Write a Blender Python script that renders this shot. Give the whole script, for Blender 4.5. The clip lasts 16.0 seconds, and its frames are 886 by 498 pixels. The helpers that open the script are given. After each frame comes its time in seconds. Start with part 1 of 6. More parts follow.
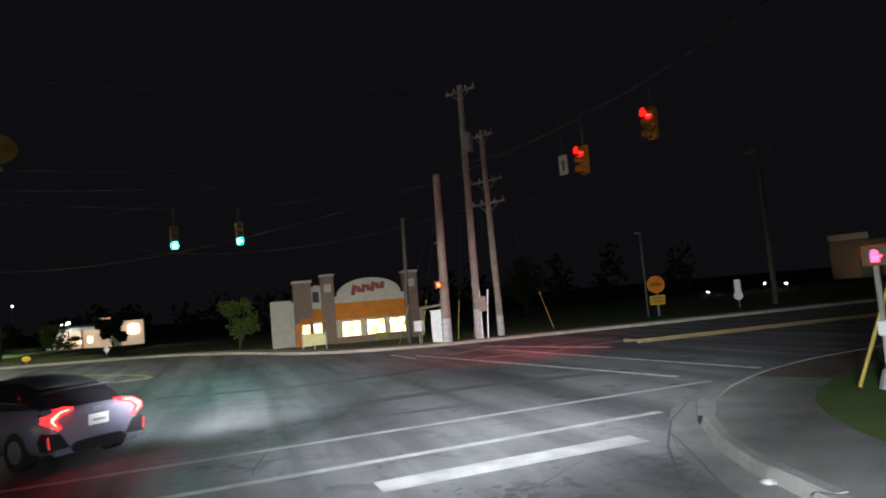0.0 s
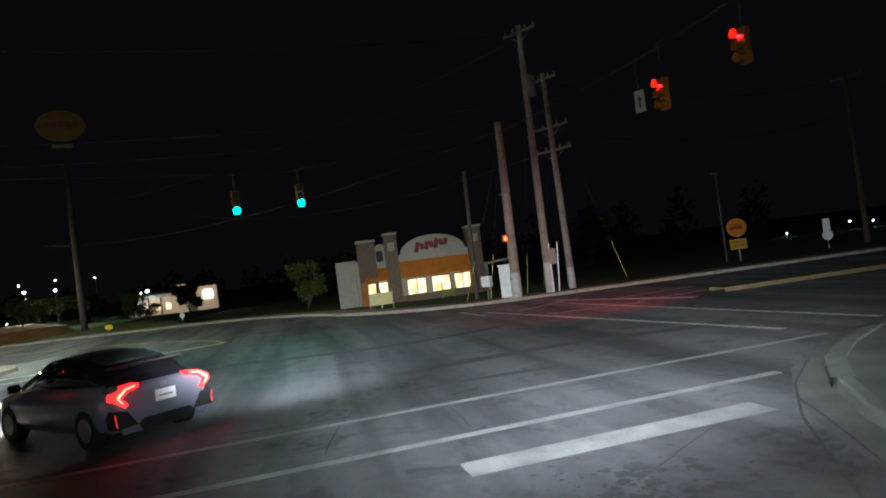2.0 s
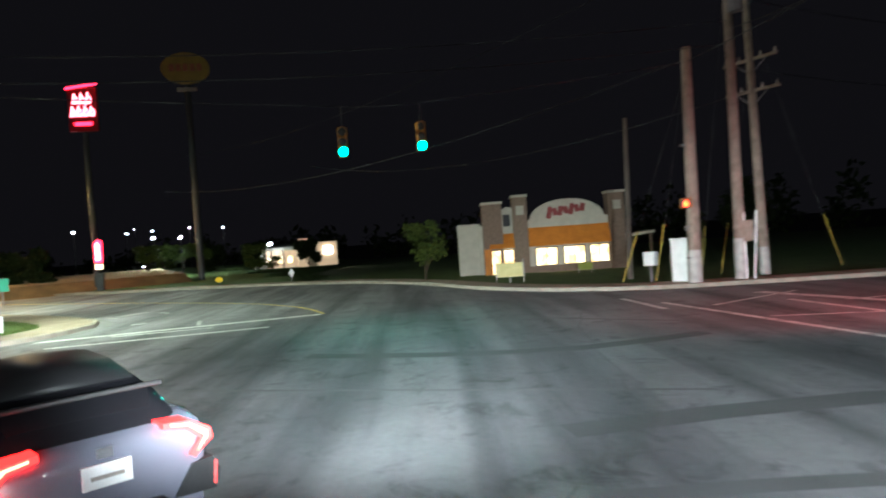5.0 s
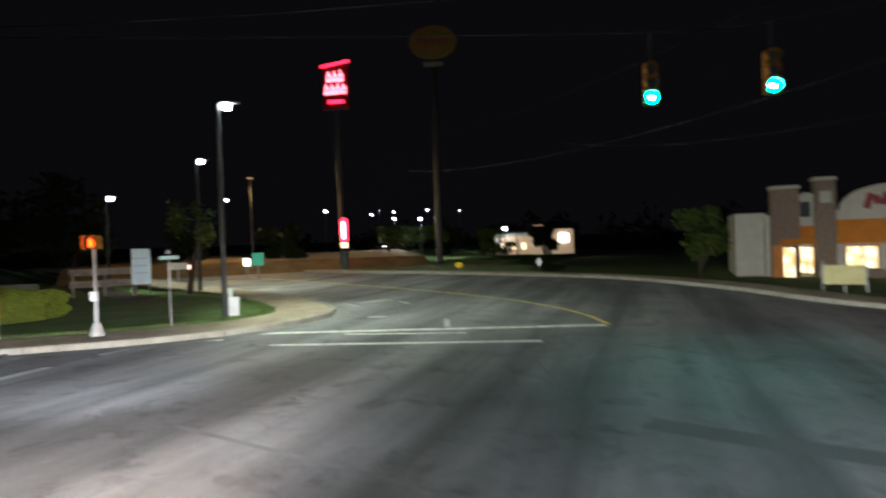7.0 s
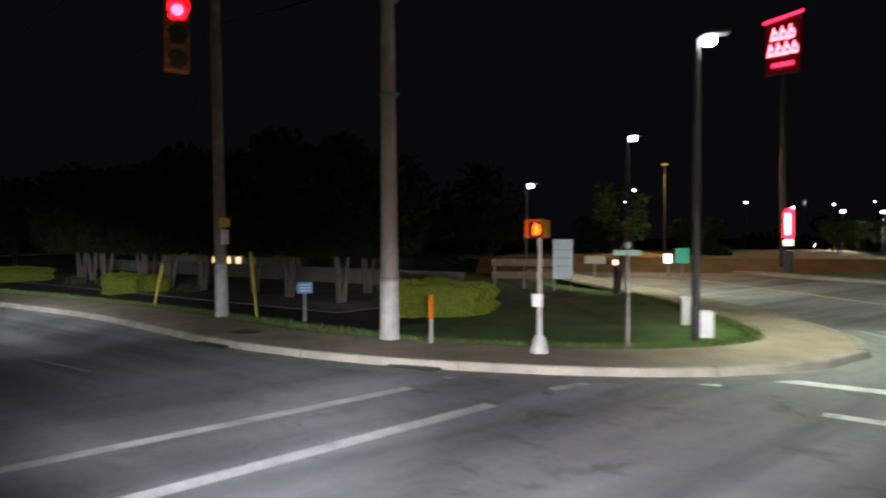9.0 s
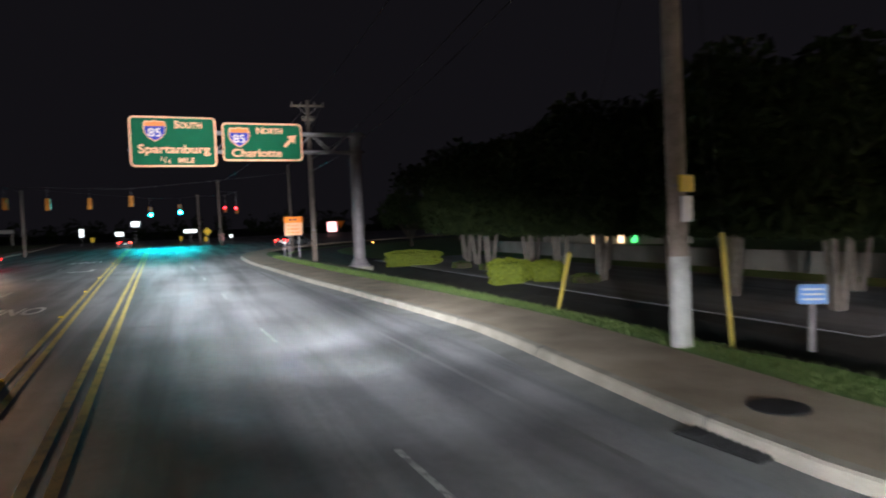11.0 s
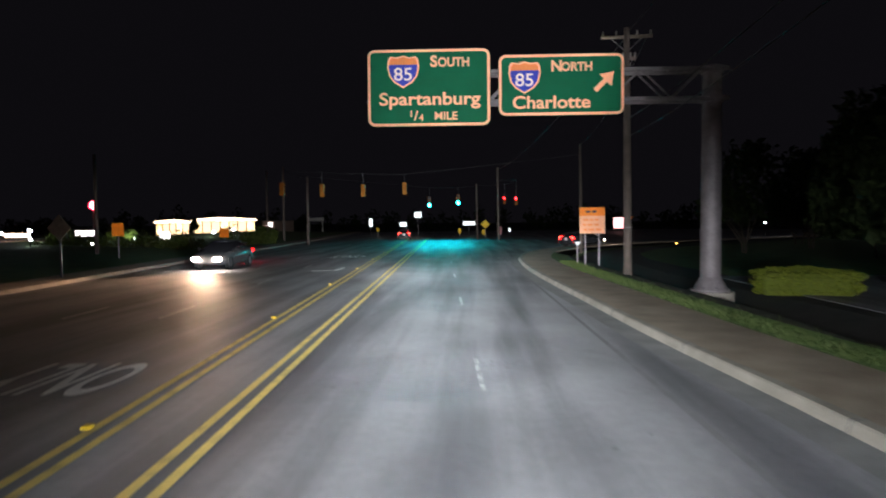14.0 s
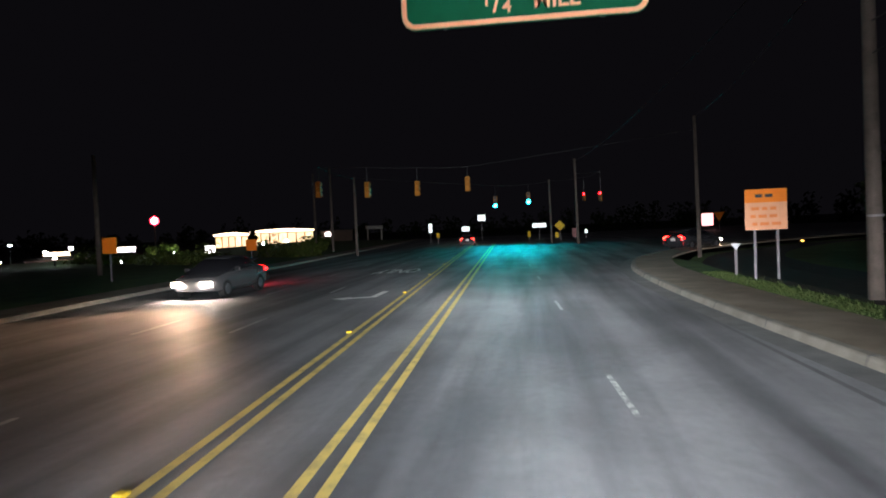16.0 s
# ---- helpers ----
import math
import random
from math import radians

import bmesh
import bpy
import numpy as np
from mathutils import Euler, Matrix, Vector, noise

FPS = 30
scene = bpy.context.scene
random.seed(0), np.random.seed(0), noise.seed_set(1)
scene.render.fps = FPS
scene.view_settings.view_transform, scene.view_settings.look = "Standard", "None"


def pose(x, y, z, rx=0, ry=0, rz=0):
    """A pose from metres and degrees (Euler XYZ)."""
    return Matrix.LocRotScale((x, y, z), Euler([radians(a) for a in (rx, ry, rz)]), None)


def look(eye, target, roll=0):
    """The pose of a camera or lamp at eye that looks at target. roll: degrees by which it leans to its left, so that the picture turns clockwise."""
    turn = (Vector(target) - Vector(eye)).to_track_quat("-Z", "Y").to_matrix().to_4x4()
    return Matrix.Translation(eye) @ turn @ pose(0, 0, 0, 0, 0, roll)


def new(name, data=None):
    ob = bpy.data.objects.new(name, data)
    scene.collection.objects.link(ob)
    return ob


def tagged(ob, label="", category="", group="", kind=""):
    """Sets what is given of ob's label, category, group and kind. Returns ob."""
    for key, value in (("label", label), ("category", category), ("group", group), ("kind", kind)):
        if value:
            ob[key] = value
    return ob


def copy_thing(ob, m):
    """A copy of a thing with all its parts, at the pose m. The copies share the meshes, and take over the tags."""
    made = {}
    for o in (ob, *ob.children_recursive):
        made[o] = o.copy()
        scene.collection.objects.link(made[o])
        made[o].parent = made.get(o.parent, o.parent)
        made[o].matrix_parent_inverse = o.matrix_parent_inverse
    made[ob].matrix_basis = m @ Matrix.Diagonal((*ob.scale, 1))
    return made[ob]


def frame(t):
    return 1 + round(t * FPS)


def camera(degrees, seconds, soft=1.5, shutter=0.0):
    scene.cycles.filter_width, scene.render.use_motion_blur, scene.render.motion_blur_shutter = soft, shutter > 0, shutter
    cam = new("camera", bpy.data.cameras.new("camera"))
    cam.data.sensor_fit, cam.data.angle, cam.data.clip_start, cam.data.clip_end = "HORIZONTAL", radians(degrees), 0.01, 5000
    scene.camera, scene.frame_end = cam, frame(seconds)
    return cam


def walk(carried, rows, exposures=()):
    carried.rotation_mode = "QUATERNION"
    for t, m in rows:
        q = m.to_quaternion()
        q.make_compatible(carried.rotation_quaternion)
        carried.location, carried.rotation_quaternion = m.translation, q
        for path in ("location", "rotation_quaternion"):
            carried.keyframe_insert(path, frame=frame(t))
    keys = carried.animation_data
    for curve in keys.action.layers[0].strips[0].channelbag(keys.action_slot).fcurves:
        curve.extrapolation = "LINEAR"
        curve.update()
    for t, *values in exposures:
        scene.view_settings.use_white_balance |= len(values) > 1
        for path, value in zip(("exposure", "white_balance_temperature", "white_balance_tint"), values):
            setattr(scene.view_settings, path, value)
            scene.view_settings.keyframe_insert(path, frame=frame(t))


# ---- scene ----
# ---- camera ----
cam = camera(68.8, 16.0, soft=1.8, shutter=0.5)
PATH = [
    (0, (-21.369, -44.987, 2.228), (-19.69, -46.062, 2.383), -4.9),
    (0.5, (-21.447, -44.868, 2.201), (-19.726, -45.877, 2.331), -4.0),
    (1, (-21.328, -44.941, 2.241), (-19.591, -45.93, 2.31), -4.1),
    (1.5, (-20.932, -45.143, 2.263), (-19.176, -46.1, 2.315), -6.2),
    (2, (-20.267, -45.369, 2.287), (-18.483, -46.273, 2.323), -7.3),
    (2.5, (-19.345, -45.796, 2.3), (-17.558, -46.694, 2.297), -6.8),
    (3, (-18.296, -46.132, 2.275), (-16.552, -47.11, 2.255), -5.2),
    (3.5, (-17.169, -46.541, 2.276), (-15.441, -47.546, 2.244), -5.0),
    (4, (-16.142, -46.788, 2.31), (-14.396, -47.764, 2.283), -3.8),
    (4.5, (-15.301, -47.042, 2.316), (-13.46, -47.824, 2.3), -4.0),
    (4.7, (-14.865, -47.084, 2.329), (-12.985, -47.767, 2.312), -3.9),
    (6.8, (-8.393, -46.398, 2.263), (-6.395, -46.378, 2.188), -3.7),
    (7, (-7.819, -46.093, 2.312), (-5.823, -45.968, 2.278), -1.8),
    (7.5, (-6.464, -45.391, 2.228), (-4.51, -44.962, 2.227), -1.7),
    (8, (-5.241, -44.582, 2.26), (-3.36, -43.903, 2.255), -0.6),
    (8.5, (-4.109, -43.659, 2.26), (-2.383, -42.648, 2.242), 0.0),
    (9, (-3.117, -42.265, 2.302), (-1.517, -41.065, 2.269), -0.1),
    (9.5, (-2.28, -40.477, 2.307), (-0.836, -39.095, 2.227), -0.2),
    (10, (-0.942, -38.652, 2.378), (0.231, -37.036, 2.279), -2.3),
    (10.2, (-0.707, -37.898, 2.334), (0.39, -36.228, 2.237), -2.7),
    (12.3, (1.638, -29.554, 2.286), (1.922, -27.577, 2.181), -0.3),
    (12.5, (1.764, -28.716, 2.288), (2.028, -26.736, 2.178), -0.5),
    (13, (1.706, -26.266, 2.301), (1.843, -24.274, 2.188), 0.1),
    (13.5, (1.527, -23.916, 2.279), (1.604, -21.92, 2.162), -0.1),
    (14, (1.217, -21.308, 2.283), (1.142, -19.312, 2.201), -0.5),
    (14.5, (0.895, -18.643, 2.259), (0.755, -16.648, 2.262), -2.7),
    (15, (0.583, -16.051, 2.149), (0.405, -14.059, 2.157), -4.8),
    (15.5, (0.226, -13.275, 2.125), (-0.026, -11.292, 2.093), -3.6),
    (16, (-0.033, -10.775, 2.12), (-0.298, -8.794, 2.059), -2.4),
]
walk(cam, [(t, look(eye, target, roll)) for t, eye, target, roll in PATH],
     exposures=[(0, 0.25, 6450, 8), (0.5, 0.25, 6400, 7), (1.0, -0.12, 6350, 6), (1.4, -0.2, 6300, 4), (2.0, -0.45, 6200, 2), (2.6, -0.1, 6200, 1), (3.0, 0.1, 6200, 1), (3.5, 0.4, 6200, 0), (4.0, 0.5, 6200, 0), (4.7, 0.5, 6200, 0), (6.9, -0.3, 6350, 5), (7.6, -0.2, 6500, 10), (8.0, -0.2, 6500, 10), (8.5, -0.4, 6500, 10), (9.0, -0.4, 6500, 10), (9.5, -0.15, 6500, 10), (10.0, 0.75, 6500, 10), (10.2, 0.9, 6500, 10), (12.3, 0.2, 6500, 10), (14.0, 0.12, 6500, 10), (15.0, -0.1, 6500, 10), (16, -0.1, 6500, 10)])

# ---- night sky and large lights ----
world = bpy.data.worlds.new("night_sky")
scene.world = world
world.use_nodes = True
wn = world.node_tree.nodes
wn["Background"].inputs[0].default_value = (0.52, 0.47, 0.62, 1)
wn["Background"].inputs[1].default_value = 0.0068


def spot(name, eye, target, watts, degrees, color=(1, 1, 1), size=0.25, blend=0.6):
    d = bpy.data.lights.new(name, "SPOT")
    d.energy, d.spot_size, d.spot_blend, d.color, d.shadow_soft_size = watts, radians(degrees), blend, color, size
    ob = new(name, d)
    ob.matrix_world = look(eye, target)
    return ob


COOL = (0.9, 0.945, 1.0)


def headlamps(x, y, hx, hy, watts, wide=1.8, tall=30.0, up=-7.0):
    """A fixed spot standing in for the lorry's moving headlamps at one station: a low, flat, wide beam."""
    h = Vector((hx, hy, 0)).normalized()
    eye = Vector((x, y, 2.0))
    ob = spot("headlamp_fill", eye, eye + h * 10 + Vector((0, 0, 10 * math.tan(radians(up)))), watts, tall, COOL, 0.3, 1.0)
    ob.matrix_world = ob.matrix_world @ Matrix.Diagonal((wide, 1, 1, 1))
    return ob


# stand-in beams, all lit at once along the route to keep the road bright
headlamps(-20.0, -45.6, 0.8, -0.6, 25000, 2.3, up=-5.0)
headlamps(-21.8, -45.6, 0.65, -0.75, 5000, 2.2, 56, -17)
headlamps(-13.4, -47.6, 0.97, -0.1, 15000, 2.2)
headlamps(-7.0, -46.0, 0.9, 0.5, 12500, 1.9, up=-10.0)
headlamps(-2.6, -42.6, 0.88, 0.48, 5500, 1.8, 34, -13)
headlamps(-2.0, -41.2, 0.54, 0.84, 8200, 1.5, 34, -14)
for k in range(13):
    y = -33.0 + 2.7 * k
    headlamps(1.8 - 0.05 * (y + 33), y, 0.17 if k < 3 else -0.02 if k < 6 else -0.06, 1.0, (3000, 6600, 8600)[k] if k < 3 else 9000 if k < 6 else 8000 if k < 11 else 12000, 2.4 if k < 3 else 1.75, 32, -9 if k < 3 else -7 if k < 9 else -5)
# added fixed spots that brighten the corner poles, the gantry and the west signs
spot("headlamp_fill", (-17.6, -45.6, 1.6), (8, -60, 7), 2000, 90, COOL, 0.3, 0.8)
spot("headlamp_fill", (1.7, -27.0, 1.6), (2.0, 0, 6.8), 29000, 25, COOL, 0.3, 0.9)
spot("headlamp_fill", (0.5, -14.0, 1.8), (-20.4, 25, 2.2), 30000, 16, COOL, 0.3, 0.9)

# ---- materials ----


def mat(name, c1, c2=None, scale=6.0, rough=0.7, metal=0.0, bump=0.15, fine=60.0, lo=0.35, hi=0.65, spec=0.4):
    """Two-tone noise at two scales, with relief."""
    m = bpy.data.materials.new(name)
    m.use_nodes = True
    nt = m.node_tree
    b = nt.nodes["Principled BSDF"]
    c2 = c2 or tuple(v * 0.7 for v in c1)
    tc = nt.nodes.new("ShaderNodeTexCoord")
    n1 = nt.nodes.new("ShaderNodeTexNoise")
    n1.inputs["Scale"].default_value, n1.inputs["Detail"].default_value = scale, 6
    n2 = nt.nodes.new("ShaderNodeTexNoise")
    n2.inputs["Scale"].default_value, n2.inputs["Detail"].default_value = fine, 3
    for n in (n1, n2):
        nt.links.new(tc.outputs["Object"], n.inputs["Vector"])
    mix = nt.nodes.new("ShaderNodeMath")
    mix.operation = "MULTIPLY_ADD"
    mix.inputs[1].default_value = 0.35
    nt.links.new(n2.outputs[0], mix.inputs[0])
    sc = nt.nodes.new("ShaderNodeMath")
    sc.operation = "MULTIPLY"
    sc.inputs[1].default_value = 0.65
    nt.links.new(n1.outputs[0], sc.inputs[0])
    nt.links.new(sc.outputs[0], mix.inputs[2])
    r = nt.nodes.new("ShaderNodeValToRGB")
    r.color_ramp.elements[0].position, r.color_ramp.elements[1].position = lo, hi
    r.color_ramp.elements[0].color, r.color_ramp.elements[1].color = (*c2, 1), (*c1, 1)
    nt.links.new(mix.outputs[0], r.inputs[0])
    nt.links.new(r.outputs[0], b.inputs["Base Color"])
    b.inputs["Roughness"].default_value, b.inputs["Metallic"].default_value = rough, metal
    b.inputs["Specular IOR Level"].default_value = spec
    if bump:
        bp = nt.nodes.new("ShaderNodeBump")
        bp.inputs["Strength"].default_value, bp.inputs["Distance"].default_value = bump, 0.02
        nt.links.new(n2.outputs[0], bp.inputs["Height"])
        nt.links.new(bp.outputs[0], b.inputs["Normal"])
    return m


def glow(name, color, strength):
    m = bpy.data.materials.new(name)
    m.use_nodes = True
    b = m.node_tree.nodes["Principled BSDF"]
    b.inputs["Base Color"].default_value = (*[min(1, c * 0.6 + 0.05) for c in color], 1)
    b.inputs["Emission Color"].default_value, b.inputs["Emission Strength"].default_value = (*color, 1), strength
    return m


def asphalt_material():
    """Worn asphalt: aggregate grain, broad stains, tyre-darkened streaks along y."""
    m = mat("asphalt", (0.27, 0.27, 0.285), (0.175, 0.175, 0.184), 0.35, 0.66, 0, 0.5, 90, 0.38, 0.62, 0.45)
    nt = m.node_tree
    b = nt.nodes["Principled BSDF"]
    ramp = [n for n in nt.nodes if n.type == "VALTORGB"][0]
    tc = [n for n in nt.nodes if n.type == "TEX_COORD"][0]
    streaks = []
    for scale, turn in (((0.9, 0.05, 1), 0), ((0.06, 0.8, 1), 14)):
        mp = nt.nodes.new("ShaderNodeMapping")
        mp.vector_type = "TEXTURE"
        mp.inputs["Rotation"].default_value[2] = radians(-turn)
        nt.links.new(tc.outputs["Object"], mp.inputs[0])
        sc = nt.nodes.new("ShaderNodeVectorMath")
        sc.operation = "MULTIPLY"
        sc.inputs[1].default_value = scale
        nt.links.new(mp.outputs[0], sc.inputs[0])
        st = nt.nodes.new("ShaderNodeTexNoise")
        st.inputs["Scale"].default_value, st.inputs["Detail"].default_value, st.inputs["Distortion"].default_value = 1.0, 4, 0.3
        nt.links.new(sc.outputs[0], st.inputs["Vector"])
        streaks.append(st)
    # lane wear runs north on the north road and across on the junction
    xyz = nt.nodes.new("ShaderNodeSeparateXYZ")
    nt.links.new(tc.outputs["Object"], xyz.inputs[0])
    rng_ = nt.nodes.new("ShaderNodeMapRange")
    rng_.inputs[1].default_value, rng_.inputs[2].default_value = -38, -30
    nt.links.new(xyz.outputs[1], rng_.inputs[0])
    st = nt.nodes.new("ShaderNodeMix")
    nt.links.new(rng_.outputs[0], st.inputs[0])
    nt.links.new(streaks[1].outputs[0], st.inputs[2])
    nt.links.new(streaks[0].outputs[0], st.inputs[3])
    sr = nt.nodes.new("ShaderNodeValToRGB")
    sr.color_ramp.elements[0].position, sr.color_ramp.elements[1].position = 0.36, 0.6
    sr.color_ramp.elements[0].color, sr.color_ramp.elements[1].color = (0.42, 0.42, 0.43, 1), (1.04, 1.04, 1.04, 1)
    nt.links.new(st.outputs[0], sr.inputs[0])
    mx = nt.nodes.new("ShaderNodeMix")
    mx.data_type, mx.blend_type = "RGBA", "MULTIPLY"
    mx.inputs[0].default_value = 1
    nt.links.new(ramp.outputs[0], mx.inputs[6])
    nt.links.new(sr.outputs[0], mx.inputs[7])
    # blotches and scuffs of a hand's to an arm's width
    bl = nt.nodes.new("ShaderNodeTexNoise")
    bl.inputs["Scale"].default_value, bl.inputs["Detail"].default_value, bl.inputs["Roughness"].default_value = 5.5, 8, 0.8
    nt.links.new(tc.outputs["Object"], bl.inputs["Vector"])
    br = nt.nodes.new("ShaderNodeValToRGB")
    br.color_ramp.elements[0].position, br.color_ramp.elements[1].position = 0.3, 0.62
    br.color_ramp.elements[0].color, br.color_ramp.elements[1].color = (0.8, 0.8, 0.8, 1), (1.05, 1.05, 1.05, 1)
    nt.links.new(bl.outputs[0], br.inputs[0])
    m2 = nt.nodes.new("ShaderNodeMix")
    m2.data_type, m2.blend_type = "RGBA", "MULTIPLY"
    m2.inputs[0].default_value = 1
    nt.links.new(mx.outputs[2], m2.inputs[6])
    nt.links.new(br.outputs[0], m2.inputs[7])
    # spilt oil and tyre stains, on the junction only
    so = nt.nodes.new("ShaderNodeTexNoise")
    so.inputs["Scale"].default_value, so.inputs["Detail"].default_value, so.inputs["Roughness"].default_value, so.inputs["Distortion"].default_value = 1.1, 9, 0.72, 0.6
    nt.links.new(tc.outputs["Object"], so.inputs["Vector"])
    sp_ = nt.nodes.new("ShaderNodeValToRGB")
    sp_.color_ramp.elements[0].position, sp_.color_ramp.elements[1].position = 0.54, 0.66
    sp_.color_ramp.elements[0].color, sp_.color_ramp.elements[1].color = (1, 1, 1, 1), (0.5, 0.5, 0.51, 1)
    nt.links.new(so.outputs[0], sp_.inputs[0])
    inv = nt.nodes.new("ShaderNodeMath")
    inv.operation = "SUBTRACT"
    inv.inputs[0].default_value = 1.0
    nt.links.new(rng_.outputs[0], inv.inputs[1])
    m3 = nt.nodes.new("ShaderNodeMix")
    m3.data_type, m3.blend_type = "RGBA", "MULTIPLY"
    nt.links.new(inv.outputs[0], m3.inputs[0])
    nt.links.new(m2.outputs[2], m3.inputs[6])
    nt.links.new(sp_.outputs[0], m3.inputs[7])
    nt.links.new(m3.outputs[2], b.inputs["Base Color"])
    return m


def leaf_material(name, c1, c2):
    m = bpy.data.materials.new(name)
    m.use_nodes = True
    nt = m.node_tree
    b = nt.nodes["Principled BSDF"]
    g = nt.nodes.new("ShaderNodeNewGeometry")
    r = nt.nodes.new("ShaderNodeValToRGB")
    r.color_ramp.elements[0].color, r.color_ramp.elements[1].color = (*c1, 1), (*c2, 1)
    nt.links.new(g.outputs["Random Per Island"], r.inputs[0])
    nt.links.new(r.outputs[0], b.inputs["Base Color"])
    b.inputs["Roughness"].default_value = 0.8
    b.inputs["Specular IOR Level"].default_value = 0.12
    return m


ASPHALT = asphalt_material()
PATCH = mat("asphalt_patch", (0.15, 0.15, 0.154), (0.09, 0.09, 0.093), 1.2, 0.8, 0, 0.4, 80)
CONCRETE = mat("concrete", (0.35, 0.315, 0.265), (0.22, 0.2, 0.168), 2.0, 0.85, 0, 0.3, 40)
WALKWAY = mat("walkway_concrete", (0.37, 0.3, 0.225), (0.22, 0.175, 0.13), 1.1, 0.9, 0, 0.35, 50)
DITCHSHADE = mat("ditch_shade", (0.035, 0.03, 0.025), (0.015, 0.013, 0.01), 1.5, 0.95, 0, 0.6, 30)
GRASS = mat("grass_ground", (0.105, 0.18, 0.042), (0.055, 0.1, 0.025), 0.8, 0.9, 0, 0.7, 70)
LAND = mat("far_land", (0.03, 0.035, 0.02), (0.015, 0.02, 0.01), 0.08, 0.95, 0, 0.3, 5)
WHITE = mat("white_road_paint", (0.78, 0.78, 0.76), (0.3, 0.3, 0.3), 3.5, 0.7, 0, 0.2, 45, 0.36, 0.52)
SCUFFED = mat("scuffed_white_road_paint", (0.5, 0.5, 0.49), (0.25, 0.25, 0.255), 1.9, 0.7, 0, 0.2, 40, 0.34, 0.6)
FLECKED = mat("flecked_white_road_paint", (0.5, 0.5, 0.485), (0.22, 0.22, 0.225), 7.0, 0.7, 0, 0.2, 30, 0.47, 0.55)
LETTERING = mat("bright_white_lettering_paint", (0.85, 0.85, 0.83), (0.6, 0.6, 0.6), 3.0, 0.7, 0, 0.2, 45, 0.34, 0.5)
YELLOW = mat("yellow_road_paint", (0.72, 0.54, 0.15), (0.42, 0.32, 0.12), 3.0, 0.7, 0, 0.2, 45, 0.36, 0.52)
WOOD = mat("weathered_pole_wood", (0.3, 0.24, 0.2), (0.16, 0.125, 0.1), 3.0, 0.9, 0, 0.5, 25)
CPOLE = mat("pale_pole", (0.34, 0.3, 0.27), (0.22, 0.19, 0.17), 2.0, 0.8, 0, 0.3, 30)
WPAINT = mat("white_pole_paint", (0.46, 0.45, 0.44), (0.3, 0.29, 0.28), 4, 0.6, 0, 0.2, 40)
# darker copy of the pole wood, for poles outside the light
UNLITWOOD = mat("unlit_pole_wood", (0.13, 0.1, 0.085), (0.07, 0.055, 0.045), 3.0, 0.9, 0, 0.5, 25)
STEEL = mat("galvanised_steel", (0.25, 0.22, 0.23), (0.14, 0.12, 0.125), 2.2, 0.6, 0.25, 0.15, 14)
DARKSTEEL = mat("dark_painted_steel", (0.05, 0.05, 0.055), (0.03, 0.03, 0.032), 4, 0.5, 0.3, 0.1, 30)
AMBERBOX = mat("amber_signal_housing", (0.36, 0.14, 0.016), (0.24, 0.09, 0.012), 5, 0.5, 0, 0.1, 30, spec=0.15)
BLACK = mat("black_plastic", (0.02, 0.02, 0.022), (0.012, 0.012, 0.013), 6, 0.5, 0, 0.1, 40)
SIGNGREEN = mat("green_sign_sheet", (0.002, 0.1, 0.045), (0.002, 0.085, 0.037), 1.5, 0.6, 0, 0.02, 60, spec=0.12)
SIGNWHITE = mat("sign_legend_white", (1.0, 0.47, 0.27), (0.95, 0.43, 0.24), 3, 0.6, 0, 0.02, 60, spec=0.12)
SHIELDWHITE = mat("shield_numeral_white", (0.9, 0.72, 0.66), (0.84, 0.66, 0.6), 3, 0.5, 0, 0.02, 60, spec=0.1)
SIGNBLUE = mat("shield_blue", (0.05, 0.06, 0.42), (0.04, 0.05, 0.34), 3, 0.5, 0, 0.02, 60, spec=0.1)
SIGNRED = mat("shield_red", (0.85, 0.26, 0.08), (0.74, 0.22, 0.07), 3, 0.5, 0, 0.02, 60, spec=0.1)
SIGNORANGE = mat("orange_sign_sheet", (0.9, 0.24, 0.02), (0.8, 0.2, 0.016), 3, 0.5, 0, 0.02, 60, spec=0.1)
PLATE = mat("white_sheet", (0.8, 0.8, 0.8), (0.65, 0.65, 0.66), 4, 0.5, 0, 0.05, 60, spec=0.1)
BLUEPLATE = mat("blue_sheet", (0.22, 0.4, 0.75), (0.18, 0.33, 0.65), 4, 0.5, 0, 0.05, 60, spec=0.1)
YPLATE = mat("yellow_sheet", (0.8, 0.55, 0.04), (0.65, 0.42, 0.03), 4, 0.5, 0, 0.05, 60, spec=0.1)
WIRE = mat("black_cable", (0.03, 0.03, 0.03), (0.02, 0.02, 0.02), 5, 0.6, 0, 0, 40)
GREENLENS = glow("green_lens", (0.0006, 1.0, 0.76), 40)
GREENCORE = glow("green_lamp_core", (0.03, 1.0, 0.8), 700)
CYANLENS = glow("cyan_green_lens", (0.0002, 0.85, 1.0), 500)
CYANCORE = glow("cyan_lamp_core", (0.0003, 0.9, 1.0), 6000)
REDLENS = glow("red_lens", (1.0, 0.0012, 0.004), 26)
REDCORE = glow("red_lamp_core", (1.0, 0.006, 0.012), 110)
HANDLENS = glow("orange_stop_symbol", (1.0, 0.03, 0.001), 22)
LAMPGLOW = glow("white_lamp", (0.85, 0.92, 1.0), 140)
REDNEON = glow("red_neon", (1.0, 0.012, 0.045), 8)
WHITENEON = glow("white_panel", (1.0, 0.9, 0.9), 5)
WARMWIN = glow("warm_window", (1.0, 0.74, 0.45), 3.2)
WARMLED = glow("warm_fascia_light", (1.0, 0.72, 0.5), 5)
nt_ = WARMWIN.node_tree
nz_, rp_ = nt_.nodes.new("ShaderNodeTexVoronoi"), nt_.nodes.new("ShaderNodeValToRGB")
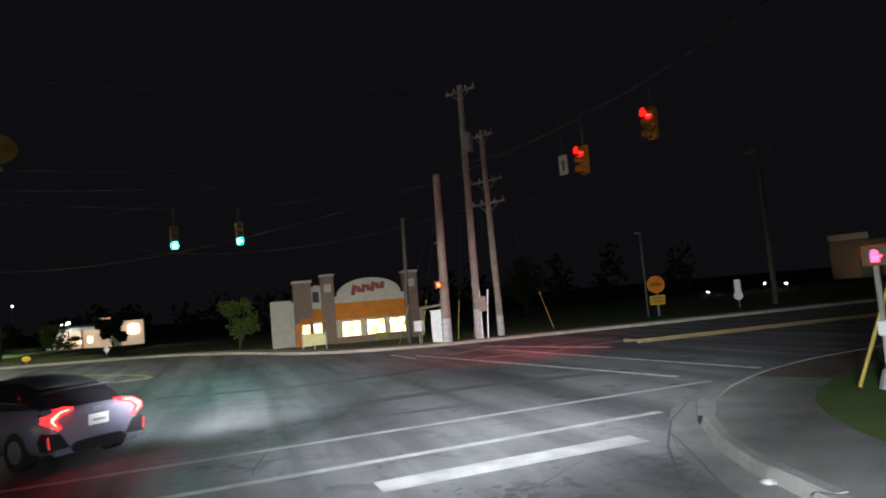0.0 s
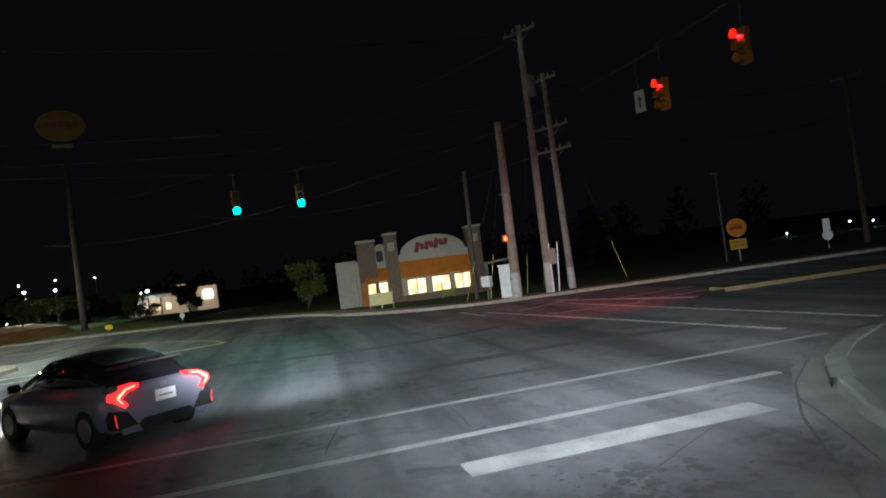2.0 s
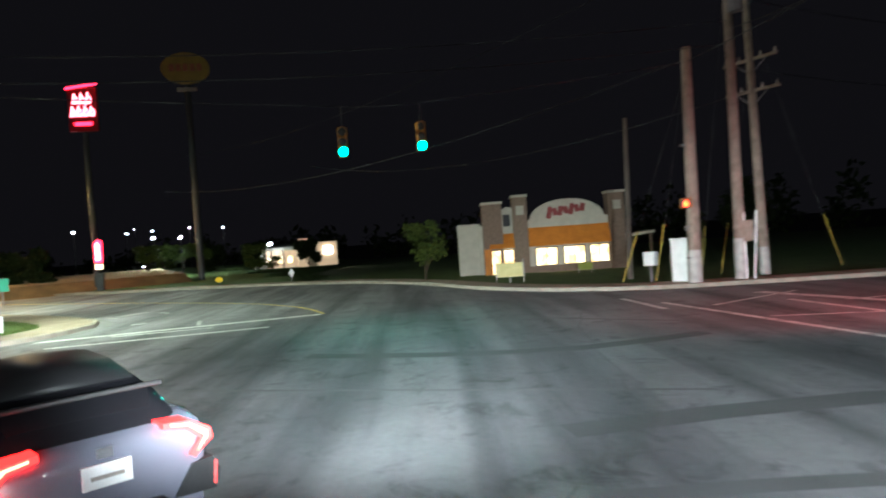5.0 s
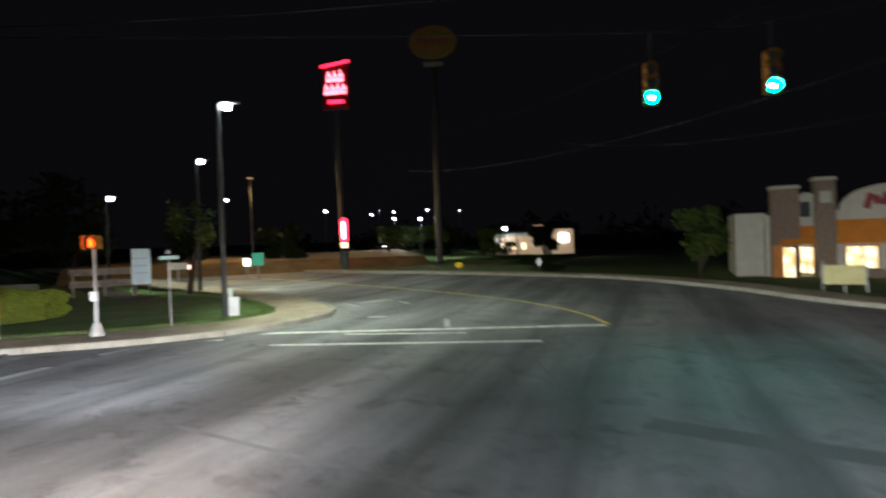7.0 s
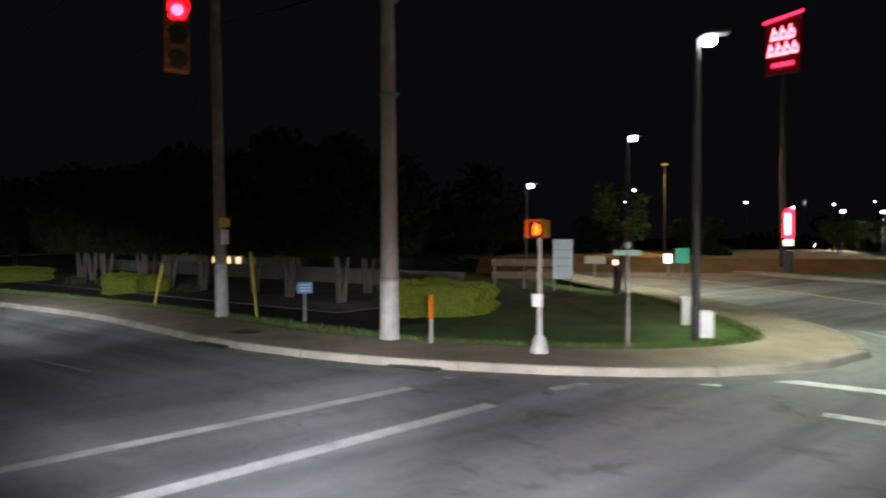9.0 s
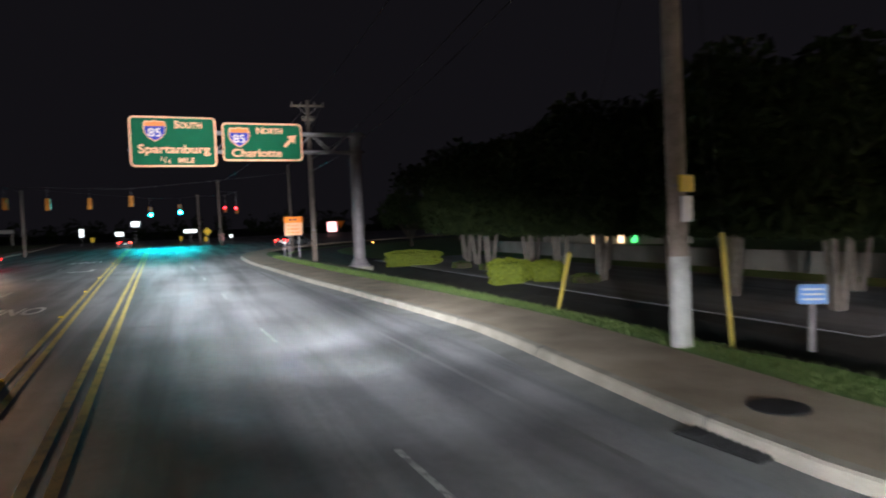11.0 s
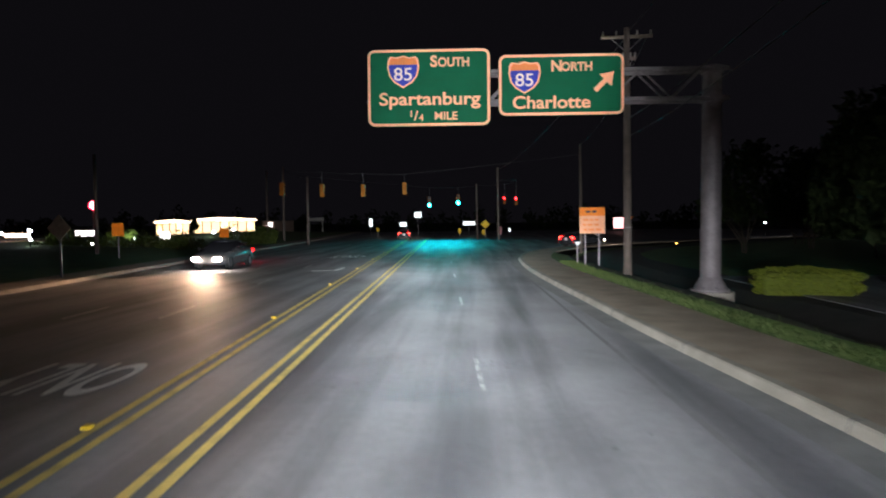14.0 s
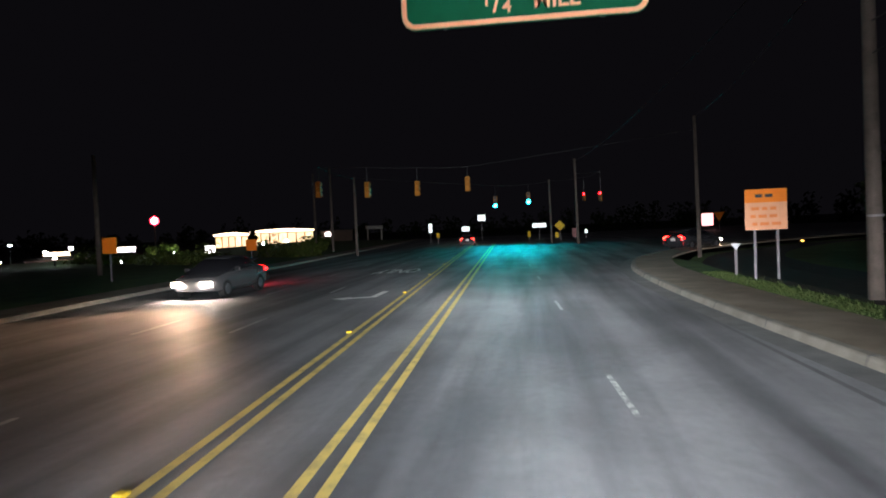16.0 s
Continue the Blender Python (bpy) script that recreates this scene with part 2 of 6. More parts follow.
tc_ = nt_.nodes.new("ShaderNodeTexCoord")
nz_.inputs["Scale"].default_value = 1.7
rp_.color_ramp.elements[0].position, rp_.color_ramp.elements[1].position = 0.1, 0.75
rp_.color_ramp.elements[0].color, rp_.color_ramp.elements[1].color = (1.0, 0.86, 0.56, 1), (0.5, 0.3, 0.12, 1)
nt_.links.new(tc_.outputs["Object"], nz_.inputs["Vector"])
nt_.links.new(nz_.outputs["Distance"], rp_.inputs[0])
nt_.links.new(rp_.outputs[0], nt_.nodes["Principled BSDF"].inputs["Emission Color"])
WARMWALL = glow("lit_interior", (1.0, 0.66, 0.4), 1.9)
HEADGLOW = glow("headlamp", (1.0, 0.82, 0.66), 300)
TAILGLOW = glow("tail_lamp", (1.0, 0.006, 0.007), 9)
TAILCORE = glow("tail_lamp_core", (1.0, 0.2, 0.12), 7)
# weak glow stands in for the light that the reflectors throw back
GLOWREFLECTOR = glow("glowing_red_reflector", (1.0, 0.03, 0.03), 0.6)
AMBERDOT = glow("amber_point_light", (1.0, 0.45, 0.08), 8)

# ---- mesh helpers ----


def mesh_of(name, bm, material):
    me = bpy.data.meshes.new(name)
    bm.to_mesh(me)
    bm.free()
    if material:
        me.materials.append(material)
    return me


def part(name, bm, material, parent, label=""):
    ob = new(name, mesh_of(name, bm, material))
    ob.parent = parent
    if label:
        tagged(ob, label)
    return ob


def solid(name, bm, material, label, category="", kind="", group="", at=None):
    ob = new(name, mesh_of(name, bm, material))
    if at is not None:
        ob.matrix_world = at
    return tagged(ob, label, category, group, kind)


def thing(name, at, label, category, group=""):
    ob = new(name)
    ob.empty_display_size = 0.2
    ob.matrix_world = at
    return tagged(ob, label, category, group)


def box(bm, sx, sy, sz, at=(0, 0, 0), turn=None, bevel=0.0):
    """A box with its centre at a place."""
    r = bmesh.ops.create_cube(bm, size=1)["verts"]
    for v in r:
        v.co = Vector((v.co.x * sx, v.co.y * sy, v.co.z * sz))
    if bevel:
        es = list({e for v in r for e in v.link_edges})
        r = bmesh.ops.bevel(bm, geom=es, offset=bevel, segments=2, affect="EDGES", profile=0.5)["verts"]
    m = Matrix.Translation(at) @ (turn or Matrix())
    for v in set(r):
        v.co = m @ v.co
    return bm


def bar(bm, p, q, r0, r1=None, seg=8):
    """A round tapered bar from p to q."""
    p, q = Vector(p), Vector(q)
    m = Matrix.Translation((p + q) / 2) @ (q - p).to_track_quat("Z", "Y").to_matrix().to_4x4()
    bmesh.ops.create_cone(bm, cap_ends=True, segments=seg, radius1=r0, radius2=r0 if r1 is None else r1, depth=(q - p).length, matrix=m)
    return bm


def sheet(bm, outline, y0, y1):
    """A flat plate in the xz plane with an outline of (x, z), from y0 to y1."""
    a = [bm.verts.new((x, y0, z)) for x, z in outline]
    b = [bm.verts.new((x, y1, z)) for x, z in outline]
    bm.faces.new(a)
    bm.faces.new(b[::-1])
    for i in range(len(a)):
        j = (i + 1) % len(a)
        bm.faces.new((a[j], a[i], b[i], b[j]))
    bmesh.ops.recalc_face_normals(bm, faces=bm.faces[:])
    return bm


def rounded(w, h, r, n=5):
    """The outline of a rounded rectangle round the origin."""
    out = []
    for cx, cy, a in ((w / 2 - r, h / 2 - r, 0), (-w / 2 + r, h / 2 - r, 90), (-w / 2 + r, -h / 2 + r, 180), (w / 2 - r, -h / 2 + r, 270)):
        out += [(cx + r * math.cos(radians(a + 90 * k / n)), cy + r * math.sin(radians(a + 90 * k / n))) for k in range(n + 1)]
    return out


def disc(r, n=24, sx=1.0, sz=1.0):
    return [(r * sx * math.cos(2 * math.pi * k / n), r * sz * math.sin(2 * math.pi * k / n)) for k in range(n)]


def shifted(outline, dx, dz):
    return [(x + dx, z + dz) for x, z in outline]


def words(name, text, size, material, parent, at, width=None, bold=0.02):
    """Raised lettering in the xz plane, read from -y."""
    c = bpy.data.curves.new(name, "FONT")
    c.body, c.size, c.align_x, c.align_y, c.extrude, c.offset = text, size, "CENTER", "CENTER", 0.006, size * bold
    tmp = new(name, c)
    bpy.context.view_layer.update()
    me = bpy.data.meshes.new_from_object(tmp.evaluated_get(bpy.context.evaluated_depsgraph_get()))
    bpy.data.objects.remove(tmp)
    w = max(v.co.x for v in me.vertices) - min(v.co.x for v in me.vertices)
    k = width / w if width else 1
    for v in me.vertices:
        v.co = Vector((v.co.x * k, -v.co.z, v.co.y))
    me.materials.clear()
    me.materials.append(material)
    ob = new(name, me)
    ob.parent = parent
    ob.matrix_basis = Matrix.Translation(at)
    return ob


def facing(x, y, z, fx, fy):
    """A pose whose local -y looks along (fx, fy)."""
    return pose(x, y, z, 0, 0, math.degrees(math.atan2(fx, -fy)))


def offset(line, d):
    """A polyline moved to its left by d."""
    out = []
    for i, p in enumerate(line):
        a, b = Vector(line[max(0, i - 1)]), Vector(line[min(len(line) - 1, i + 1)])
        t = (b - a).normalized()
        out.append((p[0] - t.y * d, p[1] + t.x * d))
    return out


def smooth(line, step=1.5):
    """A polyline resampled along a Catmull-Rom curve."""
    pts = [Vector(p) for p in line]
    out = []
    for i in range(len(pts) - 1):
        p0, p1, p2, p3 = pts[max(i - 1, 0)], pts[i], pts[i + 1], pts[min(i + 2, len(pts) - 1)]
        n = max(1, round(min((p2 - p1).length / step, 40)))
        for k in range(n):
            t = k / n
            out.append(tuple(0.5 * (2 * p1 + (p2 - p0) * t + (2 * p0 - 5 * p1 + 4 * p2 - p3) * t * t + (3 * p1 - p0 - 3 * p2 + p3) * t**3)))
    return out + [tuple(pts[-1])]


def loft(bm, rows):
    """Quads between rows of 3D points."""
    vs = [[bm.verts.new(p) for p in row] for row in rows]
    for a, b in zip(vs, vs[1:]):
        for i in range(len(a) - 1):
            bm.faces.new((a[i], a[i + 1], b[i + 1], b[i]))
    bmesh.ops.recalc_face_normals(bm, faces=bm.faces[:])
    return bm

GUTTER = mat("gutter_concrete", (0.25, 0.25, 0.245), (0.16, 0.16, 0.157), 1.5, 0.85, 0, 0.3, 40)
# ---- ground, roads and kerbs ----
# kerb lines, each with its verge on the left hand
NE_KERB = smooth([(70, 8), (36, -22.5), (22, -35.2), (16.3, -39.6), (13.2, -41.2), (11.6, -41.4), (10, -40.9), (8.1, -39.5), (6.6, -37.2), (5.5, -34.2), (5.05, -31),
                  (5.2, -28.3), (5.48, -25.5), (5.66, -23), (5.6, -20.5), (5.4, -17), (5.15, -13), (4.8, -8.5), (4.55, -3), (4.3, 2), (4.1, 8), (4.15, 14), (4.6, 20), (6.5, 28), (12, 38), (24, 50), (60, 75), (110, 100)])[::-1]
SE_KERB = smooth([(80, 0), (44, -30), (34, -42.5), (29.5, -48), (24.5, -52.6), (18, -55.2), (12, -56.3), (8, -58.2), (5.6, -60.6), (4.4, -63.4), (3.0, -67), (0.2, -75), (-11, -110), (-25, -155)])
SW_KERB = smooth([(-35, -150), (-21, -105), (-14.2, -68), (-13.1, -62), (-12.9, -59.5), (-13.2, -57.2), (-13.6, -55.8), (-14.2, -54.5), (-15, -53.4), (-15.9, -52.45), (-16.8, -51.75), (-18, -51.1), (-22, -50.0), (-60, -41), (-140, -21)])
NW_KERB = smooth([(-140, 6), (-60, -14), (-24, -32.5), (-17.5, -33.5), (-14.6, -30), (-13.8, -22), (-14.2, 0), (-15.2, 12), (-18.5, 60), (-25, 140)])


def terrain(x, y):
    """Height of the verge: a ditch along the north road, a fall to the south-east."""
    z = 0.14
    if y > -34 and x < 60:
        k = min(1, max(0, (y + 33) / 5))
        d = x - (5.2 - max(0, y) * 0.03)
        f = min(1, max(0, (d - 3.0) / 1.2)) * (1 - 0.55 * min(1, max(0, (d - 4.6) / 1.6)))
        z -= 0.75 * k * f
    if y < -50 and x > 0:
        z -= min(1.3, max(0.0, 0.04 * ((x - 6) * 0.88 - (y + 60) * 0.47)))
    return z


def ground_sheet():
    bm = bmesh.new()
    bmesh.ops.create_grid(bm, x_segments=2, y_segments=2, size=3000, matrix=Matrix.Translation((0, 0, -1.6)))
    solid("ground", bm, LAND, "dark open land around the junction at night", "ground", "structure")


def road_sheet():
    ring = NE_KERB[::-1] + [(50, 160)] + NW_KERB[::-1] + SW_KERB[::-1] + SE_KERB[::-1]
    bm = bmesh.new()
    vs = [bm.verts.new((x, y, 0)) for x, y in ring]
    es = [bm.edges.new((vs[i], vs[(i + 1) % len(vs)])) for i in range(len(vs))]
    bmesh.ops.triangle_fill(bm, edges=es, use_beauty=True, use_dissolve=False)
    bmesh.ops.recalc_face_normals(bm, faces=bm.faces[:])
    for f in bm.faces:
        if f.normal.z < 0:
            f.normal_flip()
    solid("road", bm, ASPHALT, "worn grey asphalt of a wide night junction", "road", "structure")


GREYKERB = mat("grey_kerb_concrete", (0.27, 0.275, 0.265), (0.17, 0.175, 0.168), 1.6, 0.85, 0, 0.3, 40)


def verge(name, line, side, walk_w, far, walkway=WALKWAY, ditch=False):
    """Kerb, gutter, walkway and grass beside a kerb line; side +1 puts them on its left."""
    o = lambda d: offset(line, d * side)
    up = lambda pts, z: [(x, y, z) for x, y in pts]
    bm = bmesh.new()
    loft(bm, [up(o(-0.02), 0.0), up(o(0.02), 0.13), up(o(0.05), 0.155), up(o(0.19), 0.16), up(o(0.21), 0.1)])
    solid("kerb", bm, CONCRETE if walkway is WALKWAY else GREYKERB, "pale concrete kerb along the carriageway", "kerb", "structure")
    bm = bmesh.new()
    loft(bm, [up(o(-0.5), 0.006), up(o(-0.02), 0.012)])
    solid("gutter", bm, GUTTER, "concrete gutter pan at the road edge", "gutter", "structure")
    if walk_w:
        bm = bmesh.new()
        loft(bm, [up(o(0.2), 0.145), up(o(0.27 + walk_w), 0.15), up(o(0.28 + walk_w), 0.05)])
        path = solid("pavement", bm, walkway, "brown-grey concrete walkway behind the kerb" if walkway is WALKWAY else "dark grey concrete walkway behind the kerb", "pavement", "structure")
        if walkway is not WALKWAY:
            # walkway past the drain coloured darker brown, where the headlamp light ends
            path.data.materials.append(mat("unlit_walkway_brown", (0.14, 0.1, 0.075), (0.08, 0.06, 0.045), 1.5, 0.95, 0, 0.6, 30))
            for p in path.data.polygons:
                if p.center.y < -57.6:
                    p.material_index = 1
    rows = []
    base = o(0.26 + walk_w)
    for d in (0, 0.35, 0.7, 1.1, 1.6, 2.2, 3, 4, 5.5, 8, 12, 18, 30, 60, 130):
        row = []
        for (x, y), (bx, by) in zip(o(0.26 + walk_w + min(d, 3)), base):
            k = max(0, d - 3)
            px, py = x + far[0] * k, y + far[1] * k
            row.append((px, py, terrain(px, py) if d < 120 else -1.7))
        rows.append(row)
    bm = loft(bmesh.new(), rows)
    ob = solid(name, bm, GRASS, "dark mown grass verge sloping away from the road", "grass", "structure")
    if ditch:
        # ditch of the north road coloured near black for the lack of light there
        ob.data.materials.append(DITCHSHADE)
        n = len(line) - 1
        for i, p in enumerate(ob.data.polygons):
            if p.center.y > -31 and 3 <= i // n < 9:
                p.material_index = 1


ground_sheet()
road_sheet()
verge("verge_north_east", NE_KERB, 1, 1.65, (0.75, 0.66), ditch=True)
verge("verge_south_east", SE_KERB, 1, 1.2, (0.93, -0.37))
verge("verge_south_west", SW_KERB, 1, 1.4, (-0.6, -0.8), mat("grey_walkway_concrete", (0.22, 0.225, 0.215), (0.13, 0.135, 0.13), 1.3, 0.9, 0, 0.35, 50))
verge("verge_north_west", NW_KERB, 1, 1.5, (-0.7, 0.7))


# ---- road markings ----
def stripe(p, q, w, material=WHITE, z=0.005, name="road_marking", label="worn white painted road line", cuts=1):
    p, q = Vector(p), Vector(q)
    t = (q - p).normalized()
    s = Vector((-t.y, t.x)) * (w / 2)
    bm = bmesh.new()
    n = max(1, int((q - p).length / 3))
    rows = [[(*(p + (q - p) * (i / n) + s * k), z) for i in range(n + 1)] for k in (-1, 1)]
    loft(bm, rows)
    for f in bm.faces:
        if f.normal.z < 0:
            f.normal_flip()
    return solid(name, bm, material, label, "road marking", "structure")


RY = lambda y: -2.09 - 0.033 * y
LY = lambda y: -3.57 - 0.05 * y
DASH = lambda y: 0.92 - 0.04 * y
for fx, lab in ((RY, "double yellow centre line on asphalt"), (LY, "double yellow centre line beside the turn lane")):
    for d in (-0.13, 0.13):
        stripe((fx(-33) + d, -33), (fx(75) + d, 75), 0.115, YELLOW, label=lab, name="centre_line")
y = -30.65
while y < 70:
    stripe((DASH(y), y), (DASH(y + 2.05), y + 2.05), 0.075, FLECKED, label="broken white lane dash", name="lane_dash")
    y += 9.0
for k in range(9):
    y = -23.5 + 8.8 * k
    for c in (-6.6, -9.0):
        stripe((c - 0.05 * y, y), (c - 0.05 * (y + 2.3), y + 2.3), 0.11, SCUFFED, label="faint broken white lane dash", name="lane_dash")
stripe((-12.6, -32.6), (4.5, -35.9), 0.22, SCUFFED, label="white crossing line over the north road", name="crossing_line")
stripe((-12.8, -34.5), (4.4, -37.45), 0.24, SCUFFED, label="white crossing line over the north road", name="crossing_line")
stripe((5.4, -35.9), (6.2, -36.15), 0.2, SCUFFED, label="short white crossing mark by the kerb", name="crossing_line")
stripe((5.7, -37.7), (6.4, -37.95), 0.2, SCUFFED, label="short white crossing mark by the kerb", name="crossing_line")
stripe((8.45, -39.7), (8.6, -49.1), 0.35, label="white stop line of the east road", name="stop_line")
stripe((6.55, -41.2), (6.35, -47.3), 0.25, label="white crossing line over the east road", name="crossing_line")
stripe((7.35, -38.4), (7.5, -39.7), 0.2, label="white crossing line over the east road", name="crossing_line")
stripe((8.0, -42.6), (7.8, -45.6), 0.2, label="white crossing line over the east road", name="crossing_line")
for a, b in zip([(8.7, -49.2), (10.5, -49.0), (12.3, -48.55), (15.3, -47.3), (18.8, -45.0), (24, -40.8)], [(10.5, -49.0), (12.3, -48.55), (15.3, -47.3), (18.8, -45.0), (24, -40.8), (36, -30)]):
    stripe(a, b, 0.15, YELLOW, label="curving yellow line of the east road", name="centre_line")
for a, b, w in (((14.7, -41.6), (15.8, -40.9), 0.14), ((15.8, -41.4), (16.9, -42.4), 0.5), ((15.2, -43.4), (16.1, -42.9), 0.14), ((11.4, -42.6), (11.5, -43.1), 0.3), ((8.9, -45.1), (10.5, -45.0), 0.16)):
    stripe(a, b, w, SCUFFED, label="short white lane mark in the east road", name="lane_dash")
stripe((-13.95, -48.5), (-14.75, -52.3), 0.5, SCUFFED, label="broad white stop bar, scuffed by tyres", name="stop_line")
stripe((-11.5, -43.2), (-13.75, -54.0), 0.19, SCUFFED, label="white crossing line over the west road", name="crossing_line")
stripe((-9.2, -42.2), (-12.45, -57.2), 0.18, SCUFFED, label="white crossing line over the west road", name="crossing_line")
stripe((2.3, -58.4), (-11.4, -57.45), 0.2, label="white crossing line over the south road", name="crossing_line")
stripe((0.3, -61.0), (-12.3, -59.3), 0.2, label="white crossing line over the south road", name="crossing_line")
for a, b in (((-0.8, -61.8), (-1.5, -66)), ((-2.8, -61.6), (-3.65, -66.2)), ((-1.8, -58.4), (-3.4, -61.4)), ((0.75, -58.9), (1.8, -62.7))):
    stripe(a, b, 0.13, label="thin white lane line of the south road", name="lane_line")
stripe((2.4, -61.85), (-4.6, -62.5), 0.4, label="white stop line of the south road", name="stop_line")
stripe((1.0, -57.6), (4.2, -58.2), 0.2, label="white corner mark on asphalt", name="crossing_line")
# raised median nose of the south road
MED = smooth([(-4.2, -64.0), (-5.1, -66.8), (-6.3, -70.6), (-10, -82), (-22, -120)])
bm = loft(bmesh.new(), [[(x, y, z) for x, y in offset(MED, d)] for d, z in ((0.5, 0.0), (0.45, 0.14), (-0.45, 0.14), (-0.5, 0.0))])
solid("median_kerb", bm, mat("faded_yellow_kerb", (0.2, 0.155, 0.075), (0.12, 0.095, 0.05), 2, 0.8, 0, 0.3, 40), "raised median with faded yellow kerb", "median", "structure")
# lettering and arrow of the oncoming turn lane
def lane_text(text, x, y, w, h, turn):
    c = bpy.data.curves.new("lane_lettering", "FONT")
    c.body, c.size, c.align_x, c.align_y, c.offset = text, 1, "CENTER", "CENTER", 0.02
    tmp = new("lane_lettering", c)
    bpy.context.view_layer.update()
    me = bpy.data.meshes.new_from_object(tmp.evaluated_get(bpy.context.evaluated_depsgraph_get()))
    bpy.data.objects.remove(tmp)
    xs, ys = [v.co.x for v in me.vertices], [v.co.y for v in me.vertices]
    for v in me.vertices:
        v.co = Vector((v.co.x * w / (max(xs) - min(xs)), v.co.y * h / (max(ys) - min(ys)), 0))
    me.materials.clear()
    me.materials.append(LETTERING)
    ob = new("lane_lettering", me)
    ob.matrix_world = pose(x, y, 0.006, 0, 0, turn)
    tagged(ob, "white painted lane lettering on asphalt", "road marking", "", "structure")
def lane_arrow(x, y, turn):
    bm = bmesh.new()
    outline = [(-0.12, -1.2), (0.12, -1.2), (0.12, 0.5), (0.75, 0.75), (0.75, 0.45), (1.3, 0.95), (0.75, 1.45), (0.75, 1.12), (-0.12, 0.8)]
    bm.faces.new([bm.verts.new((a, b, 0)) for a, b in outline])
    solid("turn_arrow", bm, LETTERING, "white painted turn arrow on asphalt", "road marking", "structure", at=pose(x, y, 0.006, 0, 0, turn))
lane_text("ONLY", -4.82, -11.8, 1.95, 2.0, 180)
lane_text("ONLY", -6.95, 23.0, 2.3, 3.0, 180)
lane_arrow(-5.15, 10.5, 180)
# yellow reflective road studs
for k in range(10):
    y = -22.7 + 8.42 * k
    bm = box(bmesh.new(), 0.11, 0.11, 0.04, (0, 0, 0.02), bevel=0.012)
    solid("road_stud", bm, YPLATE, "small yellow reflective road stud", "road stud", group="studs along the yellow line", at=pose(LY(y) - 0.21, y, 0.0))
# dark patches, sealed cracks and covers
random.seed(5)
STAIN = (-1.1, -17.8, 0.5, 70)
for x, y, r, count in ((-16.0, -49.4, 1.0, 110), (-15.2, -49.6, 0.8, 60), (-1.0, -12.6, 0.5, 7), (2.8, -15, 0.4, 4), (1.75, -10.9, 0.32, 45), STAIN):
    bm = bmesh.new()
    for i in range(count):
        cx, cy, q = random.gauss(0, r * 0.6), random.gauss(0, r * 0.4), r * random.uniform(0.01, 0.03 + 0.1 * random.random())
        bm.faces.new([bm.verts.new((cx + q * random.uniform(0.45, 1.3) * math.cos(a / 12 * 6.283), cy + q * random.uniform(0.45, 1.3) * math.sin(a / 12 * 6.283), 0.00003 * i)) for a in range(12)])
    solid("asphalt_patch", bm, PATCH, "dark oil stains spattered on the asphalt", "road patch", "structure", at=pose(x, y, 0.004, 0, 0, random.random() * 90))
for x, y, z in ((6.05, -29.7, 0.152), (-18.4, -47.2, 0.002)):
    bm = bar(bmesh.new(), (0, 0, 0), (0, 0, 0.012), 0.32, 0.32, 20)
    solid("manhole_cover", bm, DARKSTEEL, "round dark iron manhole cover", "manhole cover", at=pose(x, y, z))
for x, y in ((4.98, -30.0), (5.75, -35.0)):
    drain = thing("storm_drain", pose(x, y, 0.004, 0, 0, 5), "dark iron storm drain grate at the kerb", "drain", "storm drains")
    part("pan", box(bmesh.new(), 0.35, 1.0, 0.02, (0, 0, 0.02)), BLACK, drain)
    for i in range(9):
        part("grate_bar", box(bmesh.new(), 0.3, 0.03, 0.03, (0, -0.44 + i * 0.11, 0.035)), DARKSTEEL, drain)

# tan bank of a lot beyond the east road
BANKROWS = [[(34 + 0.9 * k, -17 - 2.6 * k, -0.6 - 0.05 * k) for k in range(11)], [(38 + 0.9 * k, -15 - 2.6 * k, 0.9) for k in range(11)], [(60 + 0.9 * k, -10 - 2.6 * k, 1.15) for k in range(11)]]
solid("lot_bank", loft(bmesh.new(), BANKROWS), mat("tan_bank", (0.22, 0.14, 0.06), (0.1, 0.065, 0.03), 0.6, 0.9, 0, 0.4, 20), "tan bank of a lit lot beyond the road", "bank", "structure")

# kerb inlet of the storm drain on the south-west corner, and its concrete apron
mouth = [p for p in SW_KERB if -57.3 < p[1] < -53.1 and p[0] > -15.5]
inlet = thing("storm_inlet", pose(0, 0, 0), "dark kerb inlet of a storm drain at the corner", "drain")
# black strip on the kerb face stands for the shade inside the inlet
part("mouth_shade", loft(bmesh.new(), [[(x, y, z) for x, y in offset(mouth, d)] for d, z in ((-0.06, 0.014), (-0.03, 0.125))]), BLACK, inlet, "black strip for the shaded mouth in the kerb face")
part("lintel", loft(bmesh.new(), [[(x, y, z) for x, y in offset(mouth, d)] for d, z in ((-0.065, 0.127), (-0.05, 0.172), (0.22, 0.176), (0.23, 0.14))]), GREYKERB, inlet, "pale concrete lid over the inlet")

# broad darker strips of worn paving across the junction
WORN = mat("dark_worn_asphalt", (0.15, 0.15, 0.155), (0.095, 0.095, 0.1), 0.8, 0.75, 0, 0.4, 80, 0.3, 0.7)


def band(line, w):
    bm = loft(bmesh.new(), [[(x, y, 0.0022) for x, y in offset(smooth(line), d)] for d in (-w / 2, w / 2)])
    for fc in bm.faces:
        if fc.normal.z < 0:
            fc.normal_flip()
    solid("paving_strip", bm, WORN, "darker worn strip of paving across the junction", "road strip", "structure")


band([(-7.3, -50.4), (-7.5, -52.3), (-7.9, -54.3), (-8.7, -56.1), (-9.5, -58.0)], 0.55)
band([(-9.1, -49.7), (-9.5, -51.2), (-10.0, -52.7)], 0.3)
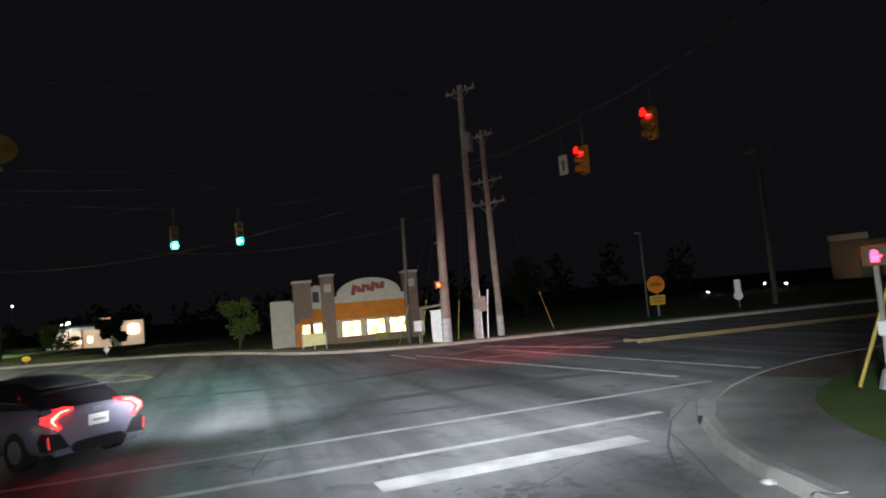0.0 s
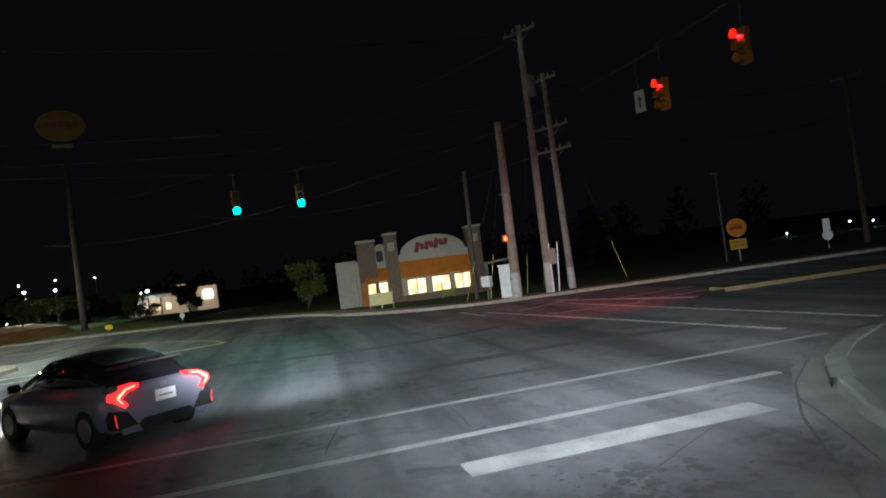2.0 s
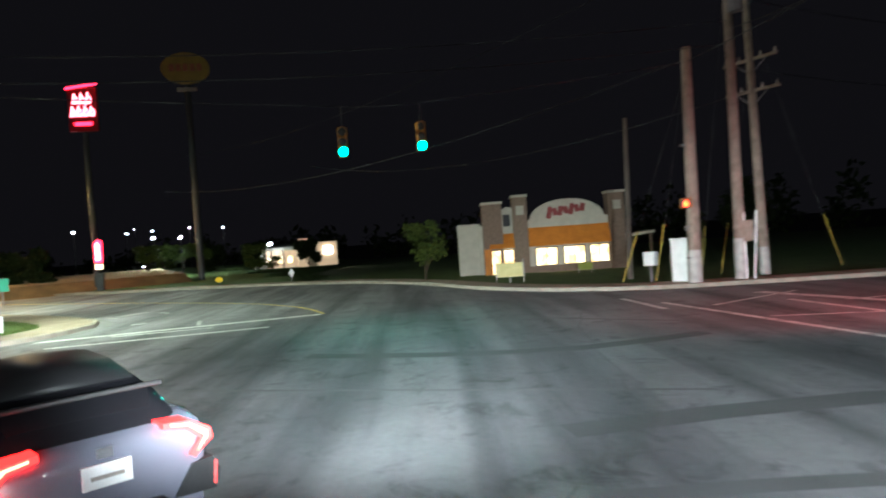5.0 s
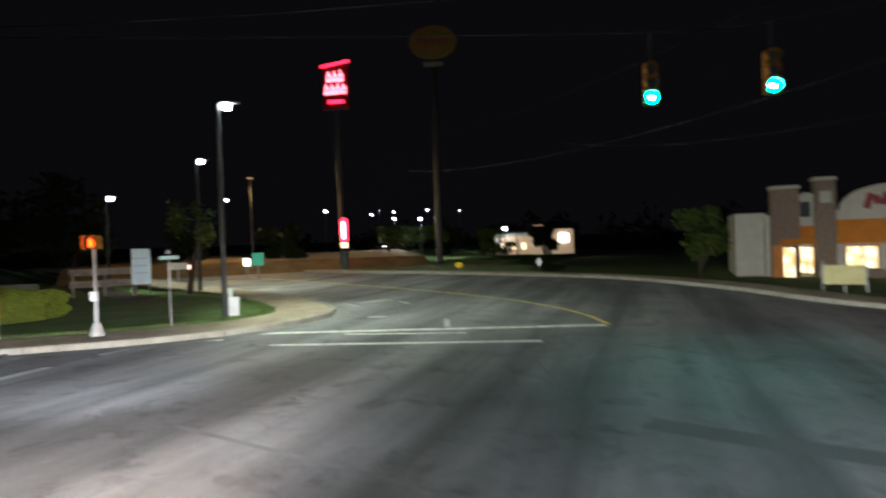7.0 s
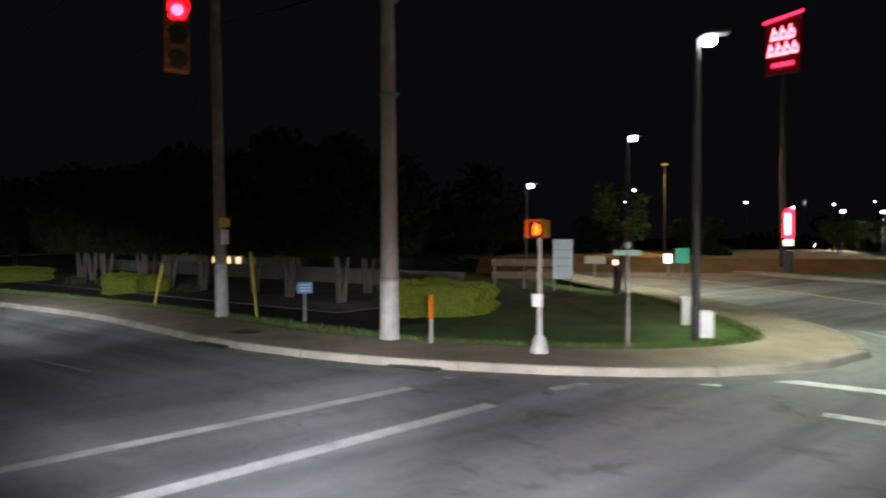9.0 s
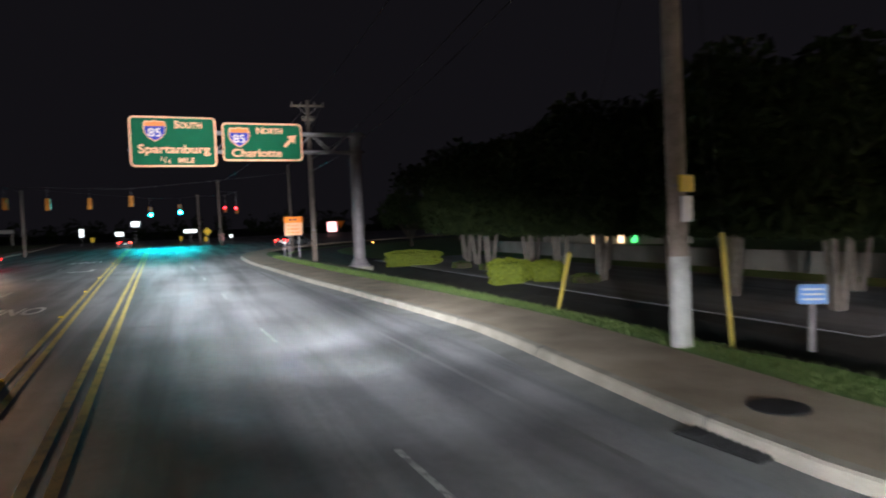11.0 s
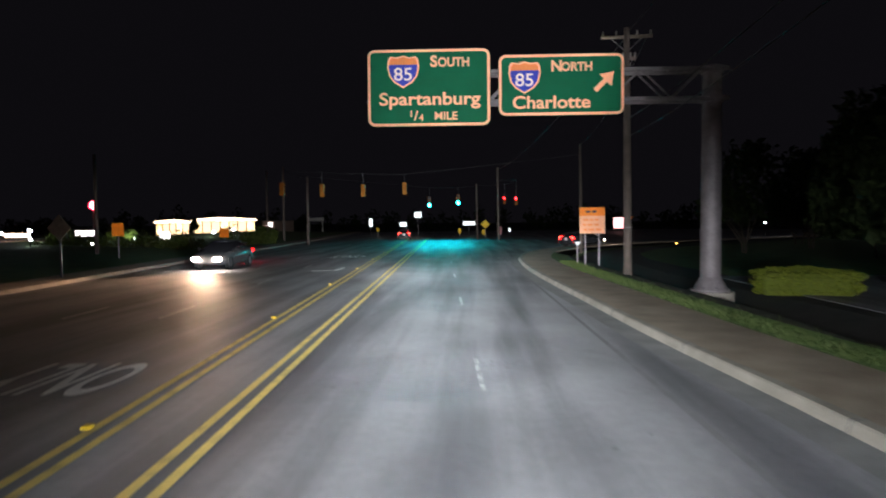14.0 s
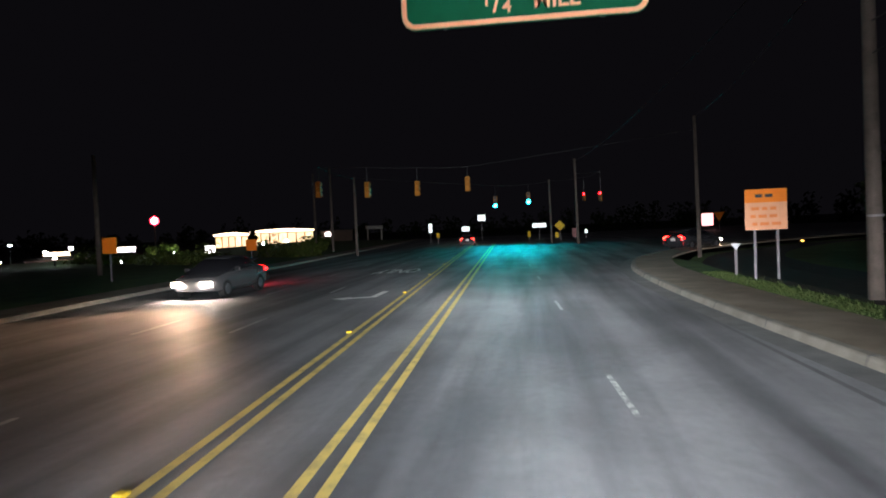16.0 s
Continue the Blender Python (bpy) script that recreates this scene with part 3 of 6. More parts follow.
band([(0.1, -48.0), (-1.6, -50.5), (-2.7, -53.2), (-2.7, -55.9)], 0.5)

# sealed cracks and seams
SEAL = mat("crack_sealant", (0.12, 0.12, 0.123), (0.07, 0.07, 0.072), 5, 0.6, 0, 0.2)
rg_ = np.random.default_rng(31)


def crack(x, y, ang, length, w=0.014):
    pts, a = [], radians(ang)
    n = int(length / 0.35)
    for k in range(n + 1):
        pts.append((x, y))
        a += rg_.normal() * 0.09
        x, y = x + 0.35 * math.cos(a), y + 0.35 * math.sin(a)
    ws = [w * (0.4 + 0.9 * rg_.random()) for _ in pts]
    l, r = offset(pts, 1), offset(pts, -1)
    rows = [[(p[0] + (q[0] - p[0]) * k, p[1] + (q[1] - p[1]) * k, 0.0035) for p, q, k in zip(pts, side, ws)] for side in (l, r)]
    bm = loft(bmesh.new(), rows)
    for f in bm.faces:
        if f.normal.z < 0:
            f.normal_flip()
    solid("sealed_crack", bm, SEAL, "dark sealed crack in the asphalt", "road crack", "structure")


# long dark joints between strips of paving across the junction
JOINT = mat("dark_paving_joint", (0.2, 0.2, 0.206), (0.12, 0.12, 0.124), 1.6, 0.75, 0, 0.3, 30, 0.3, 0.7)
for a, b, w in (((0.4, -41.8), (-6.6, -53.0), 0.1), ((-9.3, -46.2), (-12.1, -53.0), 0.07), ((11.5, -44.4), (1.7, -52.4), 0.14), ((3.2, -53.4), (-4.6, -59.3), 0.16), ((3.95, -30), (3.85, -14), 0.09), ((3.85, -14), (3.6, 14), 0.09)):
    stripe(a, b, w, JOINT, 0.003, "paving_joint", "dark joint between paving strips")


for x, y, a, L in ((-15.5, -49.5, -70, 3), (-12, -47.5, -20, 5), (-9, -50, 170, 4), (-6, -52, -15, 9), (0, -47, -12, 8), 
                   (5, -44, -80, 5)):
    crack(x, y, a, L)

# curved seams of the gutter apron round the south-west corner, and a scrap of litter
def seam(line, w):
    for p, q in zip(line, line[1:]):
        stripe(p, q, w, SEAL, 0.0135, "gutter_seam", "dark seam curving round the gutter apron")


seam(smooth([(-17.6, -49.9), (-16.72, -50.72), (-15.37, -52.14), (-14.37, -53.47), (-13.61, -54.89)]), 0.035)
seam(smooth([(-17.9, -50.4), (-17.0, -51.02), (-16.08, -51.82), (-15.28, -52.49), (-14.84, -52.81)]), 0.03)
lb = bmesh.new()
bmesh.ops.create_icosphere(lb, subdivisions=2, radius=0.055, matrix=pose(0, 0, 0.026) @ Matrix.Diagonal((1.5, 0.8, 0.5, 1)))
for v in lb.verts:
    v.co += Vector(rg_.normal(size=3)) * 0.007
solid("litter", lb, WPAINT, "crumpled white paper scrap lying in the gutter", "litter", "", at=pose(-17.22, -51.43, 0.012, 0, 0, 35))

# open joints between the lengths of kerb on the north-east side
run = 0.0
for (x0, y0), (x1, y1) in zip(NE_KERB, NE_KERB[1:]):
    run += math.hypot(x1 - x0, y1 - y0)
    if run > 3.0 and -45 < y0 < 20 and x0 < 18:
        run = 0.0
        turn = math.degrees(math.atan2(y1 - y0, x1 - x0))
        bm = bmesh.new()
        box(bm, 0.016, 0.2, 0.008, (0, 0.105, 0.1605))
        box(bm, 0.016, 0.008, 0.15, (0, 0.0, 0.08), Matrix.Rotation(radians(-16), 4, "X"))
        solid("kerb_joint", bm, SEAL, "dark open joint between kerb lengths", "kerb", "structure", at=pose(x0, y0, 0, 0, 0, turn))


# ---- overhead sign gantry ----
def shield(parent, x, z, s):
    """An interstate route shield of width s."""
    pts = [(-0.5, 0.36), (-0.42, 0.47), (-0.2, 0.44), (0, 0.5), (0.2, 0.44), (0.42, 0.47), (0.5, 0.36)]
    low = [(0.53, 0.1), (0.46, -0.18), (0.3, -0.38), (0, -0.56), (-0.3, -0.38), (-0.46, -0.18), (-0.53, 0.1)]
    edge = part("shield_border", sheet(bmesh.new(), [(x + a * s * 1.06, z + b * s * 1.06) for a, b in pts + low], -0.012, -0.004), SIGNWHITE, parent)
    inner = [(a * 0.94, b * 0.94) for a, b in pts + low]
    part("shield_field", sheet(bmesh.new(), [(x + a * s, z + b * s) for a, b in inner], -0.018, -0.011), SIGNBLUE, edge, "blue field of the shield")
    crown = [(a * 0.94, b * 0.94) for a, b in pts] + [(0.485, 0.21), (-0.485, 0.21)]
    part("shield_crown", sheet(bmesh.new(), [(x + a * s, z + b * s) for a, b in crown], -0.024, -0.017), SIGNRED, edge, "red crown of the shield")
    words("numerals", "85", s * 0.62, SHIELDWHITE, edge, (x, -0.026, z - 0.14 * s), s * 0.62, 0.008)


def guide_sign(x, z0, w, h, label):
    s = thing("guide_sign", pose(x, -0.06, z0 + h / 2), label, "road sign", "overhead guide signs")
    panel = part("panel", sheet(bmesh.new(), rounded(w, h, 0.24), 0, 0.05), SIGNGREEN, s, "dark green sheet")
    ring = bmesh.new()
    a, b = rounded(w - 0.02, h - 0.02, 0.23), rounded(w - 0.19, h - 0.19, 0.15)
    loft(ring, [[(p[0], -0.008, p[1]) for p in o + o[:1]] for o in (a, b)])
    part("border", ring, SIGNWHITE, s, "pale reflective border")
    for k in (-0.32, 0.32):
        part("bracket", box(bmesh.new(), 0.09, 0.12, h * 0.98, (w * k, 0.11, 0)), STEEL, s)
    return s


south = guide_sign(0, 5.43, 4.0, 2.49, "green overhead guide sign with pale border, shield and lettering")
shield(south, -0.83, 0.55, 0.94)
words("lettering", "S", 0.5, SIGNWHITE, south, (0.17, -0.012, 0.83), bold=0.036)
words("lettering", "OUTH", 0.4, SIGNWHITE, south, (0.82, -0.012, 0.8), 1.02, bold=0.036)
words("lettering", "Spartanburg", 0.57, SIGNWHITE, south, (0.02, -0.012, -0.38), 3.3)
words("lettering", "1", 0.3, SIGNWHITE, south, (-0.58, -0.012, -0.85))
words("lettering", "/", 0.42, SIGNWHITE, south, (-0.42, -0.012, -0.92))
words("lettering", "4", 0.3, SIGNWHITE, south, (-0.25, -0.012, -0.98))
words("lettering", "MILE", 0.36, SIGNWHITE, south, (0.55, -0.012, -0.93), 0.74)
north = guide_sign(4.29, 5.72, 4.04, 1.97, "green overhead guide sign with shield, lettering and slanted arrow")
shield(north, -1.18, 0.27, 0.93)
words("lettering", "N", 0.48, SIGNWHITE, north, (-0.15, -0.012, 0.58), bold=0.036)
words("lettering", "ORTH", 0.385, SIGNWHITE, north, (0.5, -0.012, 0.555), 1.0, bold=0.036)
words("lettering", "Charlotte", 0.56, SIGNWHITE, north, (-0.32, -0.012, -0.58), 2.5)
ar = [(-0.42, -0.28), (-0.28, -0.42), (0.14, 0.0), (0.32, -0.18), (0.42, 0.42), (-0.18, 0.32), (0.0, 0.14)]
part("arrow", sheet(bmesh.new(), shifted([(a * 0.78, b * 0.78) for a, b in ar], 1.36, 0.06), -0.014, -0.004), SIGNWHITE, north, "pale slanted arrow")

gantry = thing("sign_gantry", pose(9.31, 0.52, -0.1), "grey steel cantilever gantry with a lattice arm", "gantry")
bm = bmesh.new()
bar(bm, (0, 0, 0.35), (0, 0, 7.45), 0.33, 0.3, 20)
part("post", bm, STEEL, gantry, "thick round grey steel post")
bm = bmesh.new()
bar(bm, (0, 0, 0.0), (0, 0, 0.1), 0.62, 0.62, 20)
bar(bm, (0, 0, 0.1), (0, 0, 0.5), 0.55, 0.33, 20)
part("base_flange", bm, STEEL, gantry)
part("footing", bar(bmesh.new(), (0, 0, -0.5), (0, 0, 0.02), 0.75, 0.75, 20), CONCRETE, gantry, "round concrete footing")
for a in range(8):
    part("bolt", bar(bmesh.new(), (0.5 * math.cos(a * 0.785), 0.5 * math.sin(a * 0.785), 0.08), (0.5 * math.cos(a * 0.785), 0.5 * math.sin(a * 0.785), 0.2), 0.035, 0.035, 6), DARKSTEEL, gantry)
for z in (6.36, 7.32):
    for dy in (-0.28, 0.28):
        part("chord", bar(bmesh.new(), (0.45, dy, z), (-11.2, dy, z), 0.075, 0.075, 10), STEEL, gantry)
    part("collar", bar(bmesh.new(), (0, 0, z - 0.1), (0, 0, z + 0.1), 0.38, 0.38, 20), STEEL, gantry)
for i in range(11):
    x = -0.4 - i * 1.0
    for dy in (-0.28, 0.28):
        p, q = ((x, dy, 6.36), (x - 1.0, dy, 7.32)) if i % 2 else ((x, dy, 7.32), (x - 1.0, dy, 6.36))
        part("lattice_bar", bar(bmesh.new(), p, q, 0.032, 0.032, 6), STEEL, gantry)
    part("strut", bar(bmesh.new(), (x, -0.28, 7.32), (x, 0.28, 7.32), 0.03, 0.03, 6), STEEL, gantry)


# ---- utility poles and overhead cables ----
def pole(x, y, h, r, label, z=0.1, lean=(0, 0), material=WOOD, arms=(), white=0.0, box_at=None, rings=()):
    p = thing("utility_pole", pose(x, y, z), label, "pole", "roadside poles")
    part("shaft", bar(bmesh.new(), (0, 0, -0.3), (lean[0], lean[1], h), r, r * 0.68, 14), material, p)
    # pale lower shaft: headlamp light on the corner poles is put into this colour
    if white:
        part("pale_base", bar(bmesh.new(), (0, 0, -0.28), (lean[0] * white / h, lean[1] * white / h, white), r * 1.03, r * 1.0, 14), WPAINT, p, "pale lower part")
    for az, al, ang in arms:
        c, s = math.cos(radians(ang)), math.sin(radians(ang))
        bx, by = lean[0] * az / h, lean[1] * az / h
        arm = part("crossarm", box(bmesh.new(), al, 0.1, 0.12, (bx, by, az), Matrix.Rotation(radians(ang), 4, "Z"), 0.01), WOOD, p)
        for k in (-0.46, -0.2, 0.2, 0.46):
            part("insulator", bar(bmesh.new(), (bx + c * al * k, by + s * al * k, az + 0.05), (bx + c * al * k, by + s * al * k, az + 0.24), 0.05, 0.03, 8), CPOLE, arm)
        for k in (-0.3, 0.3):
            part("brace", bar(bmesh.new(), (bx, by, az - 0.6), (bx + c * al * k, by + s * al * k, az - 0.05), 0.02, 0.02, 6), STEEL, p)
    if box_at:
        dx, dy, bz = box_at
        t = bmesh.new()
        bar(t, (dx, dy, bz - 0.45), (dx, dy, bz + 0.45), 0.25, 0.25, 16)
        bar(t, (dx, dy, bz + 0.45), (dx, dy, bz + 0.55), 0.25, 0.1, 16)
        part("transformer", t, STEEL, p, "grey transformer can")
    for rz in rings:
        part("band", bar(bmesh.new(), (0, 0, rz), (0, 0, rz + 0.05), r * 1.06, r * 1.06, 14), STEEL, p)
    return p


pole(7.27, -33.05, 7.7, 0.2, "tall pale wooden pole with paler base on the corner", 0.14, (0.0, 0.04), CPOLE, white=1.25, rings=(1.3, 5.2, 7.2))
p2 = pole(7.55, -26.6, 12.5, 0.17, "tall wooden utility pole with white base and small plates", -0.3, (-0.15, 0.1), WOOD, ((11.6, 2.2, 5),), 1.9, rings=(3.0,))
part("plate", box(bmesh.new(), 0.42, 0.04, 0.26, (-0.04, -0.2, 3.05), Matrix.Rotation(radians(20), 4, "Z")), YPLATE, p2, "small dull yellow plate")
part("plate", box(bmesh.new(), 0.3, 0.04, 0.4, (-0.04, -0.2, 2.65), Matrix.Rotation(radians(20), 4, "Z")), PLATE, p2, "small white plate")
pole(5.5, -62.0, 8.3, 0.24, "short stout wooden signal pole at the corner", 0.1, (-0.25, 0.0), WOOD, rings=(0.9, 1.9, 2.0, 4.9), white=1.2)
pole(5.2, -63.7, 12.9, 0.2, "tall wooden utility pole carrying a transformer", 0.1, (-0.2, 0), WOOD, ((12.6, 1.8, 20),), 1.5, (-0.4, -0.1, 9.9))
pole(7.2, -66.6, 11.5, 0.19, "wooden utility pole with two crossarms", 0.0, (0.2, 0), WOOD, ((8.6, 2.3, 15), (7.35, 2.3, 15), (11.2, 1.6, 15)), 1.1)
pole(12.2, -63.6, 7.2, 0.13, "short bare wooden pole behind the corner", 0.0, (-0.35, 0), UNLITWOOD)
pole(7.65, 4.85, 10.1, 0.17, "wooden utility pole with a crossarm at the verge", -0.2, (-0.08, 0), UNLITWOOD, ((9.75, 2.0, -5), (8.9, 0.7, -5)), rings=(2.2,))
pole(11.0, -99.5, 13.6, 0.22, "far wooden utility pole beside the south road", -0.3, (0, 0), UNLITWOOD, ((13.2, 2.4, 10),))
pole(10.3, 30.6, 8.6, 0.13, "slim grey pole on the far verge", -0.2, (-0.1, 0), UNLITWOOD)
pole(5.1, 59, 9.0, 0.15, "far slim pole by the second junction", 0, (-0.1, 0), UNLITWOOD)
pole(2.6, 66, 7.4, 0.13, "far slim pole by the second junction", 0, (-0.1, 0), UNLITWOOD)
pole(-15.7, 47, 7.2, 0.14, "far slim pole by the oncoming lanes", 0, (0, 0), UNLITWOOD)
pole(-26.6, 26.3, 8.1, 0.16, "far wooden pole on the west side", -0.5, (0, 0), UNLITWOOD)
pole(-26, 66, 10, 0.16, "far wooden pole on the west side", -0.5, (0, 0), UNLITWOOD)
pole(-22, 60, 10, 0.16, "far wooden pole on the west side", -0.5, (0, 0), UNLITWOOD)
pole(-17.5, -58.6, 9.0, 0.2, "wooden signal pole on the south-west corner", 0.1, (0, 0), WOOD)
pole(-16.6, -31.8, 9.0, 0.2, "wooden signal pole on the north-west corner", 0.1, (0, 0), WOOD)


def cable(a, b, sag, r=0.016, label="thin black overhead cable", via=()):
    """A sagging cable through given points, one continuous tube."""
    stops = [Vector(p) for p in (a, *via, b)]
    pts = []
    for p, q in zip(stops, stops[1:]):
        n = 12
        pts += [p.lerp(q, i / n) - Vector((0, 0, sag * 4 * (i / n) * (1 - i / n))) for i in range(n)]
    pts.append(stops[-1])
    side = (pts[-1] - pts[0]).cross(Vector((0, 0, 1))).normalized()
    rows = [[p + (side * math.cos(k * 1.2566) + Vector((0, 0, 1)) * math.sin(k * 1.2566)) * r for k in range(6)] for p in pts]
    solid("overhead_cable", loft(bmesh.new(), rows), WIRE, label, "cable", group="overhead cables")


SPAN = "steel span cable carrying signal heads"
cable((5.3, -62, 7.9), (7.3, -33.05, 7.6), 0.05, label=SPAN, via=((7.75, -52.9, 7.1), (8.0, -50.2, 7.05)))
cable((5.3, -62, 7.9), (-17.5, -58.6, 8.9), 0.05, label=SPAN, via=((-6.15, -60.3, 7.75), (-6.78, -59.95, 7.75), (-9.65, -59.8, 7.9)))
cable((7.3, -33.05, 7.6), (-16.6, -31.8, 8.8), 0.1, label=SPAN, via=((1.35, -34.8, 6.9), (-3.2, -34.4, 6.9)))
for z, h in ((12.6, 12.3), (9.3, 8.9), (8.5, 8.2)):
    cable((5.0, -63.7, z), (7.5, -26.6, h), 0.9)
    cable((7.5, -26.6, h), (7.6, 4.85, h - 2.6), 0.7)
cable((5.0, -63.7, 9.0), (-17.5, -58.6, 9.0), 0.9)
cable((7.3, -66.6, 11), (11.0, -99.5, 13.0), 1.2)
cable((8.2, -66.5, 8.6), (11.6, -99.5, 10.0), 1.2)
cable((7.3, -66.6, 7.4), (40, -52, 9), 1.5)
cable((5.2, -63.7, 12.4), (60, -40, 13), 1.6)
cable((5.5, -62, 8.0), (46, -40, 8.0), 1.4)
cable((7.6, 4.85, 9.6), (5.1, 59, 8.8), 0.8)
cable((8.4, 4.85, 9.6), (10.3, 30.6, 8.4), 0.6)


GUARD = mat("faded_yellow_guard", (0.52, 0.39, 0.07), (0.4, 0.3, 0.06), 4, 0.6, 0, 0.05)


def guy(x0, y0, z0, x1, y1, z1, r=0.022):
    g = thing("guy_wire", pose(x0, y0, z0), "slanting guy wire with a yellow plastic guard", "guy wire", "guy wires")
    d = Vector((x1 - x0, y1 - y0, z1 - z0))
    part("wire", bar(bmesh.new(), (0, 0, -0.1), d, 0.006, 0.006, 5), WIRE, g)
    e = d.normalized() * 2.3
    part("guard", bar(bmesh.new(), d.normalized() * 0.1, e, r, r, 8), GUARD, g, "yellow plastic guard tube")


guy(-15.75, -56.5, 0.1, -17.5, -58.6, 7.0, 0.03)
guy(9.05, -26.2, -0.35, 7.6, -26.6, 10, 0.045)
guy(8.45, -21.2, -0.55, 7.6, -26.5, 9.5, 0.045)
guy(8.7, -61.0, 0.0, 5.4, -62, 7.5)
guy(7.3, -61.6, 0.05, 5.4, -62, 7.5)
guy(8.8, -64.8, -0.1, 5.1, -63.7, 11)
guy(9.3, -66.2, -0.1, 7.3, -66.6, 9)
guy(6.6, -69.9, 0.05, 6.9, -66.7, 9, 0.016)


# ---- traffic signals ----
def signal(x, y, z, fx, fy, lit, lens, top=7.0, label="amber three-lamp traffic signal hung from a cable", scale=1.0, hood=True, plate=False):
    """A three-lamp head; z is the lit lamp's height; lit 0, 1, 2 counts from the top."""
    s = thing("traffic_signal", facing(x, y, z + (lit - 1) * 0.36 * scale, fx, fy), label, "traffic signal", "traffic signals")
    for i in range(3):
        zz = (1 - i) * 0.36 * scale
        body = part("housing", box(bmesh.new(), 0.35 * scale, 0.22 * scale, 0.35 * scale, (0, 0, zz), None, 0.03 * scale), AMBERBOX, s)
        v = bmesh.new()
        r = 0.155 * scale
        rows = []
        for yy in (-0.11 * scale, -0.36 * scale):
            rows.append([(r * math.cos(radians(a)), yy, zz + r * math.sin(radians(a))) for a in range(-40, 221, 20)])
        loft(v, rows)
        part("visor", v, AMBERBOX, body)
        part("lens", sheet(bmesh.new(), shifted(disc(0.145 * scale, 20), 0, zz), -0.13 * scale, -0.105 * scale), lens if i == lit else BLACK, body, "glowing lens" if i == lit else "dark unlit lens")
        if i == lit and lens is not BLACK:
            core = {GREENLENS: GREENCORE, CYANLENS: CYANCORE, REDLENS: REDCORE}[lens]
            part("lamp_core", sheet(bmesh.new(), shifted(disc(0.085 * scale, 16), 0, zz), -0.138 * scale, -0.131 * scale), core, body, "brilliant middle of the lens")
    part("hanger", bar(bmesh.new(), (0, 0, 0.5 * scale), (0, 0, top - z - (lit - 1) * 0.36 * scale + 0.02), 0.025, 0.025, 8), DARKSTEEL, s)
    return s


signal(8.0, -50.2, 5.48, -1, 0.15, 2, GREENLENS, 7.05, "traffic signal showing green over the far side", 0.95)
signal(7.75, -52.9, 5.58, -1, 0.15, 2, GREENLENS, 7.1, "traffic signal showing green over the far side", 0.95)
signal(-6.78, -59.95, 6.57, 0.25, 1, 0, REDLENS, 7.75, "amber traffic signal showing red to the north road", 0.85)
signal(-9.65, -59.8, 6.95, 0.25, 1, 0, REDLENS, 7.9, "amber traffic signal showing red to the north road", 0.85)
signal(1.35, -34.8, 5.1, -0.5, -1, 0, REDLENS, 6.9, "traffic signal showing red above the north crossing", 0.82)
signal(-3.2, -34.4, 5.1, -0.5, -1, 0, REDLENS, 6.9, "traffic signal showing red above the north crossing", 0.82)
sp = thing("hanging_sign", facing(-5.85, -59.9, 6.3, -0.1, 1), "pale grey lane-use plate hung beside the signal", "road sign")
part("plate", sheet(bmesh.new(), rounded(0.36, 0.66, 0.04), 0, 0.02), CPOLE, sp)
part("symbol", sheet(bmesh.new(), [(-0.04, -0.2), (0.04, -0.2), (0.04, 0.03), (0.1, 0.03), (0, 0.18), (-0.1, 0.03), (-0.04, 0.03)], -0.008, -0.002), BLACK, sp, "black symbol")
part("hanger", bar(bmesh.new(), (0, 0, 0.4), (0, 0, 1.5), 0.02, 0.02, 6), DARKSTEEL, sp)
signal(-3.75, 64.4, 4.57, 0, -1, 2, CYANLENS, 6.9, "far traffic signal showing green over the road", 1.25)
signal(0.05, 65, 4.86, 0, -1, 2, CYANLENS, 6.9, "far traffic signal showing green over the road", 1.25)
for x, y, z in ((-13.83, 31.0, 5.1), (-10.94, 32.8, 5.05), (-7.84, 35.1, 5.12), (-4.34, 36.4, 5.35)):
    signal(x, y, z, 0.1, 1, 1, BLACK, 6.6, "amber back of a signal head facing away", 1.0)
signal(5.84, 58.5, 5.2, -0.4, -1, 0, REDLENS, 6.9, "far traffic signal showing red", 0.8)
signal(6.71, 51.1, 4.87, -0.4, -1, 0, REDLENS, 6.9, "far traffic signal showing red", 0.8)
FARSPAN = "span cable of the second junction"
cable((-15.7, 47, 7.0), (10.3, 30.6, 7.6), 0.05, label=FARSPAN, via=((-13.83, 31.0, 6.6), (-10.94, 32.8, 6.6), (-7.84, 35.1, 6.6), (-4.34, 36.4, 6.6)))
cable((-22, 60, 8.6), (2.6, 66, 7.2), 0.05, label=FARSPAN, via=((-3.75, 64.4, 6.9), (0.05, 65, 6.9)))
cable((2.6, 66, 7.2), (5.1, 59, 7.4), 0.05, label=FARSPAN, via=((5.84, 58.5, 6.9), (6.71, 51.1, 6.9)))


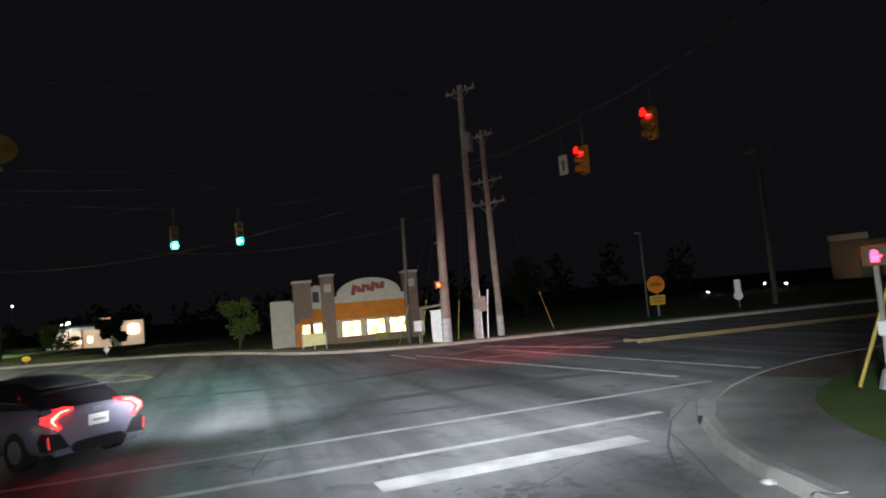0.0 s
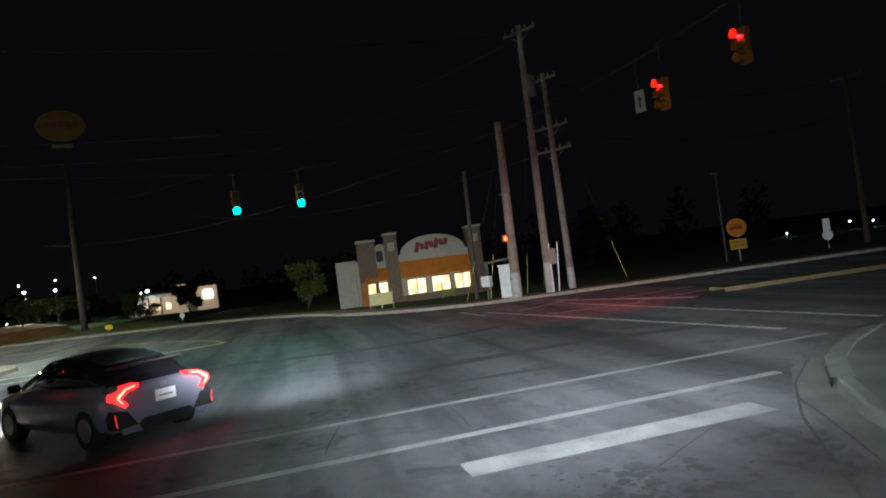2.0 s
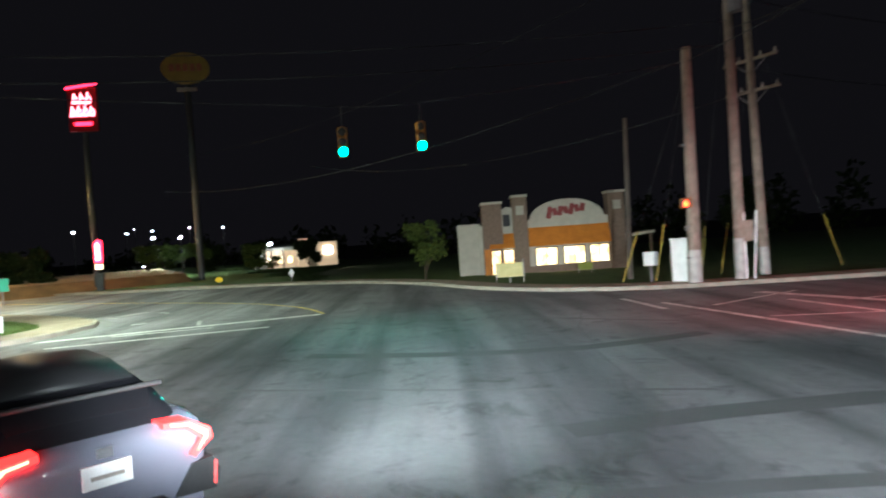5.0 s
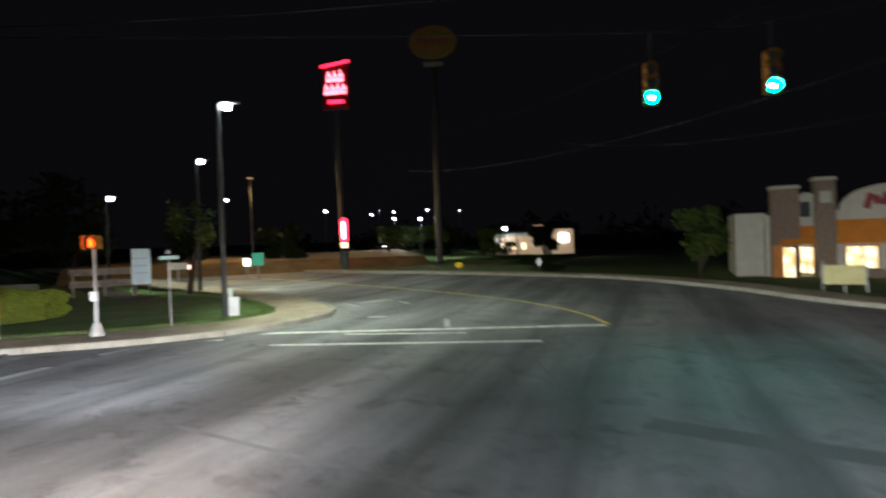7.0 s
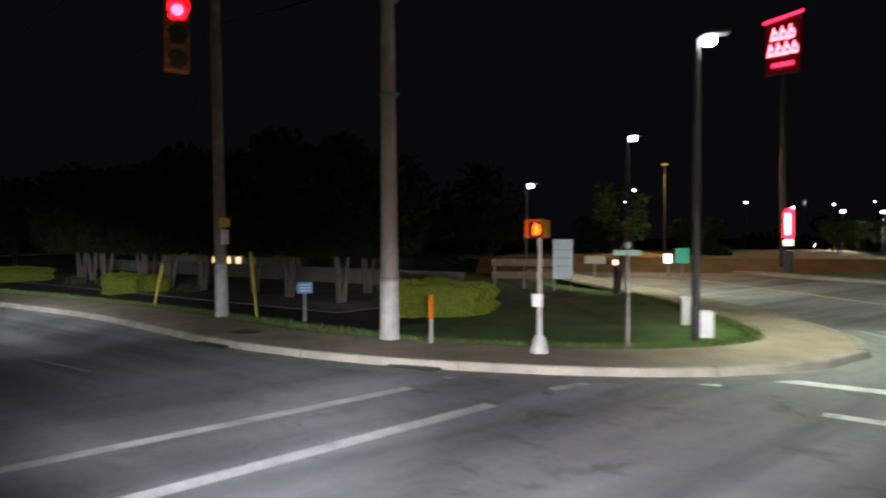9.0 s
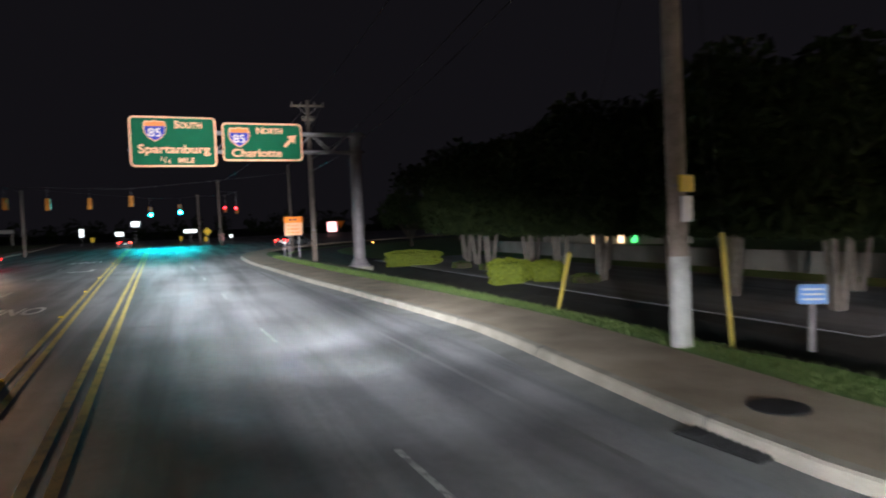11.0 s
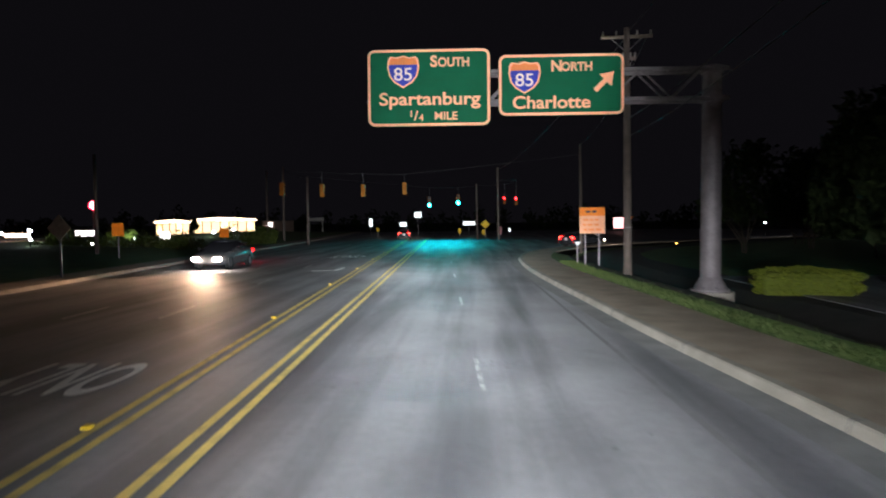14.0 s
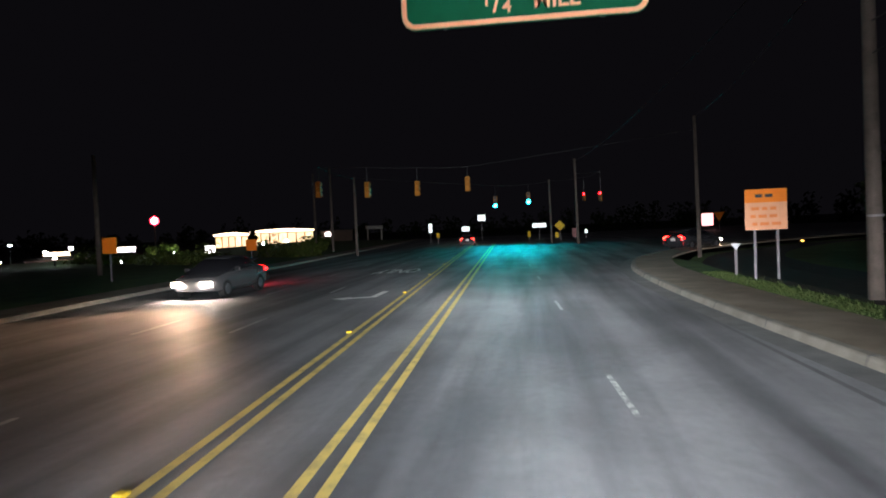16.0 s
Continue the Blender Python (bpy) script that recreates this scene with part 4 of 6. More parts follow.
def pedestrian_signal(x, y, z, fx, fy, head_z, post, lens=HANDLENS):
    s = thing("pedestrian_signal", facing(x, y, z, fx, fy), "pedestrian signal with a glowing orange stop symbol", "pedestrian signal", "pedestrian signals")
    if post:
        part("post", bar(bmesh.new(), (0, 0, 0.3), (0, 0, head_z - 0.16), 0.045, 0.045, 12), CPOLE, s)
        b = bmesh.new()
        bmesh.ops.create_cone(b, cap_ends=True, segments=8, radius1=0.19, radius2=0.1, depth=0.32, matrix=Matrix.Translation((0, 0, 0.16)))
        part("base", b, WPAINT, s, "white square flared base")
        part("button_box", box(bmesh.new(), 0.19, 0.11, 0.24, (0, -0.08, 1.0), None, 0.02), PLATE, s, "white push-button box")
        part("sleeve", bar(bmesh.new(), (0, 0, 0.3), (0, 0, 0.95), 0.055, 0.05, 12), WPAINT, s)
    h = part("housing", box(bmesh.new(), 0.33, 0.22, 0.33, (0, 0, head_z), None, 0.025), AMBERBOX, s)
    part("face", sheet(bmesh.new(), shifted(rounded(0.28, 0.28, 0.025), 0, head_z), -0.122, -0.108), BLACK, h)
    hand = bmesh.new()
    box(hand, 0.12, 0.012, 0.11, (0, -0.127, head_z - 0.05), None, 0.004)
    for i, L in enumerate((0.08, 0.105, 0.1, 0.075)):
        box(hand, 0.024, 0.012, L, (-0.045 + i * 0.03, -0.127, head_z + L / 2), None, 0.004)
    box(hand, 0.07, 0.012, 0.026, (0.075, -0.127, head_z - 0.02), Matrix.Rotation(radians(-40), 4, "Y"), 0.004)
    part("symbol", hand, lens, h, "glowing orange stop symbol")
    v = bmesh.new()
    box(v, 0.345, 0.16, 0.016, (0, -0.17, head_z + 0.172))
    for k in (-0.172, 0.172):
        box(v, 0.016, 0.16, 0.33, (k, -0.17, head_z))
    part("visor", v, AMBERBOX, h)
    return s


pedestrian_signal(7.7, -36.42, 0.14, -1, 0.0, 2.33, True)
a = pedestrian_signal(5.3, -61.62, 0.1, -1, 0.55, 2.85, False)
part("bracket", bar(bmesh.new(), (0, 0.1, 2.85), (0.3, 0.35, 2.85), 0.03, 0.03, 8), DARKSTEEL, a)
pedestrian_signal(-16.1, -56.9, 0.14, -0.4, 0.9, 2.2, True, glow("red_stop_symbol", (1.0, 0.03, 0.08), 8))
cab = thing("signal_cabinet", pose(6.3, -62.2, 0.1, 0, 0, 25), "pale metal signal control cabinet by the pole", "cabinet")
part("body", box(bmesh.new(), 0.75, 0.6, 1.55, (0, 0, 0.8), None, 0.02), PLATE, cab)
part("roof", box(bmesh.new(), 0.82, 0.68, 0.06, (0, 0, 1.6), None, 0.02), PLATE, cab)
part("door", box(bmesh.new(), 0.66, 0.03, 1.35, (0, -0.31, 0.8), None, 0.01), PLATE, cab)
part("handle", box(bmesh.new(), 0.03, 0.05, 0.16, (0.24, -0.34, 0.85)), DARKSTEEL, cab)
m = thing("meter_box", pose(8.3, -62.1, 0.0, 0, 0, 25), "small pale utility box on a post", "utility box")
part("box", box(bmesh.new(), 0.5, 0.3, 0.55, (0, 0, 0.95), None, 0.02), PLATE, m)
part("post", box(bmesh.new(), 0.09, 0.09, 0.75, (0, 0, 0.35)), STEEL, m)


# ---- street lamps, with their light ----
def street_lamp(x, y, h, fx, fy, watts, label, z=0.13, arm=1.2):
    s = thing("street_lamp", facing(x, y, z, fx, fy), label, "street lamp", "street lamps")
    part("pole", bar(bmesh.new(), (0, 0, -0.2), (0, 0, h), 0.09, 0.06, 12), DARKSTEEL, s)
    part("arm", bar(bmesh.new(), (0, 0, h - 0.05), (0, -arm * 0.6, h + 0.08), 0.04, 0.035, 8), DARKSTEEL, s)
    head = part("head", box(bmesh.new(), 0.3, 0.52, 0.1, (0, -arm * 0.6 - 0.28, h + 0.08), None, 0.03), DARKSTEEL, s)
    part("lens", box(bmesh.new(), 0.28, 0.24, 0.2, (0, -arm * 0.6 - 0.16, h - 0.06), None, 0.06), LAMPGLOW, head, "bright white lamp lens")
    e = s.matrix_world @ Vector((0, -arm * 0.6 - 0.28, h - 0.08))
    spot("street_light", e, e + Vector((fx * 1.1, fy * 1.1, -1)), watts, 150, (0.86, 1.0, 0.8), 0.2, 1.0)
    return s


street_lamp(11.0, -38.35, 6.35, 0.3, -1.0, 7200, "dark street lamp pole with a bright white head on the corner", arm=0.15)
street_lamp(22.6, -32.4, 6.3, 0.75, -0.66, 6800, "dark street lamp pole with a bright white head by the drive", arm=0.15)
street_lamp(27.0, -25.2, 5.0, 0.75, -0.6, 2500, "dark lamp pole behind the lawn", arm=0.15)

# far lamp points: parking lots and side roads, on thin poles
random.seed(3)
def lot_lamp(x, y, z, r=0.25, material=LAMPGLOW, base=-1.5):
    s = thing("lot_lamp", pose(x, y, base), "small bright lamp on a thin pole far off", "lamp post", "far lamps")
    part("pole", bar(bmesh.new(), (0, 0, 0), (0, 0, z - base), 0.06, 0.05, 6), DARKSTEEL, s)
    part("lens", box(bmesh.new(), r * 1.3, r * 1.3, r, (0, 0, z - base), None, r * 0.2), material, s)


for x, y, z in ((92, -42.5, 6.5), (110, -36, 7.5), (84, -33.5, 6.2), (70, -27, 6), (62, -18, 7.2), (75, -12, 6.8), (104, -28, 7.5), (120, -24, 7.4), (92.8, -48.6, 3.3), (97, -30, 1.2)):
    lot_lamp(x, y, z, 0.07 + 0.12 * random.random())
for x, y, z in ((46, -2, 4.2), (58, 8, 3.8), (60, 14, 5.0), (52, 22, 3.0), (38, 60, 1.9), (45, 64, 2.2), (50, 70, 2.1), (56, 66, 1.6)):
    lot_lamp(x, y, z, 0.12)
for x, y, z in ((54.5, -151.3, -0.6), (46.5, -156.6, 0.2), (43.6, -158.3, -0.1)):
    lot_lamp(x, y, z, 0.12)
for x, y, z in ((-75, 62, 2.1), (-62, 70, 1.6), (-54, 66, 1.7), (-70, 75, 1.2), (-80, 80, 2.4), (-46, 108, 1.2), (-90, 78, 2.6), (-43, 90, 0.9)):
    lot_lamp(x, y, z, 0.3)
for i in range(14):
    lot_lamp(-84 + i * 4.1, 66 + random.random() * 14, -0.6 + random.random() * 0.5, 0.13, AMBERDOT if i % 3 else TAILGLOW, -1.6)
for x, y, z in ((24.75, 52.3, -0.3), (25.7, 51.9, -0.45), (26.7, 51.5, -0.4), (27.6, 51.2, -0.5), (28.4, 50.9, -0.5), (30.5, 50.1, -0.4)):
    lot_lamp(x, y, z, 0.14, AMBERDOT if random.random() < 0.4 else LAMPGLOW)

# ---- corner furniture on the north-east lawn ----
mk = thing("marker_post", pose(7.36, -34.1, 0.14), "orange-topped white flexible marker post", "marker post")
part("lower", box(bmesh.new(), 0.11, 0.035, 0.5, (0, 0, 0.25), None, 0.01), WPAINT, mk)
part("upper", box(bmesh.new(), 0.11, 0.035, 0.5, (0, 0, 0.75), None, 0.01), SIGNORANGE, mk, "orange upper half")
gs = thing("street_sign", facing(9.35, -37.5, 0.14, 0.8, 0.5), "grey sign post with a narrow green plate", "road sign")
part("post", box(bmesh.new(), 0.05, 0.04, 1.9, (0, 0, 0.95)), STEEL, gs)
part("plate", box(bmesh.new(), 0.55, 0.02, 0.1, (0, -0.04, 1.87)), mat("pale_green_sheet", (0.22, 0.36, 0.3), (0.17, 0.28, 0.23), 3, 0.5, 0, 0.03), gs, "narrow pale green name plate")
part("finial", sheet(bmesh.new(), shifted(disc(0.07, 10), 0, 2.02), -0.01, 0.01), STEEL, gs)
bl = thing("bollard_light", pose(23.1, -31.7, 0.12), "dark slim post with a small pinkish light on top", "bollard")
part("post", bar(bmesh.new(), (0, 0, -0.1), (0, 0, 1.05), 0.09, 0.08, 10), DARKSTEEL, bl)
part("lamp", box(bmesh.new(), 0.2, 0.2, 0.22, (0, 0, 1.15), None, 0.04), glow("pink_white_lamp", (1.0, 0.55, 0.5), 3), bl, "small pinkish lamp")
for i, (x, y, h, a) in enumerate(((13.35, -37.5, 0.68, 20), (11.6, -38.38, 0.54, 25))):
    w = thing("utility_pedestal", pose(x, y, 0.13, 0, 7 if i == 0 else 0, a), "pale grey utility pedestal box in the grass", "utility box", "utility pedestals")
    part("body", box(bmesh.new(), 0.36, 0.3, h, (0, 0, h / 2), None, 0.02), PLATE, w)
    part("cap", box(bmesh.new(), 0.4, 0.34, 0.06, (0, 0, h), None, 0.02), PLATE, w)
bs = thing("roadside_sign", facing(10.6, -26.5, -0.3, -0.6, -1), "small pale blue sign on a short grey post", "road sign")
part("post", box(bmesh.new(), 0.12, 0.05, 1.0, (0, 0, 0.5)), STEEL, bs)
part("plate", sheet(bmesh.new(), shifted(rounded(0.5, 0.36, 0.04), 0, 1.05), -0.05, -0.03), BLUEPLATE, bs)
for k in (0.09, 0.0, -0.09):
    part("writing_bar", box(bmesh.new(), 0.36, 0.008, 0.035, (0, -0.055, 1.05 + k)), PLATE, bs, "unreadable pale line of writing")
# white panel sign, timber barrier and drive signs
ws = thing("panel_sign", facing(22.2, -29.7, 0.1, -0.9, -0.55), "white upright panel sign beside the drive", "sign")
part("panel", box(bmesh.new(), 0.85, 0.08, 1.7, (0, 0, 1.3), None, 0.02), mat("pale_blue_panel", (0.68, 0.8, 0.86), (0.6, 0.72, 0.8), 2, 0.5, 0, 0.05), ws)
for k in (-0.36, 0.36):
    part("leg", box(bmesh.new(), 0.08, 0.08, 0.6, (k, 0, 0.25)), STEEL, ws)
for k in (0.35, 0.0, -0.35):
    part("writing_bar", box(bmesh.new(), 0.6, 0.01, 0.05, (0, -0.046, 1.35 + k)), mat("faint_blue_bar", (0.5, 0.64, 0.75), None, 3, 0.5), ws, "faint unreadable line of writing")
tb = thing("rail_barrier", facing(23.8, -26.9, 0.0, -0.85, -0.5), "weathered timber rail barrier beside the lawn", "barrier")
for z in (0.55, 1.15):
    part("rail", box(bmesh.new(), 3.1, 0.07, 0.34, (0, 0, z), None, 0.01), WOOD, tb)
for k in (-1.4, 0, 1.4):
    part("post", box(bmesh.new(), 0.12, 0.12, 1.4, (k, 0.1, 0.6)), WOOD, tb)
for x, y, z, w, h, m in ((34.1, -31.2, 1.3, 0.75, 0.85, mat("teal_sheet", (0.05, 0.42, 0.3), None, 3, 0.5, 0, 0.03)), (35.0, -30.1, 1.1, 0.42, 0.5, WHITENEON)):
    d = thing("drive_sign", facing(x, y, 0, -0.95, -0.2), "small lit drive sign on a post", "sign", "drive signs")
    part("panel", box(bmesh.new(), w, 0.12, h, (0, 0, z), None, 0.02), m, d)
    part("post", box(bmesh.new(), 0.1, 0.1, z, (0, 0.02, z / 2 - 0.1)), STEEL, d)
s = thing("drive_sign", facing(29, -28.2, 0, -0.95, -0.2), "small grey plate sign on a post", "sign", "drive signs")
part("panel", box(bmesh.new(), 1.1, 0.05, 0.4, (0, 0, 1.15)), CPOLE, s)
part("post", box(bmesh.new(), 0.08, 0.08, 1.1, (0, 0.03, 0.5)), STEEL, s)

# yellow kerb reflector and small white marker by the far bend of the east road
yr = thing("kerb_reflector", facing(33.7, -44.5, 0.1, -1, 0.0), "round yellow reflector on a short post at the bend", "marker post")
part("disc", sheet(bmesh.new(), shifted(disc(0.24, 16, 1.1, 0.8), 0, 0.45), -0.05, -0.02), YPLATE, yr)
part("post", box(bmesh.new(), 0.07, 0.05, 0.5, (0, 0.0, 0.2)), STEEL, yr)
wm = thing("verge_marker", facing(30.2, -49.3, 0.1, -1, 0.1), "small white diamond plate on a post in the verge", "marker post")
part("plate", sheet(bmesh.new(), [(0, 0.95), (-0.2, 0.65), (0, 0.35), (0.2, 0.65)], -0.05, -0.02), PLATE, wm)
part("post", box(bmesh.new(), 0.06, 0.05, 0.7, (0, 0.0, 0.3)), STEEL, wm)

# ---- tall pylon signs ----
PINKNEON = glow("pink_white_neon", (1.0, 0.2, 0.27), 6)
py = thing("pylon_sign", facing(43.5, -34.7, -1.3, -1, 0.12), "tall pylon sign with glowing red panel high on a mast", "pylon sign")
part("mast", bar(bmesh.new(), (0, 0.2, 0), (0, 0.2, 17.5), 0.22, 0.18, 12), DARKSTEEL, py)
fr = part("cabinet", box(bmesh.new(), 2.2, 0.3, 3.5, (0, 0.1, 15.9), None, 0.05), mat("dark_red_face", (0.25, 0.01, 0.02), (0.2, 0.01, 0.015), 3, 0.4, 0, 0.02), py)
part("top_bar", box(bmesh.new(), 2.4, 0.1, 0.2, (0, -0.12, 17.75), Matrix.Rotation(radians(-8), 4, "Y"), 0.03), REDNEON, py, "glowing red slanted bar")
random.seed(11)
for z, n, w0 in ((16.75, 3, 1.5), (15.75, 4, 1.9)):
    x = -w0 / 2
    for i in range(n):
        bw = w0 / n
        bm = bmesh.new()
        tall = 0.75 + 0.3 * random.random()
        box(bm, 0.13, 0.08, tall, (x + bw * 0.25, -0.1, z), Matrix.Rotation(radians(10), 4, "Y"), 0.04)
        loft(bm, [[(x + bw * 0.55 + q * bw * 0.36 * math.cos(a * 0.524), yy, z - 0.1 + q * 0.34 * math.sin(a * 0.524)) for a in range(13)] for q, yy in ((1.0, -0.06), (1.0, -0.14), (0.52, -0.14), (0.52, -0.06))])
        part("letter_shape", bm, PINKNEON, fr, "glowing unreadable letter shape")
        x += bw
part("lower_bar", box(bmesh.new(), 1.3, 0.08, 0.28, (0.0, -0.1, 14.75), None, 0.04), REDNEON, fr, "glowing red lower bar")
rt = thing("monument_sign", facing(42.0, -35.3, -0.6, -1, 0.12), "slim glowing red and white roadside sign", "sign")
part("base", box(bmesh.new(), 0.5, 0.35, 2.2, (0, 0, 1.0), None, 0.03), DARKSTEEL, rt)
part("panel", sheet(bmesh.new(), [(-0.27, 2.9), (0.27, 2.9), (0.27, 4.6), (0, 4.75), (-0.27, 4.45)], -0.12, 0.12), REDNEON, rt, "glowing red panel")
part("lettering", box(bmesh.new(), 0.26, 0.04, 1.3, (0, -0.15, 3.75), None, 0.05), WHITENEON, rt, "pale glowing upright writing")
part("lower_panel", box(bmesh.new(), 0.5, 0.25, 0.4, (0, 0, 2.6), None, 0.03), glow("cream_panel", (1, 0.8, 0.5), 3), rt)
ov = thing("pylon_sign", facing(47.5, -42.3, -1.4, -1, 0.08), "unlit yellow oval pylon sign on a tall mast", "pylon sign")
part("mast", bar(bmesh.new(), (0, 0.25, 0), (0, 0.25, 19.5), 0.3, 0.25, 12), DARKSTEEL, ov)
# yellow darkened in its colour, as hardly any light reaches the panel
o1 = part("panel", sheet(bmesh.new(), shifted(disc(1, 36, 2.05, 1.4), 0, 20.4), -0.2, 0.2), mat("dimmed_yellow_face", (0.27, 0.175, 0.036), (0.2, 0.13, 0.028), 2, 0.6, 0, 0.02), ov)
for k in range(5):
    part("letter_block", box(bmesh.new(), 0.42, 0.05, 0.65, (-1.15 + k * 0.58, -0.22, 20.45), None, 0.05), mat("dull_red_mark", (0.3, 0.09, 0.05), None, 3, 0.5), o1, "dull red unreadable letter shape")
part("lower_panel", box(bmesh.new(), 1.7, 0.25, 0.35, (0, 0, 18.55), None, 0.03), CPOLE, ov)
# small round sign over a yellow plate
bj = thing("roadside_sign", facing(6.7, -79.0, 0.0, -0.6, 0.8), "round orange sign above a yellow plate on a post", "sign")
part("disc", sheet(bmesh.new(), shifted(disc(0.56, 28), 0, 2.02), -0.06, 0.06), mat("orange_yellow_face", (0.42, 0.15, 0.015), (0.34, 0.11, 0.012), 3, 0.8, 0, 0.02, spec=0.05), bj)
part("mark", box(bmesh.new(), 0.7, 0.03, 0.2, (0, -0.075, 2.02), None, 0.04), mat("brown_mark", (0.2, 0.05, 0.02), None, 3, 0.8, spec=0.05), bj, "dull unreadable mark")
part("plate", box(bmesh.new(), 0.95, 0.08, 0.62, (0, 0, 1.02), None, 0.02), mat("dull_yellow_plate", (0.36, 0.21, 0.015), (0.28, 0.16, 0.015), 4, 0.8, 0, 0.05, spec=0.05), bj)
for k in (0.15, -0.1):
    part("writing_bar", box(bmesh.new(), 0.7, 0.02, 0.09, (0, -0.05, 1.02 + k)), mat("dark_writing", (0.15, 0.06, 0.02), None, 3, 0.6), bj, "unreadable dark line of writing")
part("post", box(bmesh.new(), 0.12, 0.1, 1.6, (0, 0.08, 0.8)), DARKSTEEL, bj)
w = thing("roadside_sign", facing(6.9, -88, -0.1, -0.5, 0.85), "small white double plate sign beside the south road", "road sign")
part("plate", sheet(bmesh.new(), shifted(rounded(0.42, 0.9, 0.05), 0, 1.5), 0, 0.03), PLATE, w)
part("lower_plate", sheet(bmesh.new(), shifted(disc(0.32, 16), 0, 0.8), 0, 0.03), PLATE, w)
part("post", box(bmesh.new(), 0.07, 0.06, 1.5, (0, 0.05, 0.7)), STEEL, w)
lp = pole(13.5, -86, 6.3, 0.1, "thin grey lamp standard beside the south road", -0.2, (0, 0), DARKSTEEL)
part("lamp_head", box(bmesh.new(), 0.3, 0.5, 0.12, (0, 0.2, 6.35), None, 0.02), STEEL, lp)
q = thing("sign_pair", facing(4.9, -64.0, 0.1, -0.9, 0.45), "white posts with plates seen from behind at the corner", "road sign")
part("post", box(bmesh.new(), 0.07, 0.06, 2.4, (-0.25, 0, 1.2)), PLATE, q)
part("post", box(bmesh.new(), 0.06, 0.06, 2.5, (0.1, 0, 1.2), Matrix.Rotation(radians(4), 4, "Y")), PLATE, q)
part("plate", box(bmesh.new(), 0.4, 0.03, 0.75, (-0.15, -0.05, 1.75)), WOOD, q)

# ---- construction sign and small signs past the gantry ----
cs = thing("work_sign", facing(7.35, 10.7, -0.35, -0.12, -1), "orange and white roadworks board on two posts", "road sign")
part("header", box(bmesh.new(), 1.22, 0.03, 0.42, (0, 0, 3.1)), SIGNORANGE, cs, "orange header")
part("panel", box(bmesh.new(), 1.22, 0.03, 0.86, (0, 0, 2.46)), mat("pale_orange_sheet", (0.85, 0.42, 0.25), (0.78, 0.37, 0.21), 3, 0.8, 0, 0.02, spec=0.08), cs, "pale panel")
for z, w_ in ((3.1, 0.6), (2.7, 0.85), (2.46, 0.9), (2.22, 0.8)):
    x = -w_ / 2
    while x < w_ / 2 - 0.05:
        L = 0.14 + 0.12 * random.random()
        part("writing_bar", box(bmesh.new(), L, 0.01, 0.1, (x + L / 2, -0.02, z)), SIGNRED if z < 3 else BLACK, cs, "unreadable line of writing")
        x += L + 0.08
for k in (-0.33, 0.33):
    part("post", box(bmesh.new(), 0.07, 0.06, 3.2, (k, 0.04, 1.5)), STEEL, cs)
st = thing("marker_post", pose(6.9, 12.3, -0.2), "short grey post with a small white triangle plate", "marker post")
part("lower", box(bmesh.new(), 0.08, 0.04, 1.3, (0, 0, 0.65)), STEEL, st)
part("plate", sheet(bmesh.new(), [(-0.17, 1.42), (0.17, 1.42), (0, 1.2)], -0.05, -0.03), PLATE, st, "small white triangular plate")


def small_sign(x, y, z, w, h, material, label, base=0.0, shape="box", fx=0, fy=-1):
    s = thing("road_sign", facing(x, y, base, fx, fy), label, "road sign", "far road signs")
    o = rounded(w, h, min(w, h) * 0.08) if shape == "box" else [(0, h / 2), (-w / 2, 0), (0, -h / 2), (w / 2, 0)] if shape == "diamond" else [(-w / 2, h / 2), (w / 2, h / 2), (0, -h / 2)]
    part("plate", sheet(bmesh.new(), shifted(o, 0, z - base), -0.03, 0.0), material, s)
    part("post", box(bmesh.new(), 0.07, 0.06, z - base, (0, 0.04, (z - base) / 2)), STEEL, s)
    return s


# white plates are given a glow of their own in the material
LITPLATE = glow("glowing_white_plate", (0.9, 1.0, 1.0), 1.6)
small_sign(-21.6, 20.2, 2.0, 0.8, 0.85, SIGNORANGE, "orange work sign on a post by the oncoming lanes", -0.2)
small_sign(-18.4, 30.3, 1.6, 0.75, 0.75, SIGNORANGE, "pale orange work sign on a post", -0.2)
small_sign(31.6, 110, 1.9, 2.0, 2.2, glow("red_white_lit_sign", (1, 0.45, 0.45), 2.5), "lit red and white sign far off", -0.2)
small_sign(33.6, 110, 2.3, 1.9, 1.7, SIGNORANGE, "down-pointing triangular give-way sign", -0.2, "tri")
small_sign(3.83, 71.6, 1.97, 1.3, 1.3, YPLATE, "yellow diamond warning sign", 0.0, "diamond")
small_sign(-16.9, 100, 2.4, 0.6, 1.5, LITPLATE, "white lit plate sign far off", 0.0)
small_sign(-13.5, 85, 1.2, 0.5, 0.7, YPLATE, "yellow object marker far off", 0.0)
small_sign(0.0, 83, 0.9, 0.4, 0.8, YPLATE, "yellow object marker far off", 0.0)
small_sign(3.8, 80, 0.7, 0.5, 0.8, YPLATE, "yellow object marker far off", 0.0)
small_sign(6.4, 82, 0.9, 0.8, 1.3, mat("pink_sheet", (0.6, 0.25, 0.25), None, 3, 0.5), "reddish plate sign far off", 0.0)
small_sign(8.1, 84, 1.0, 0.35, 0.5, LITPLATE, "small white lit plate far off", 0.0)
for x, z, w_, h in ((-7.62, 3.7, 1.25, 0.95), (-10.3, 2.0, 1.25, 0.75)):
    small_sign(x, 95, z, w_, h, LITPLATE, "white lit plate hung over the road", 0.0)
sg = small_sign(1.54, 87.7, 2.1, 2.0, 0.6, LITPLATE, "white lit street name board", 0.0)
